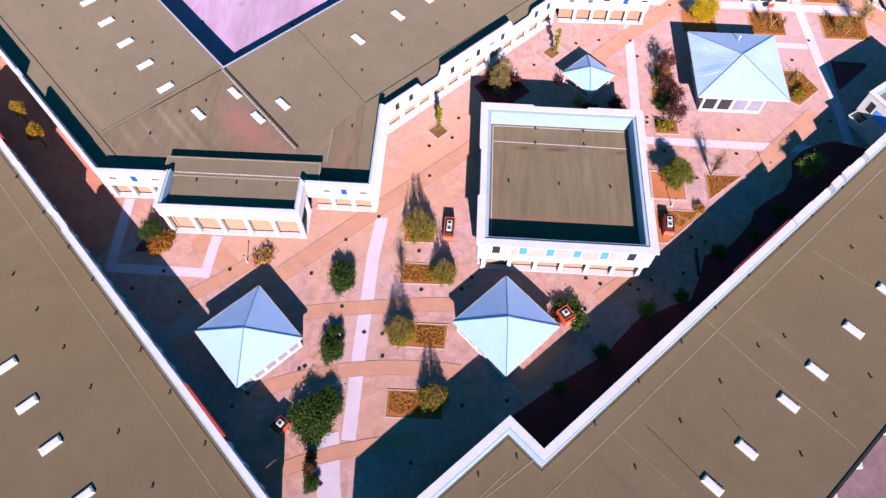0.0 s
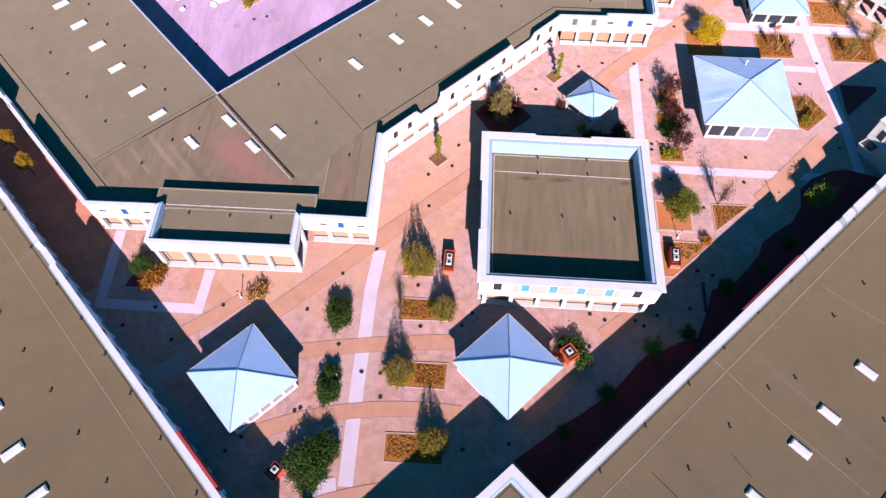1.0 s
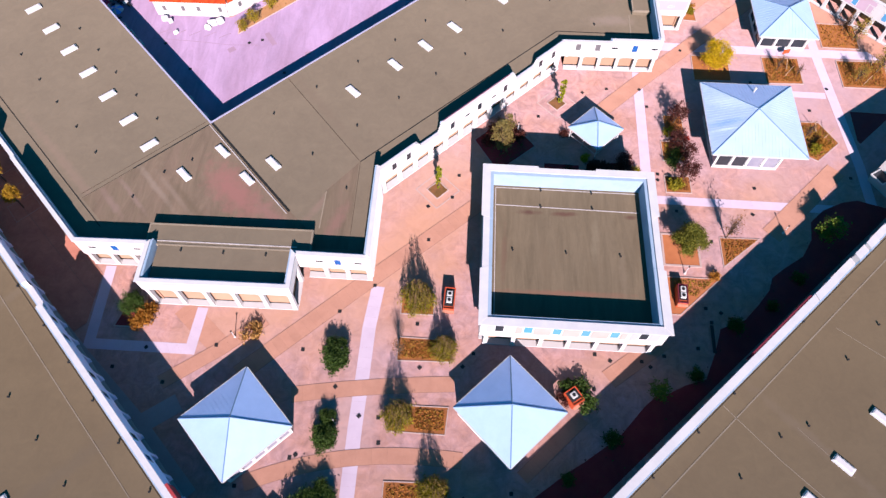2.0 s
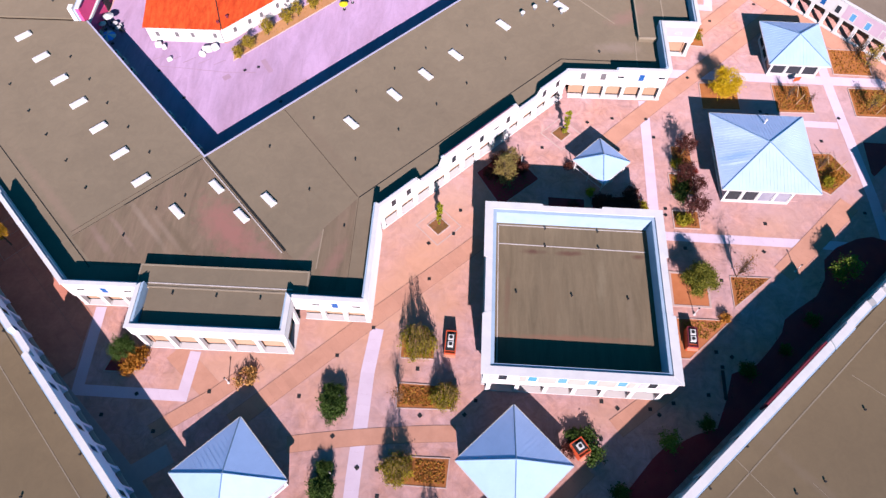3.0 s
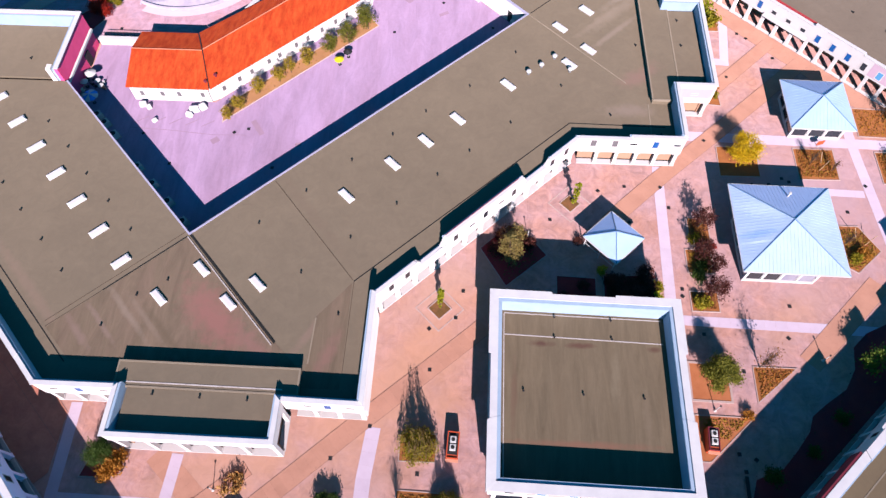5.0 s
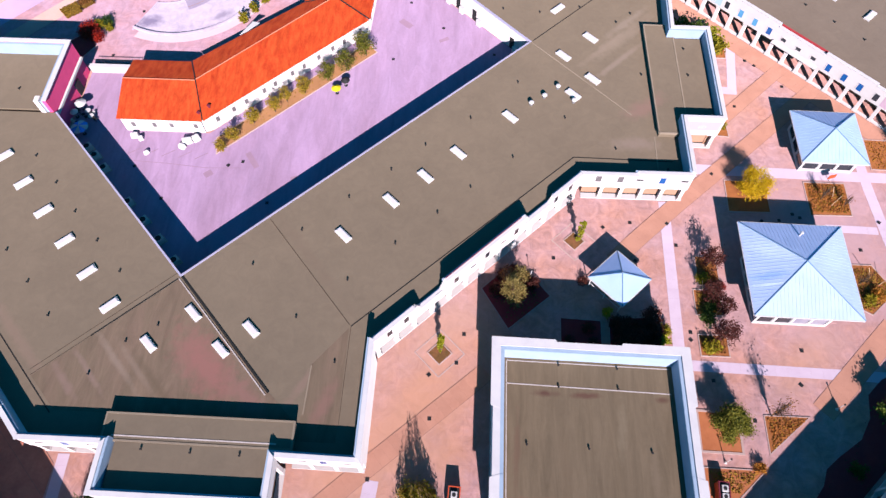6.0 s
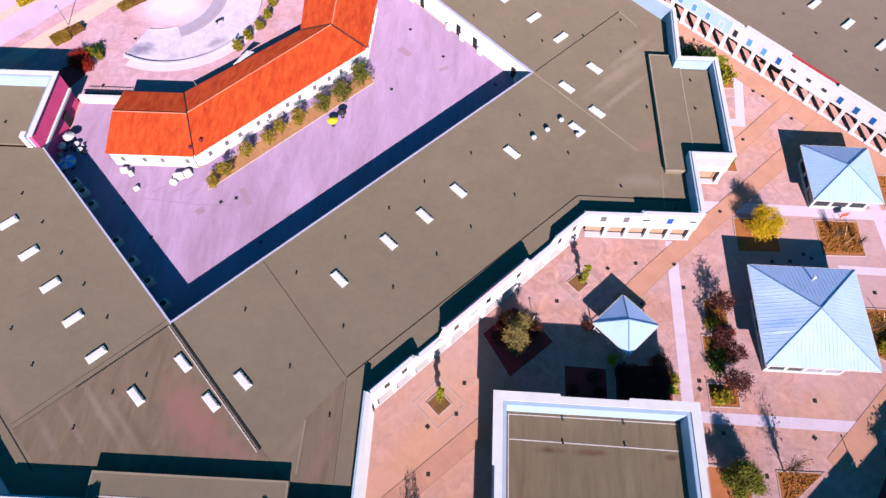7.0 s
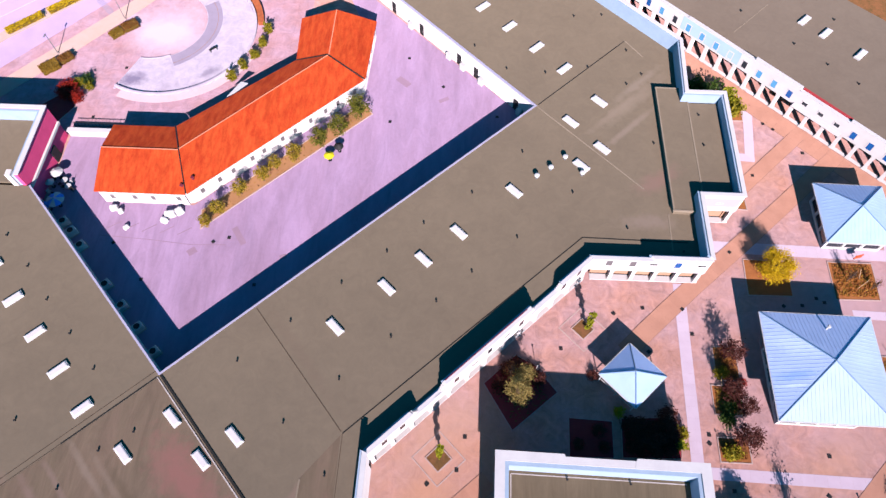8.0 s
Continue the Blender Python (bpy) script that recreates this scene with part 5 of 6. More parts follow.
def tree_kind(seed, h, r, base, mat, leaves=1500, clumps=34, leaf=0.16, shell=0.5, taper=0.0, trunk=0.11, bare=14, clump_r=0.38, upright=0.0):
    """One tree as (trunk mesh, crown mesh), standing on the origin."""
    rng = np.random.default_rng(seed)
    c, pts = crown_points(rng, leaves, clumps, r, base, h, shell, taper, clump_r)
    pts[:, 2] = np.maximum(pts[:, 2], 0.25)
    crown = leaf_mesh("crown", pts, leaf, mat, rng, upright)
    bm = bmesh.new()
    top = base + (h - base) * 0.55
    knee = (rng.uniform(-0.1, 0.1) * r, rng.uniform(-0.1, 0.1) * r, top * 0.5)
    limb(bm, (0, 0, 0), knee, trunk, trunk * 0.8, 7)
    limb(bm, knee, (0, 0, top), trunk * 0.8, trunk * 0.4, 6)
    for k in range(min(bare, clumps)):
        z = rng.uniform(max(0.3, base * 0.7), top)
        limb(bm, (0, 0, z), c[k], trunk * 0.34, 0.012, 4)
    return finish(bm, "trunk", BARK), crown


def plant(name, meshes, x, y, label, category="tree", scale=1.0, turn=0.0, group="", z=0.0):
    ob = thing(name, (x, y, z), label, category, group=group, turn=turn)
    ob.scale = (scale, scale, scale)
    for nm, me in zip(("trunk", "crown", "dry_leaves"), meshes):
        if me is not None:
            o = new(nm, me)
            o.parent = ob
    return ob


def broom_kind(seed, h, r, mat, shoots=96):
    """A many-stemmed, flame-shaped tree: leafy shoots that thin out to bare streaks at the top."""
    rng = np.random.default_rng(seed)
    bm = bmesh.new()
    low, high = [], []
    for k in range(shoots):
        a = rng.uniform(0, 2 * math.pi)
        f = math.sqrt(rng.uniform(0.01, 1.0))
        z1 = h * (1.0 - 0.62 * f) * rng.uniform(0.72, 1.0)
        p0 = np.array((0.12 * r * f * math.cos(a), 0.12 * r * f * math.sin(a), 0.0))
        p1 = np.array((0.95 * r * f * math.cos(a), 0.95 * r * f * math.sin(a), z1 * rng.uniform(0.22, 0.4)))
        p2 = np.array((r * f * 0.72 * math.cos(a + 0.25), r * f * 0.72 * math.sin(a + 0.25), z1))
        if k % 3 == 0:
            limb(bm, p0, p1, 0.045, 0.03, 4)
        limb(bm, p1, p2, 0.026, 0.01, 3)
        for q in range(46):
            u = rng.uniform(0.2, 1.15)
            low.append(p0 + (p1 - p0) * u + rng.normal(size=3) * 0.24)
        for q in range(24):
            u = rng.uniform(0, 1) ** 1.4
            p = p1 + (p2 - p1) * u + rng.normal(size=3) * (0.2 * (1 - u) + 0.05)
            (low if u < 0.5 else high).append(p)
    low, high = np.array(low), np.array(high)
    low[:, 2] = np.maximum(low[:, 2], 0.15)
    return finish(bm, "trunk", TWIG), leaf_mesh("crown", low, 0.12, mat, rng, 0.9), leaf_mesh("dry_leaves", high, 0.09, LEAF_WISP, rng, 1.8)


OVAL = tree_kind(3, 2.3, 1.75, 0.1, LEAF_GREEN, 8500, 50, 0.11, shell=0.4, clump_r=0.32)
WIDE = tree_kind(4, 2.5, 2.75, 0.2, LEAF_GREEN, 13000, 70, 0.13, shell=0.4, clump_r=0.27)
BROOM = broom_kind(5, 8.2, 2.5, LEAF_OLIVE, 110)
BROOM2 = broom_kind(6, 7.8, 2.4, LEAF_OLIVE, 110)
ROUND = tree_kind(7, 4.9, 2.3, 0.9, LEAF_GREEN, 8500, 56, 0.12, shell=0.4, clump_r=0.3)
ROUND_OLIVE = tree_kind(28, 4.9, 2.3, 0.9, LEAF_MOSS, 13000, 64, 0.125, shell=0.4, clump_r=0.3)
GOLD = tree_kind(8, 4.8, 2.5, 0.7, LEAF_YELLOW, 9000, 70, 0.11, clump_r=0.26, bare=40, upright=0.7)
GOLD_SMALL = tree_kind(9, 5.0, 1.1, 2.3, LEAF_AMBER, 2200, 34, 0.12, clump_r=0.3)
MAROON = tree_kind(10, 4.6, 1.6, 0.9, LEAF_RED, 1700, 40, 0.12, clump_r=0.28, bare=36)
COLUMN_TREE = tree_kind(11, 6.0, 0.45, 0.3, LEAF_LIME, 1300, 30, 0.12, clump_r=0.35)
COURT = tree_kind(13, 3.6, 1.2, 0.7, LEAF_CITRON, 1500, 36, 0.11, clump_r=0.32)
COURT_GREEN = tree_kind(14, 4.0, 1.4, 0.8, LEAF_MOSS, 1900, 36, 0.115, clump_r=0.34)
PALE = tree_kind(15, 6.8, 1.3, 0.6, LEAF_PALE, 3000, 48, 0.11, clump_r=0.32, bare=30)
LIME = tree_kind(16, 3.4, 1.6, 0.7, LEAF_SPRING, 1100, 30, 0.15, clump_r=0.32)
SLIM = tree_kind(25, 3.0, 0.85, 0.1, LEAF_RUST, 1700, 26, 0.14, clump_r=0.4)
STRAW = tree_kind(27, 5.4, 1.9, 1.0, LEAF_STRAW, 620, 60, 0.14, taper=0.3, bare=60, clump_r=0.3)
BARE = tree_kind(17, 6.5, 1.7, 1.2, LEAF_BROWN, 160, 90, 0.12, taper=0.3, bare=90, trunk=0.10)
SHRUB_G = (None, tree_kind(18, 1.5, 1.1, 0.15, LEAF_GREEN, 900, 26, 0.14)[1])
SHRUB_O = (None, tree_kind(19, 1.2, 0.9, 0.1, LEAF_ORANGE, 700, 22, 0.14, upright=1.0)[1])
SHRUB_AMBER = (None, tree_kind(12, 1.1, 1.1, 0.1, LEAF_PEACH, 420, 26, 0.15, clump_r=0.3, upright=1.2)[1])
SHRUB_L = (None, tree_kind(20, 1.3, 0.8, 0.1, LEAF_LIME, 600, 20, 0.13)[1])
SHRUB_OL = (None, tree_kind(22, 1.3, 1.0, 0.1, LEAF_OLIVE, 700, 22, 0.14)[1])
SHRUB_R = (None, tree_kind(23, 1.6, 1.3, 0.1, LEAF_SCARLET, 2200, 24, 0.11)[1])
SHRUB_M = (None, tree_kind(26, 1.5, 1.2, 0.1, LEAF_RED, 800, 24, 0.14)[1])
BALL = (None, tree_kind(24, 2.3, 0.72, 0.1, LEAF_OLIVE, 900, 26, 0.13, clump_r=0.4)[1])

for x, y, s, kind in ((-15.7, 40.4, 1.0, OVAL), (-15.8, 42.0, 0.8, OVAL), (-15.9, 30.0, 0.9, OVAL), (-15.8, 32.6, 0.62, OVAL), (-16.9, 20.8, 1.0, WIDE), (-15.6, 23.0, 0.72, WIDE), (-16.3, 13.0, 0.55, OVAL), (-44.3, 46.9, 0.66, ROUND)):
    plant("tree", kind, x, y, "dense dark green tree in the plaza paving", scale=s, turn=x * 37, group="green plaza trees")
plant("tree", ROUND_OLIVE, 33.2, 60.0, "round olive-green tree in an orange gravel bed", scale=0.9)
for x, y, s, kind in ((-5.4, 49.5, 1.05, BROOM), (-1.4, 42.3, 0.85, BROOM2), (-6.9, 33.2, 0.9, BROOM), (-2.0, 24.2, 0.9, BROOM2)):
    plant("tree", kind, x, y, "upright olive-yellow tree with thin feathery branches", scale=s, turn=x * 53, group="row of feathery trees")
for x, y, s in ((34.2, 83.4, 1.0), (33.6, 78.4, 0.95), (34.4, 72.2, 1.05), (35.3, 76.2, 0.8)):
    plant("tree", MAROON, x, y, "small dark red tree in a planted bed", scale=s, turn=x * 71, group="dark red trees")
plant("tree", GOLD, 42.5, 96.4, "round bright yellow tree in a brown planting bed", turn=10)
for x, y, t in ((-70.3, 67.0, 0), (-65.9, 62.4, 90)):
    plant("tree", GOLD_SMALL, x, y, "golden yellow tree in the shaded alley", scale=1.0, turn=t, group="yellow alley trees")
for x, y, t in ((-3.3, 68.7, 0), (15.9, 86.7, 120)):
    plant("tree", COLUMN_TREE, x, y, "slim columnar lime-yellow tree in a diamond bed", scale=1.0, turn=t, group="columnar trees")
for x, y, s in ((-16.5, 14.8, 1.0), (-16.7, 16.2, 0.7)):
    plant("shrub", SLIM, x, y, "slim dark red-green shrub in the plaza paving", "shrub", scale=s, turn=x * 90, group="slim plaza shrubs")
plant("tree", PALE, 6.2, 76.2, "pale olive tree half in shade beside the gazebo", scale=1.1)
plant("tree", PALE, 6.9, 78.4, "pale olive tree half in shade beside the gazebo", scale=0.95, turn=130)
for x, y, s in ((70.4, 96.2, 1.0), (68.2, 103.6, 0.9), (66.4, 94.0, 0.7)):
    plant("tree", STRAW, x, y, "thin straw-yellow tree in a brown planting bed", scale=s, turn=x * 47, group="straw-coloured young trees")
for x, y, lean in ((54.6, 94.6, 30), (55.2, 96.2, -25), (58.2, 81.4, 35), (57.2, 82.6, -40), (67.3, 93.0, 30), (70.0, 97.6, -30), (34.0, 75.4, 20), (33.2, 79.6, -25), (34.6, 84.2, 30)):
    st_ = thing("tree_stake", (x, y, 0.05), "pale wooden stake leaning beside a young tree", "stake", group="tree stakes", turn=lean * 3)
    bm = bmesh.new()
    limb(bm, (x, y, 0.05), (x + 1.5 * math.sin(radians(lean)), y + 0.5, 2.0), 0.055, 0.045, 6)
    part("pole", bm, STAKE, st_)
plant("shrub", SHRUB_AMBER, -27.7, 43.7, "small faded amber shrub by a lamp post", "shrub", scale=1.25)
plant("shrub", SHRUB_AMBER, -27.0, 44.7, "small faded amber shrub by a lamp post", "shrub", scale=0.7, turn=80)
for x, y, s in ((54.0, 62.8, 1.2), (26.6, 37.8, 0.85)):
    plant("tree", LIME, x, y, "lime green tree in the shaded planting strip", scale=s, turn=x * 31, group="shaded trees")
for x, y, s in ((20.3, 31.6, 0.8), (38.3, 47.8, 0.8), (48.5, 55.5, 0.7), (32, 40.5, 0.7), (44, 51, 0.6), (14.5, 26.5, 0.6)):
    plant("shrub", SHRUB_G, x, y, "dark green shrub in the shaded planting strip", "shrub", scale=s * 1.2, turn=x * 17, group="shaded shrubs")
for x, y, s in ((39.4, 61.9, 1.0), (53.3, 95.8, 0.6), (55.0, 81.2, 0.7), (56.4, 94.6, 0.5), (67, 106, 0.7), (-7.3, 41.8, 0.75), (5.6, 79.4, 0.85)):
    plant("tree", BARE, x, y, "nearly leafless young tree with thin branches", scale=s, turn=x * 13, group="bare young trees")
court_row = ((-39.6, 100.8, 0.72, COURT), (-38.2, 103.0, 0.85, COURT), (-35.6, 106.6, 0.95, COURT), (-32.6, 109.2, 0.9, COURT), (-31.0, 111.4, 0.85, COURT), (-28.2, 113.4, 1.0, COURT),
             (-24.9, 116.4, 0.95, COURT_GREEN), (-21.9, 118.6, 1.05, COURT_GREEN), (-18.9, 122.4, 1.2, COURT_GREEN))
for x, y, s, kind in court_row:
    plant("tree", kind, x, y, "small leafy tree in the bed along the tiled house", scale=s, turn=x * 29, group="courtyard tree row")
for x, y in ((-41.6, 129.6), (-40.2, 132.2), (-38.6, 134.6), (-37.7, 137.6), (-37.4, 141.0)):
    plant("shrub", BALL, x, y, "clipped olive shrub beside the round terrace", "shrub", turn=y * 31, group="clipped shrubs")
for x, y, kind, s, what in ((15.0, 38.0, SHRUB_G, 1.0, "green"), (17.2, 36.0, SHRUB_G, 1.2, "green"), (16.6, 38.2, SHRUB_G, 1.0, "green"), (14.3, 36.4, SHRUB_M, 0.8, "dark red"), (-42.7, 45.2, SHRUB_O, 1.35, "orange"), (-43.6, 44.4, SHRUB_O, 1.1, "orange"),
                            (-42.2, 46.6, SHRUB_O, 1.0, "orange"), (19.2, 75.4, SHRUB_L, 0.9, "lime"), (26.6, 71.6, SHRUB_L, 1.1, "lime"), (27.0, 73.0, SHRUB_OL, 0.9, "olive"), (41.9, 128.4, SHRUB_L, 2.0, "lime"), (42.0, 126.0, SHRUB_OL, 1.7, "olive"), (36.4, 130.0, SHRUB_G, 1.8, "green"), (38.4, 129.2, SHRUB_G, 1.9, "green"), (34.4, 130.6, SHRUB_G, 1.4, "green"),
                            (40.2, 110.6, SHRUB_O, 1.0, "orange"), (40.0, 109.2, SHRUB_OL, 0.9, "olive"), (-68.5, 125.5, SHRUB_R, 1.25, "scarlet"), (-66.9, 124.3, SHRUB_R, 1.0, "scarlet"), (-67.3, 127.3, SHRUB_OL, 1.0, "olive"), (-66.1, 127.9, SHRUB_G, 1.0, "green"), (-65.4, 126.6, SHRUB_OL, 0.8, "olive"), (36.6, 55.2, SHRUB_O, 0.8, "orange"), (33.2, 81.0, SHRUB_OL, 0.9, "olive"),
                            (33.0, 70.6, SHRUB_OL, 1.1, "olive"), (34.0, 77.0, SHRUB_G, 1.0, "green"), (33.0, 75.0, SHRUB_G, 0.9, "green"), (35.6, 79.9, SHRUB_R, 0.5, "red"), (57.5, 79.6, SHRUB_O, 1.0, "orange"), (56.0, 78.8, SHRUB_OL, 0.9, "olive")):
    plant("shrub", kind, x, y, what + " shrub in a planted bed", "shrub", scale=s, turn=x * 41, group="bed shrubs")


# ---------- planted beds ----------
def bed(pts, mat, label, kerb=0.13, high=0.1):
    b = thing("planting_bed", (*pts[0], 0), label, "planting bed", group="planted beds")
    part("soil", prism(bmesh.new(), offset_line(pts, kerb - 0.02, True), -0.05, high - 0.05), mat, b)
    bm = bmesh.new()
    inn = offset_line(pts, kerb, True)
    for i in range(len(pts)):
        j = (i + 1) % len(pts)
        prism(bm, [pts[i], pts[j], inn[j], inn[i]], -0.05, high)
    part("kerb", bm, KERB, b, "pale concrete kerb")
    return b


bed([(-8.1, 21.7), (-3.0, 21.6), (-0.6, 21.6), (-0.6, 25.5), (-8.1, 25.4)], MULCH, "bark-mulched bed with a pale kerb")
bed([(-7.7, 40.8), (-0.4, 40.9), (-0.4, 44.1), (-7.7, 44.3)], MULCH, "bark-mulched bed with dry grasses")
bed([(-8.1, 31.4), (-0.7, 31.2), (-0.4, 34.9), (-8.1, 34.9)], MULCH, "bark-mulched bed with dry grasses")
bed([(-7.7, 47.6), (-3.0, 47.6), (-3.0, 51.2), (-7.7, 51.2)], MULCH, "bark-mulched bed under a feathery tree")
bed([(29.7, 56.9), (35.2, 56.8), (35.3, 62.2), (29.8, 62.4)], MULCH_ORANGE, "orange gravel bed with a green tree", kerb=0.3)
bed([(38.3, 56.9), (44.4, 62.0), (38.4, 62.0)], MULCH, "triangular bed of dry ground cover")
bed([(29.6, 49.2), (31.2, 49.2), (37.6, 55.1), (29.8, 55.2)], MULCH_ORANGE, "orange bed beside a red kiosk")
bed([(38.9, 92.8), (45.3, 92.9), (45.4, 98.6), (39.1, 98.7)], MULCH, "brown bed under a yellow tree")
bed([(51.1, 92.7), (57.4, 92.8), (57.6, 98.8), (51.2, 98.8)], MULCH, "brown bed with bare young trees")
bed([(63.9, 92.4), (72, 92.3), (72.2, 98.6), (64.0, 98.6)], MULCH, "brown bed with low dry shrubs")
bed([(62.4, 101.6), (69, 101.4), (69.2, 107.4), (62.6, 107.6)], MULCH, "brown bed near the far arcade")
bed([(53.5, 78.2), (56.2, 76.6), (60.4, 80.4), (58.0, 84.6), (53.6, 84.6)], MULCH, "brown bed beside the large pavilion")
for x, y, w, h in ((33.5, 71.2, 2.0, 1.6), (33.6, 77.6, 1.9, 2.0), (34.2, 82.6, 1.6, 2.4)):
    bed([(x - w, y - h), (x + w, y - h), (x + w, y + h), (x - w, y + h)], MULCH, "small mulched tree pit", kerb=0.14, high=0.12)
for x, y in ((-70.6, 66.4), (-66.2, 61.9)):
    bed([(x - 2.2, y + 0.4), (x + 0.2, y - 2.2), (x + 3.0, y + 0.8), (x + 0.6, y + 3.2)], SOIL, "dark tree pit in the shaded alley", kerb=0.04, high=0.07)
bed([(-46.9, 44.0), (-43.0, 44.0), (-41.8, 44.6), (-41.8, 47.2), (-45.6, 48.4)], SOIL, "corner bed with a green tree and orange shrubs")
bed([(1.9, 78.4), (5.7, 72.3), (11.7, 77.6), (8.8, 81.2), (6.2, 82.6)], SOIL, "dark maroon soil bed around a pale tree", kerb=0.1)
for x, y, s in ((9.0, 79.2, 0.9), (4.2, 78.0, 1.0), (6.4, 80.3, 1.15), (5.0, 80.4, 0.8), (7.9, 80.6, 0.8), (16.2, 80.0, 0.6)):
    plant("shrub", SHRUB_M, x, y, "dark red shrub in a planted bed", "shrub", scale=s, turn=x * 60, group="bed shrubs")
bed([(12.8, 69.4), (18.4, 69.5), (18.5, 74.2), (12.9, 74.4)], SOIL, "dark shaded bed behind the square building", kerb=0.08)
bed([(19.4, 69.6), (26.8, 69.8), (27.3, 73.6), (25.6, 75.0), (19.6, 74.6)], SOIL, "dark shaded hedge bed behind the square building", kerb=0.08)
hedge_spots = [(20.6 + 1.55 * i + 0.3 * (j % 2), 70.9 + 1.35 * j, 0.72 + 0.12 * ((3 * i + 5 * j) % 4)) for i in range(4) for j in range(3)]
for x, y, s in hedge_spots + [(25.4, 75.0, 1.0), (14.0, 71.0, 0.6), (16.6, 72.8, 0.7), (17.2, 70.8, 0.6)]:
    plant("shrub", SHRUB_M, x, y, "dark maroon shrub in a shaded bed", "shrub", scale=s, turn=x * 77 + y * 31, group="shaded maroon shrubs")
bed([(63.3, 81.0), (63.7, 80.3), (69.8, 86.0), (69.8, 87.0), (63.6, 87.2)], SOIL, "dark planted bed in the shade of the long building", kerb=0.08)
bed([(-73.0, 122.2), (-68.6, 119.0), (-66.6, 122.6), (-69.0, 126.2)], SOIL, "dark soil bed beside scarlet shrubs", kerb=0.08)
bed([(41.2, 107.2), (39.0, 107.4), (39.2, 111.8), (41.0, 111.8)], MULCH, "narrow bed by the tower")
bed([(41.2, 124.4), (43.6, 124.4), (43.8, 130.0), (41.4, 130.4)], MULCH, "narrow bed by the tower")
bed([(-40.6, 100.0), (-17.0, 123.2), (-18.8, 125.6), (-41.2, 103.4)], DIRT, "long dry bed along the tiled house", kerb=0.15, high=0.1)
for x, y, r in ((-3.5, 68.5, 1.75), (15.4, 86.7, 1.65)):
    d = thing("diamond_bed", (x, y, 0), "diamond-shaped tree pit with brown mulch and a pale surround", "planting bed", group="diamond tree pits")
    pts = [(x, y - r), (x + r, y), (x, y + r), (x - r, y)]
    o1, o2 = offset_line(pts, -1.05, True), offset_line(pts, -1.2, True)
    part("soil", prism(bmesh.new(), offset_line(pts, 0.12, True), -0.05, 0.07), BROWN_VERGE, d)
    for a, b, mat in ((pts, offset_line(pts, 0.14, True), KERB), (o2, o1, KERB)):
        bm = bmesh.new()
        for i in range(4):
            j = (i + 1) % 4
            prism(bm, [a[i], a[j], b[j], b[i]], -0.05, 0.09 if a is pts else 0.03)
        part("kerb", bm, mat, d)


def grasses(pts, n, mat, label, size=0.14):
    """Dry tufts scattered over a bed, as one mass."""
    rng = np.random.default_rng(int(abs(pts[0][0] * 10)) + n)
    x0, x1 = min(p[0] for p in pts), max(p[0] for p in pts)
    y0, y1 = min(p[1] for p in pts), max(p[1] for p in pts)
    c = np.column_stack([rng.uniform(x0 + 0.3, x1 - 0.3, n), rng.uniform(y0 + 0.3, y1 - 0.3, n), rng.uniform(0.06, 0.2, n)])
    keep = []
    for p in c:
        inside = False
        for i in range(len(pts)):
            a, b = pts[i], pts[i - 1]
            if (a[1] > p[1]) != (b[1] > p[1]) and p[0] < (b[0] - a[0]) * (p[1] - a[1]) / (b[1] - a[1]) + a[0]:
                inside = not inside
        keep.append(inside)
    ob = new("ground_cover", leaf_mesh("ground_cover", c[np.array(keep)], size, mat, rng))
    tagged(ob, label, "ground cover", kind="stuff")


for pts, n in (([(-7.5, 41), (-2.6, 41), (-2.6, 44), (-7.5, 44)], 700), ([(-5.0, 31.5), (-0.7, 31.5), (-0.7, 34.7), (-5.0, 34.7)], 600), ([(-7.9, 21.9), (-2.9, 21.9), (-2.9, 25.2), (-7.9, 25.2)], 420),
               ([(38.6, 57.4), (44.0, 61.8), (38.6, 61.8)], 700), ([(51.4, 93), (57.2, 93), (57.4, 98.6), (51.4, 98.6)], 1100), ([(64.2, 92.6), (71.8, 92.6), (71.8, 98.4), (64.2, 98.4)], 1400)):
    grasses(pts, n, LEAF_BED, "low withered ground cover in a planted bed", 0.15)
    grasses([(x + 0.02, y) for x, y in pts], n // 3, LEAF_SEDGE, "drab olive tufts in a planted bed", 0.15)
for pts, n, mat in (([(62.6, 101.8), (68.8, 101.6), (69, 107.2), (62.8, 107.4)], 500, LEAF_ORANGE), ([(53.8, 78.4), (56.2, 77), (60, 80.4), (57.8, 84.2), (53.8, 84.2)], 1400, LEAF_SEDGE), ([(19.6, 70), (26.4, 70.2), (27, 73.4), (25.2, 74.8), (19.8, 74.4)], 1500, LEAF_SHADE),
                    ([(-40, 101), (-17.6, 123.4), (-18.9, 125), (-40.8, 103)], 900, LEAF_SEDGE), ([(31.7, 69.8), (35.3, 69.8), (35.3, 72.6), (31.7, 72.6)], 500, LEAF_BROWN), ([(32.8, 80.4), (35.6, 80.4), (35.6, 84.8), (32.8, 84.8)], 600, LEAF_BROWN), ([(31.9, 75.8), (35.3, 75.8), (35.3, 79.4), (31.9, 79.4)], 600, LEAF_SEDGE),
                    ([(3, 78), (5.9, 73), (10.6, 76.8), (7.9, 80.6)], 400, LEAF_GREEN), ([(31.2, 51.6), (33.4, 51.8), (36.8, 55), (30.2, 55)], 700, LEAF_SEDGE), ([(12, 22), (64, 68), (66, 67.6), (14, 20.4)], 900, LEAF_GREEN),
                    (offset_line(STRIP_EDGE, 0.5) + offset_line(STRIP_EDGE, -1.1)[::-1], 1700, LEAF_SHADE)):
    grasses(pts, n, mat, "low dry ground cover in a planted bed")


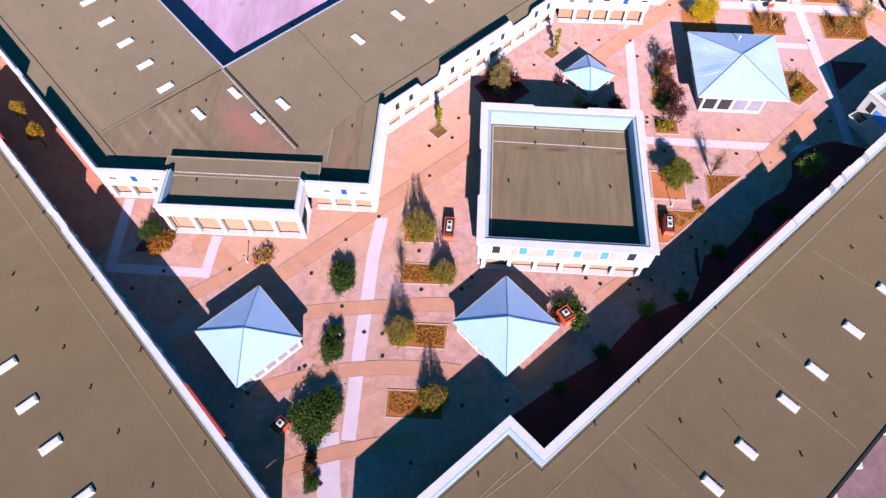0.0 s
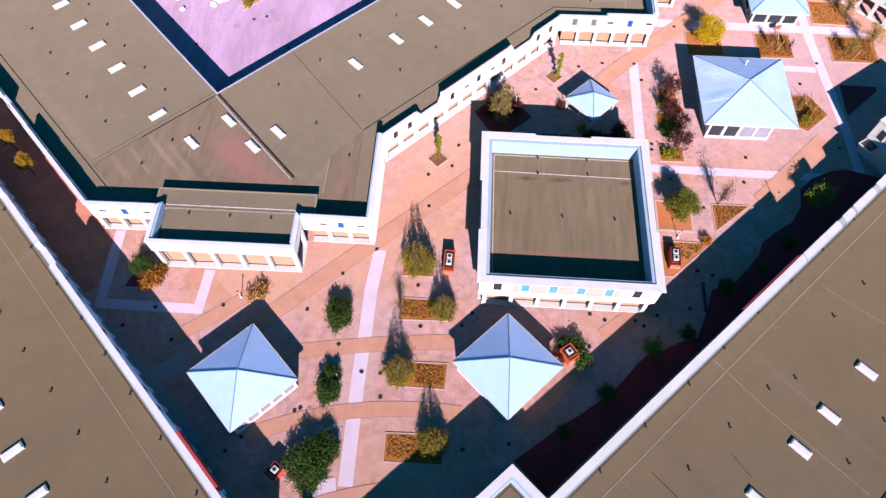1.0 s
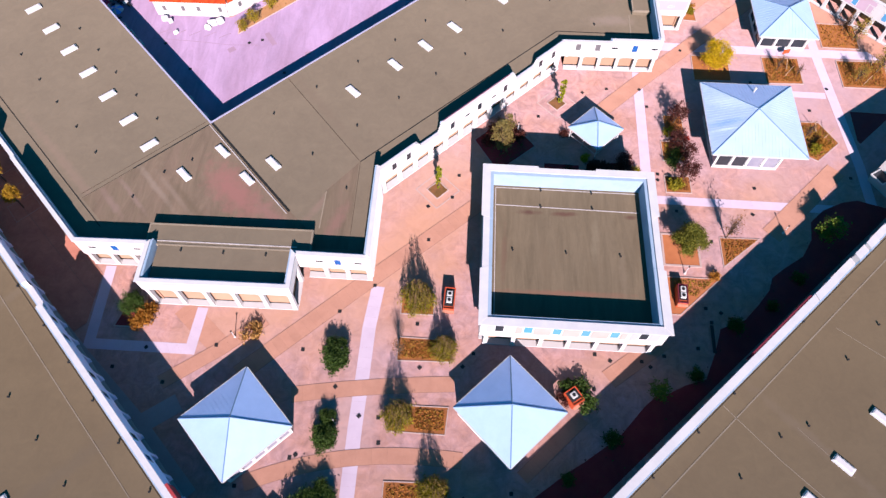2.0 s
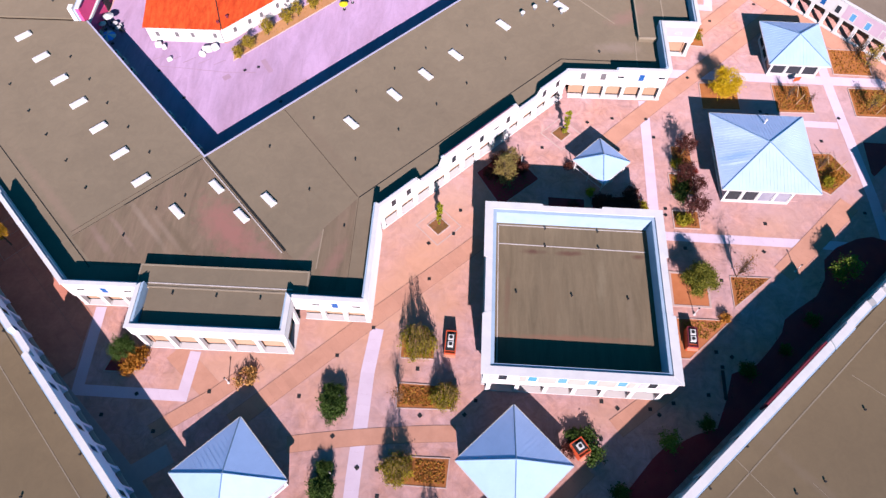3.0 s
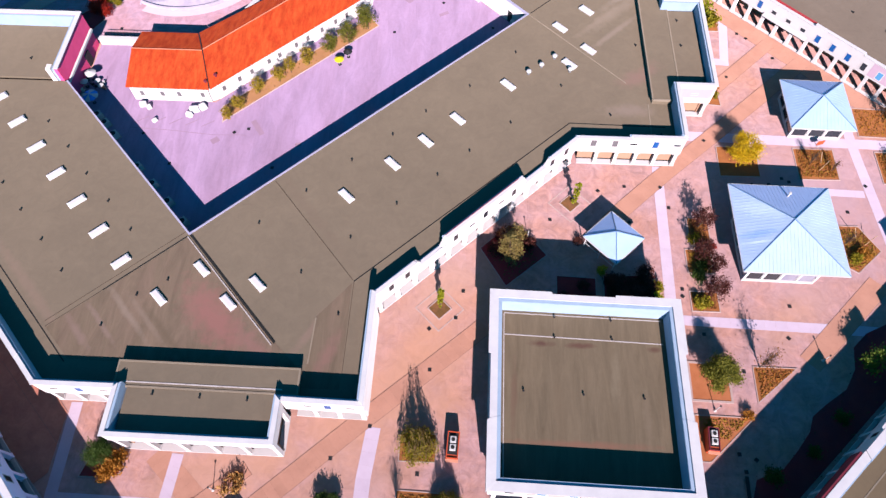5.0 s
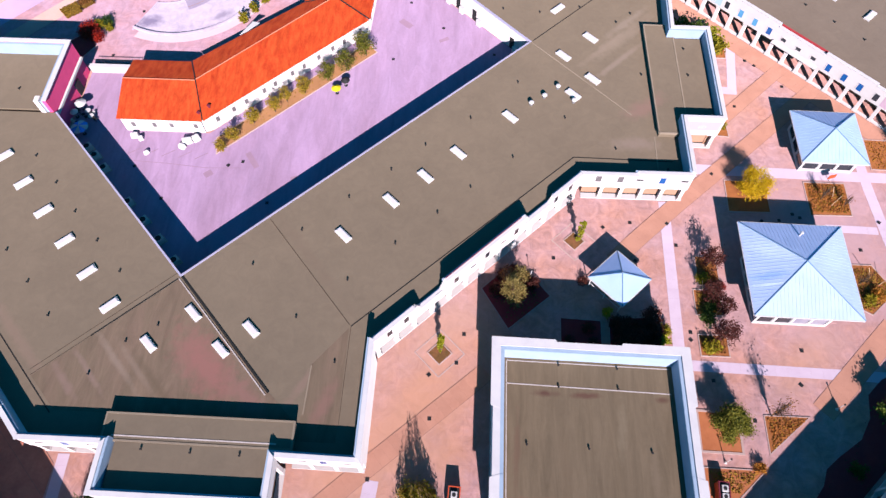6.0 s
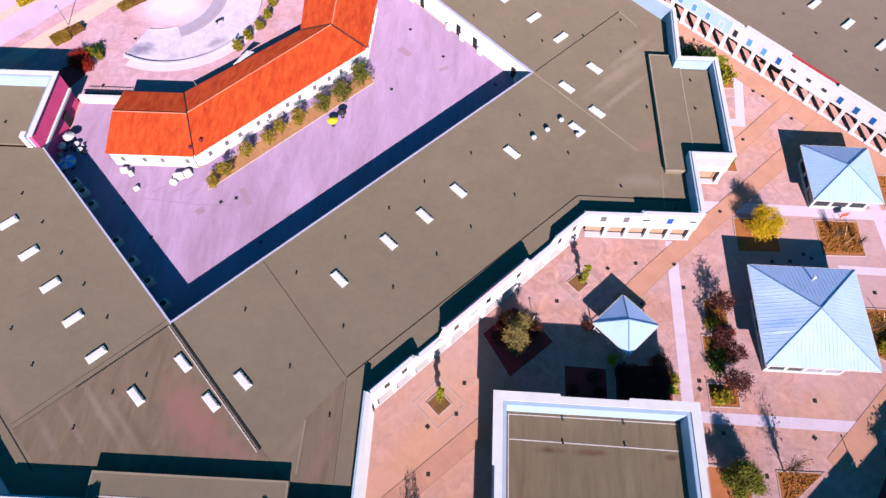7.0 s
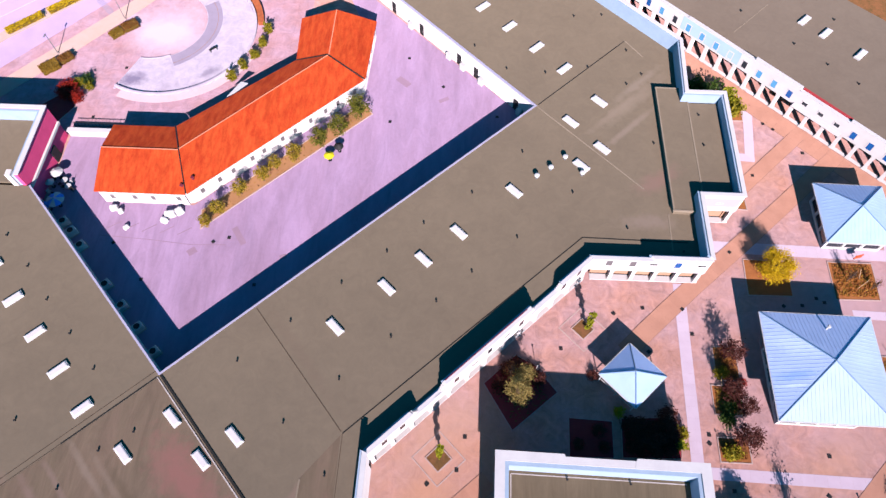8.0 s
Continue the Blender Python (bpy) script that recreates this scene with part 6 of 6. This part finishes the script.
# ---------- kiosks, lamps and small fittings ----------
def kiosk(x, y, w, d, fans, turn, rim=None):
    k = thing("kiosk", (x, y, 0), "red kiosk with a dark roof and %s white fan unit%s" % (("one", "") if fans == 1 else ("two", "s")), "kiosk", group="red plaza kiosks", turn=turn)
    m = chain(k)
    part("body", soft_box(-w / 2, -d / 2, 0.12, w / 2, d / 2, 1.5, 0.04, m), KIOSK_RED, k)
    part("plinth", box(bmesh.new(), -w / 2 + 0.1, -d / 2 + 0.1, 0.0, w / 2 - 0.1, d / 2 - 0.1, 0.118, m), METAL_DARK, k)
    part("roof_deck", box(bmesh.new(), -w / 2 + 0.12, -d / 2 + 0.5, 1.504, w / 2 - 0.12, d / 2 - 0.12, 1.55, m), METAL_DARK, k, "dark roof deck")
    bm = bmesh.new()
    for x0, y0, x1, y1 in ((-w / 2, -d / 2, -w / 2 + 0.12, d / 2), (w / 2 - 0.12, -d / 2, w / 2, d / 2), (-w / 2 + 0.12, d / 2 - 0.12, w / 2 - 0.12, d / 2), (-w / 2 + 0.12, -d / 2, w / 2 - 0.12, -d / 2 + 0.12)):
        box(bm, x0, y0, 1.504, x1, y1, 1.66, m)
    part("rim", bm, rim or KIOSK_RED, k, "dark red rim" if rim else "orange-red rim")
    part("awning", box(bmesh.new(), -w / 2 - 0.05, -d / 2 - 0.35, 1.1, w / 2 + 0.05, -d / 2 - 0.004, 1.2, m), SHELF, k, "pale peach shelf")
    for i in range(fans):
        cy = 0.15 + (i - (fans - 1) / 2) * 0.95
        f = part("fan_unit", soft_box(-0.38, cy - 0.4, 1.555, 0.38, cy + 0.4, 1.9, 0.04, m), METAL_WHITE, k, "white fan unit")
        bm = bmesh.new()
        cone(bm, 0, cy, 1.9, 1.93, 0.24, 0.24, 16, m)
        part("grille", bm, METAL_DARK, f, "round dark fan grille")


kiosk(-0.95, 49.6, 1.5, 3.3, 2, -3)
kiosk(31.35, 51.8, 1.35, 2.9, 2, -4, RED)
kiosk(15.6, 36.6, 1.8, 2.1, 1, 35)
kiosk(-21.0, 19.8, 1.5, 1.9, 1, -35, RED)


def lamp_meshes():
    pole, head, foot = bmesh.new(), bmesh.new(), bmesh.new()
    cone(pole, 0, 0, 0.3, 1.9, 0.06, 0.045, 8)
    cone(head, 0, 0, 1.9, 2.1, 0.06, 0.12, 10)
    cone(head, 0, 0, 2.101, 2.16, 0.14, 0.04, 10)
    cone(foot, 0, 0, 0, 0.3, 0.2, 0.12, 10)
    return finish(pole, "pole", METAL_WHITE), finish(head, "lantern", METAL_DARK), finish(foot, "base", METAL_WHITE)


LAMP = lamp_meshes()
for x, y in ((-14.9, 32.2), (-14.8, 41.6), (-15.0, 22.3), (32.6, 55.8), (48.0, 63.2), (-29.9, 43.2), (8.9, 80.6)):
    lp = thing("lamp_post", (x, y, 0), "slim white lamp post with a dark lantern", "lamp post", group="plaza lamp posts")
    for nm, me in zip(("pole", "lantern", "base"), LAMP):
        o = new(nm, me)
        o.parent = lp

bm = soft_box(-0.24, -0.24, -0.02, 0.24, 0.24, 0.035, 0.012)
COVER = finish(bm, "drain_cover", METAL_DARK)
covers = [(-11.9, 33.2), (-9.1, 29.9), (-9.4, 33.1), (-15.4, 36.9), (-20.4, 41.8), (-32.2, 41.9), (-4.5, 40.0), (-5.2, 46.2), (-38.2, 36.5), (-41.6, 41.2), (-45.4, 38.3), (-20.0, 27.6), (-19.3, 28.0), (-16.1, 47.6), (-11.6, 53.0 - 1.2),
          (1.2, 40.4), (2.6, 42.3), (18.5, 38.1), (20.9, 42.1), (18.9, 42.9), (25.1, 42.2), (1.8, 23.7), (7.6, 24.6), (-4.3, 16.2), (-15.2, 13.2), (-26.2, 24.0), (-27.9, 22.2), (-4.8, 65.4), (-1.2, 67.2), (-0.3, 71.3), (24.1, 83.8),
          (-4.4, 59.6), (45.2, 71.0), (44.1, 66.2), (37.2, 61.2), (32.7, 66.3)]
covers += [(61.0, 91.9), (35.3, 48.3), (34.8, 50.4), (36.8, 49.8), (32.9, 44.4), (28.2, 43.1), (26.2, 41.5), (60.5, 73.6), (57.1, 87.0), (19.8, 89.2), (23.9, 90.2), (12.3, 83.7), (29.4, 90.3), (30.3, 86.6), (30.6, 73.0), (30.5, 71.9),
           (46.2, 91.6), (48.4, 92.8), (43.6, 91.4), (49.4, 92.2), (43.2, 113.6), (48.1, 122.9), (46.7, 124.0), (51.9, 118.3), (37.4, 99.7), (3.4, 123.5), (-14.1, 121.7), (-5.7, 129.6), (-11.9, 135.9), (-47.2, 91.4), (-52.9, 97.2), (-30.9, 91.3),
           (-36.0, 98.8), (-38.2, 98.0), (-63.0, 120.5), (-60.5, 131.5)]
for i, (x, y) in enumerate(covers):
    ob = new("drain_cover", COVER)
    ob.matrix_basis = pose(x, y, 0.06, 0, 0, 45 if i % 3 == 0 else 0)
    tagged(ob, "square dark iron cover set in the paving", "drain cover", group="paving covers")

# marks on the courtyard asphalt: patches, a crack line and parking bars
for x, y, w, d, a in ((-41.0, 96.3, 1.3, 1.1, 40), (-34.6, 99.2, 0.9, 3.4, 35), (-27.5, 96.0, 1.0, 0.8, 20), (-12.5, 130.5, 2.6, 1.2, -40), (-5.5, 126.8, 1.8, 0.7, 30)):
    m = pose(x, y, 0, 0, 0, a)
    structure("asphalt_patch", box(bmesh.new(), -w / 2, -d / 2, -0.05, w / 2, d / 2, 0.015, m), PATCH, "darker mended patch in the asphalt", "asphalt")
for k in range(5):
    a = (-54.6 + k * 2.7, 99.6 - k * 0.15)
    structure("parking_bar", prism(bmesh.new(), band_poly([a, (a[0] + 1.9, a[1] + 1.3)], 0.14), -0.05, 0.016), PATCH, "worn parking line by the tiled house", "road marking")
structure("asphalt_crack", prism(bmesh.new(), band_poly([(-55.5, 98.4), (-48, 98.0), (-41.5, 97.4), (-36.2, 97.6)], 0.1), -0.05, 0.017), PATCH, "tarred crack across the courtyard", "asphalt")

# condensers along the shaded courtyard wall
for x, y in ((-61.0, 100.1), (-59.3, 98.5), (-57.2, 96.2), (-51.7, 90.1), (-48.5, 87.0), (-45.4, 83.9), (-42.3, 80.5)):
    ac = thing("condenser_unit", (x, y, 0), "pale grey air-conditioning condenser beside the courtyard wall", "air conditioner", group="courtyard condensers", turn=44)
    m = chain(ac)
    part("casing", soft_box(-0.7, -0.55, 0.05, 0.7, 0.55, 1.05, 0.04, m), METAL_WHITE, ac)
    part("pad", box(bmesh.new(), -0.85, -0.7, 0.0, 0.85, 0.7, 0.049, m), KERB, ac)
    bm = bmesh.new()
    cone(bm, 0, 0, 1.05, 1.09, 0.44, 0.44, 14, m)
    part("fan_grille", bm, METAL_DARK, ac)


def umbrella(x, y, mat, label, r=1.1, h=2.2, second=None):
    u = thing("patio_umbrella", (x, y, 0), label, "umbrella")
    bm = bmesh.new()
    cone(bm, x, y, 0.08, h, 0.03, 0.03, 8)
    part("pole", bm, METAL_WHITE, u)
    bm = bmesh.new()
    cone(bm, x, y, h - 0.35, h + 0.12, r, 0.03, 8)
    canopy = part("canopy", bm, mat, u)
    for k in range(0, 8 if second else 0, 2):
        a0, a1 = math.pi * (k - 0.5) / 4, math.pi * (k + 0.5) / 4
        bm = bmesh.new()
        rim = [(x + r * 1.01 * math.cos(a), y + r * 1.01 * math.sin(a)) for a in (a0, (a0 + a1) / 2, a1)]
        lo = [bm.verts.new((*q, h - 0.335)) for q in rim]
        top = bm.verts.new((x, y, h + 0.14))
        for i in range(2):
            bm.faces.new((lo[i], lo[i + 1], top))
        geo = bmesh.ops.extrude_face_region(bm, geom=bm.faces[:])
        bmesh.ops.translate(bm, vec=(0, 0, 0.01), verts=[v for v in geo["geom"] if isinstance(v, bmesh.types.BMVert)])
        part("canopy_panel", bm, second, canopy, "white canopy panel")
    bm = bmesh.new()
    cone(bm, x, y, 0, 0.08, 0.3, 0.28, 12)
    part("base", bm, METAL_DARK, u)


umbrella(-22.9, 113.6, YELLOW, "open yellow patio umbrella beside the courtyard bed", 0.85, 1.6)
umbrella(-21.6, 115.4, METAL_DARK, "open dark patio umbrella beside the courtyard bed", 0.8, 1.6)
umbrella(-62.7, 103.2, BLUE_FABRIC, "open blue and white patio umbrella in the shaded courtyard corner", 1.35, 2.1, CLOTH)
umbrella(-64.0, 102.5, BLUE_FABRIC, "open blue patio umbrella in the shaded courtyard corner", 0.7, 1.8)
for x, y in ((-62.3, 106.4), (-63.2, 107.5), (-65.2, 109.0)):
    tb = thing("patio_table", (x, y, 0), "round white patio table beside the magenta wall", "table", group="white patio tables")
    bm = bmesh.new()
    cone(bm, x, y, 0.7, 0.75, 0.5, 0.5, 14)
    part("tabletop", bm, METAL_WHITE, tb)
    bm = bmesh.new()
    cone(bm, x, y, 0.04, 0.7, 0.05, 0.05, 8)
    part("pedestal", bm, METAL_GREY, tb)
    bm = bmesh.new()
    cone(bm, x, y, 0, 0.04, 0.28, 0.26, 12)
    part("base", bm, METAL_GREY, tb)
umbrella(-64.3, 108.3, METAL_WHITE, "open white patio umbrella beside the magenta wall", 1.0, 1.9)
umbrella(-64.9, 106.6, METAL_WHITE, "open white patio umbrella beside the magenta wall", 0.7, 1.7)
def patio_chair(x, y, mat, what, turn):
    c = thing("patio_chair", (x, y, 0), what + " patio chair beside the magenta wall", "chair", group="patio chairs", turn=turn)
    m = chain(c)
    part("seat", soft_box(-0.25, -0.25, 0.42, 0.25, 0.25, 0.47, 0.02, m), mat, c)
    part("backrest", soft_box(-0.25, 0.23, 0.472, 0.25, 0.28, 0.92, 0.02, m), mat, c)
    for u in (-0.2, 0.2):
        for v in (-0.2, 0.2):
            part("leg", box(bmesh.new(), u - 0.02, v - 0.02, 0, u + 0.02, v + 0.02, 0.42, m), mat, c)


for i, (x, y) in enumerate(((-65.0, 107.6), (-65.0, 105.4), (-63.9, 106.9), (-63.2, 106.4), (-62.3, 107.5), (-64.3, 104.8), (-61.6, 106.0), (-63.4, 104.9))):
    patio_chair(x, y, METAL_WHITE if i % 3 == 1 else METAL_DARK, "white" if i % 3 == 1 else "dark", 70 * i)


def draped(x, y, w, d, h, turn):
    """A table under a white cloth that falls in folds."""
    t = thing("covered_table", (x, y, 0), "patio table under a white cloth by the tiled house", "table", group="covered patio tables", turn=turn)
    m = chain(t)
    bm = bmesh.new()
    n = 28
    rings = []
    for z, grow in ((h, 0.35), (h, 0.94), (h - 0.06, 1.0), (h * 0.5, 1.06), (0.06, 1.14)):
        row = []
        for k in range(n):
            a = 2 * math.pi * k / n
            fold = 1 + (0.05 * math.sin(7 * a + x) * (h - z) / h)
            c, q = math.cos(a), math.sin(a)
            e = (abs(c) ** 4 + abs(q) ** 4) ** -0.25
            row.append(bm.verts.new((w / 2 * c * e * grow * fold, d / 2 * q * e * grow * fold, z + 0.02 * math.sin(3 * a))))
        rings.append(row)
    for p, q in zip(rings, rings[1:]):
        for k in range(n):
            bm.faces.new((p[k], p[(k + 1) % n], q[(k + 1) % n], q[k]))
    bm.faces.new(rings[0])
    bm.transform(m)
    part("cloth", bm, CLOTH, t, "white cloth hanging in folds", smooth=True)
    for sx in (-1, 1):
        for sy in (-1, 1):
            part("leg", box(bmesh.new(), sx * w * 0.36 - 0.03, sy * d * 0.36 - 0.03, 0, sx * w * 0.36 + 0.03, sy * d * 0.36 + 0.03, h - 0.08, m), METAL_GREY, t)


for x, y, w, d, h, turn in ((-45.6, 102.3, 1.5, 1.0, 0.8, 12), (-44.3, 102.9, 1.1, 1.1, 0.75, 40), (-46.2, 101.2, 1.0, 0.8, 0.7, -20), (-54.3, 103.0, 1.1, 0.8, 0.8, 10), (-53.2, 102.5, 0.7, 0.7, 0.7, 30), (-51.6, 99.8, 0.8, 0.6, 0.5, 50)):
    draped(x, y, w, d, h, turn)
sg = thing("notice_sign", (55.3, 99.2, 0), "red and white notice sign in a brown bed", "sign", turn=15)
part("board", soft_box(-0.6, -0.05, 0.7, 0.6, 0.05, 1.6, 0.02, chain(sg)), KIOSK_RED, sg, "red board")
part("post", box(bmesh.new(), -0.05, -0.04, 0, 0.05, 0.04, 0.698, chain(sg)), METAL_WHITE, sg)
bn = thing("bench", (35.0, 45.7, 0), "long dark bench in the shaded planting strip", "bench", turn=88)
m = chain(bn)
part("seat", soft_box(-2.0, -0.22, 0.42, 2.0, 0.22, 0.5, 0.02, m), METAL_DARK, bn)
for x in (-1.6, 1.6):
    part("leg", box(bmesh.new(), x - 0.05, -0.2, 0, x + 0.05, 0.2, 0.418, m), METAL_GREY, bn)

# ---------- round terrace, road and its verge ----------
tc = (-54.5, 140.4)
ter = thing("round_terrace", (*tc, 0), "round white concrete terrace with a grey ring", "terrace", kind="structure")


rc = (-57.5, 142.3)                        # centre of the inner curves


def swept(outer, inner, z0, z1, n=48):
    """A curved slab between two arcs, each (centre, radius, from, to in degrees)."""
    bm = bmesh.new()
    ring = []
    for i in range(n + 1):
        row = []
        for (c, r, a0, a1), z in ((inner, z0), (outer, z0), (outer, z1), (inner, z1)):
            a = radians(a0 + (a1 - a0) * i / n)
            row.append(bm.verts.new((c[0] + r * math.cos(a), c[1] + r * math.sin(a), z)))
        ring.append(row)
    for a, b in zip(ring, ring[1:]):
        for k in range(4):
            bm.faces.new((a[k], a[(k + 1) % 4], b[(k + 1) % 4], b[k]))
    bm.faces.new(ring[0])
    bm.faces.new(ring[-1][::-1])
    return bm


part("paving", swept((tc, 14.5, -117, 92), (rc, 8.6, -97, 62), -0.05, 0.12), STAGE, ter, "white concrete paving")
part("ring", swept((rc, 11.3, -63, 34), (rc, 8.7, -63, 34), 0.05, 0.126), STAGE_GREY, ter, "grey lilac ring")
part("ring_joint", swept((rc, 10.55, -63, 34), (rc, 10.47, -63, 34), 0.05, 0.131), JOINT, ter, "thin dark joint in the ring")
part("edge_wall", swept((tc, 14.9, -117, 92), (tc, 14.55, -117, 92), -0.05, 0.5), STAGE, ter, "low curved edge wall")
part("inner_edge", swept((rc, 8.6, -97, -63), (rc, 8.42, -97, -63), -0.05, 0.22), STAGE, ter, "low curved inner kerb")
part("side_edge", prism(bmesh.new(), band_poly([(-61.25, 126.75), (-58.5, 133.9)], 0.3), -0.05, 0.24), STAGE, ter, "low straight end kerb")
part("apron", swept((tc, 16.4, -112, -20), (tc, 14.92, -112, -20), -0.05, 0.03), PALE_FLOOR, ter, "pale brick apron round the terrace")
bn2 = thing("bench", (-46.3, 136.1, 0.12), "short dark bench on the round terrace", "bench", turn=40)
part("seat", soft_box(-0.7, -0.22, 0.5, 0.7, 0.22, 0.58, 0.02, chain(bn2) @ Matrix.Translation((0, 0, 0))), METAL_DARK, bn2)
for x in (-0.6, 0.6):
    part("leg", box(bmesh.new(), x - 0.05, -0.2, 0.0, x + 0.05, 0.2, 0.498, chain(bn2)), METAL_GREY, bn2)
bl = [(-130, 72.5), (-68, 148), (-46, 175), (-90, 215), (-180, 150)]
structure("road", prism(bmesh.new(), bl, -0.1, 0.012), ROADWAY, "pale lilac road outside the shops", "road")
vg = [(-120, 80.5), (-79.5, 129.6), (-64.4, 147.5), (-50, 165), (-48.5, 163.6), (-61.5, 146.2), (-72, 133.2), (-79.5, 124.4), (-114, 82)]
structure("verge", prism(bmesh.new(), vg, -0.1, 0.07), SAND, "dry sandy verge along the road", "verge")
md = band_poly([(-110, 105), (-84.6, 138.0), (-73.5, 148.9), (-60, 164)], 2.2)
structure("median", prism(bmesh.new(), md, -0.1, 0.14), KERB, "kerbed median in the road", "median")
rh = thing("curved_hedge", (-40.3, 147.0, 0), "curved rust-brown hedge beside the round terrace", "hedge")
part("leaves", swept((tc, 16.2, 9, 46), (tc, 15.1, 9, 46), -0.05, 0.75, 24), RUST_HEDGE, rh)
for a, b, wide, mat, what in (((-84.0, 138.6), (-79.0, 143.4), 0.55, LEAF_YELLOW, "clipped yellow hedge in the road median"), ((-78.2, 144.0), (-73.2, 148.8), 0.55, LEAF_YELLOW, "clipped yellow hedge in the road median"),
                              ((-74.6, 129.65), (-72.3, 131.8), 1.05, LEAF_SEDGE, "clipped olive-brown hedge block on the verge"), ((-72.2, 132.0), (-70.5, 133.8), 0.75, LEAF_BROWN, "clipped brown hedge block on the verge"),
                              ((-65.1, 138.3), (-63.5, 140.1), 0.75, LEAF_SEDGE, "clipped olive-brown hedge block on the verge"), ((-63.4, 140.2), (-61.3, 142.1), 0.85, LEAF_BROWN, "clipped brown hedge block on the verge")):
    mid = lerp(a, b, 0.5)
    h = thing("hedge", (*mid, 0), what, "hedge", group="roadside hedges")
    rng = np.random.default_rng(int(abs(a[0] * 7)))
    m, long_ = frame_of(a, b)
    part("heart", soft_box(0.1, -wide, 0.0, long_ - 0.1, wide, 0.9, 0.2, m), HEDGE, h, "dense twiggy heart of the hedge")
    pts = []
    for k in range(int(700 * long_ * wide)):
        u, v, w = rng.uniform(0, long_), rng.uniform(-wide - 0.05, wide + 0.05), rng.uniform(0.88, 1.0)
        if k % 3 == 0:
            v, w = math.copysign(wide + rng.uniform(-0.05, 0.08), v), rng.uniform(0.1, 0.95)
        p = m @ Vector((u, v, w + 0.05 * math.sin(2.1 * u)))
        pts.append((p[0] - mid[0], p[1] - mid[1], p[2]))
    o = new("leaves", leaf_mesh("leaves", np.array(pts), 0.1, mat, rng))
    o.parent = h
for off in (2.6, 6.2):
    ln = offset_line([(-113.3, 104), (-86.5, 139.6), (-74.5, 151), (-62, 165)], off)
    structure("road_line", prism(bmesh.new(), band_poly(ln, 0.14), -0.05, 0.018), CAP, "white painted lane line", "road marking")
for x, y in ((52.6, 22.4), (48.4, 18.2), (44.6, 14.6)):
    part("downspout", soft_box(x - 0.1, y - 0.9, 3.4, x + 0.9, y - 0.1, 4.2, 0.05), METAL_WHITE, right, "white downspout head")
for x, y, h in ((-73.4, 134.3, 4.4), (-64.0, 143.2, 5.0)):
    sl_ = thing("street_lamp", (x, y, 0), "slim pale steel street lamp on the sandy verge", "street lamp", group="verge street lamps")
    bm = bmesh.new()
    cone(bm, x, y, 0.2, h, 0.08, 0.05, 8)
    part("pole", bm, METAL_GREY, sl_)
    part("base", soft_box(x - 0.2, y - 0.2, 0.05, x + 0.2, y + 0.2, 0.2, 0.03), KERB, sl_)
    part("lamp_head", soft_box(x - 0.12, y - 0.7, h, x + 0.12, y + 0.1, h + 0.12, 0.03), METAL_GREY, sl_)
# strip of car park and planting behind the buildings
structure("verge_planting", prism(bmesh.new(), [(60, 160), (128, 96), (150, 110), (80, 182)], -0.1, 0.05), BROWN_VERGE, "brown planted strip behind the far building", "verge")
for k in range(14):
    st = [(-70.55 + k * 0.315, 147.55 - k * 0.323), (-69.75 + k * 0.315, 148.35 - k * 0.323)]
    structure("crossing_bar", prism(bmesh.new(), band_poly(st, 0.22), -0.05, 0.02), STAGE_GREY, "grey bar of a road crossing", "road marking")


# ---------- paving bands, slab by slab ----------
def lay_band(name, pts, w, mat, label, top, step):
    """A bedding course along pts with one slab after another on it, a narrow joint between them."""
    bed_ = structure(name, prism(bmesh.new(), band_poly(pts, w), -0.1, top - 0.006), JOINT if mat is BAND_TAN else KERB, label, "paving")
    lo, hi = offset_line(pts, -w / 2 + 0.01), offset_line(pts, w / 2 - 0.01)
    for i in range(len(pts) - 1):
        length = (Vector(pts[i + 1]) - Vector(pts[i])).length
        n = max(1, round(length / step))
        gap = 0.012 / length
        for k in range(n):
            f0, f1 = k / n + (gap if k else 0), (k + 1) / n
            q = [lerp(lo[i], lo[i + 1], f0), lerp(lo[i], lo[i + 1], f1), lerp(hi[i], hi[i + 1], f1), lerp(hi[i], hi[i + 1], f0)]
            part("paving_slab", prism(bmesh.new(), q, -0.05, top), mat, bed_)


for band in BANDS:
    lay_band(*band)
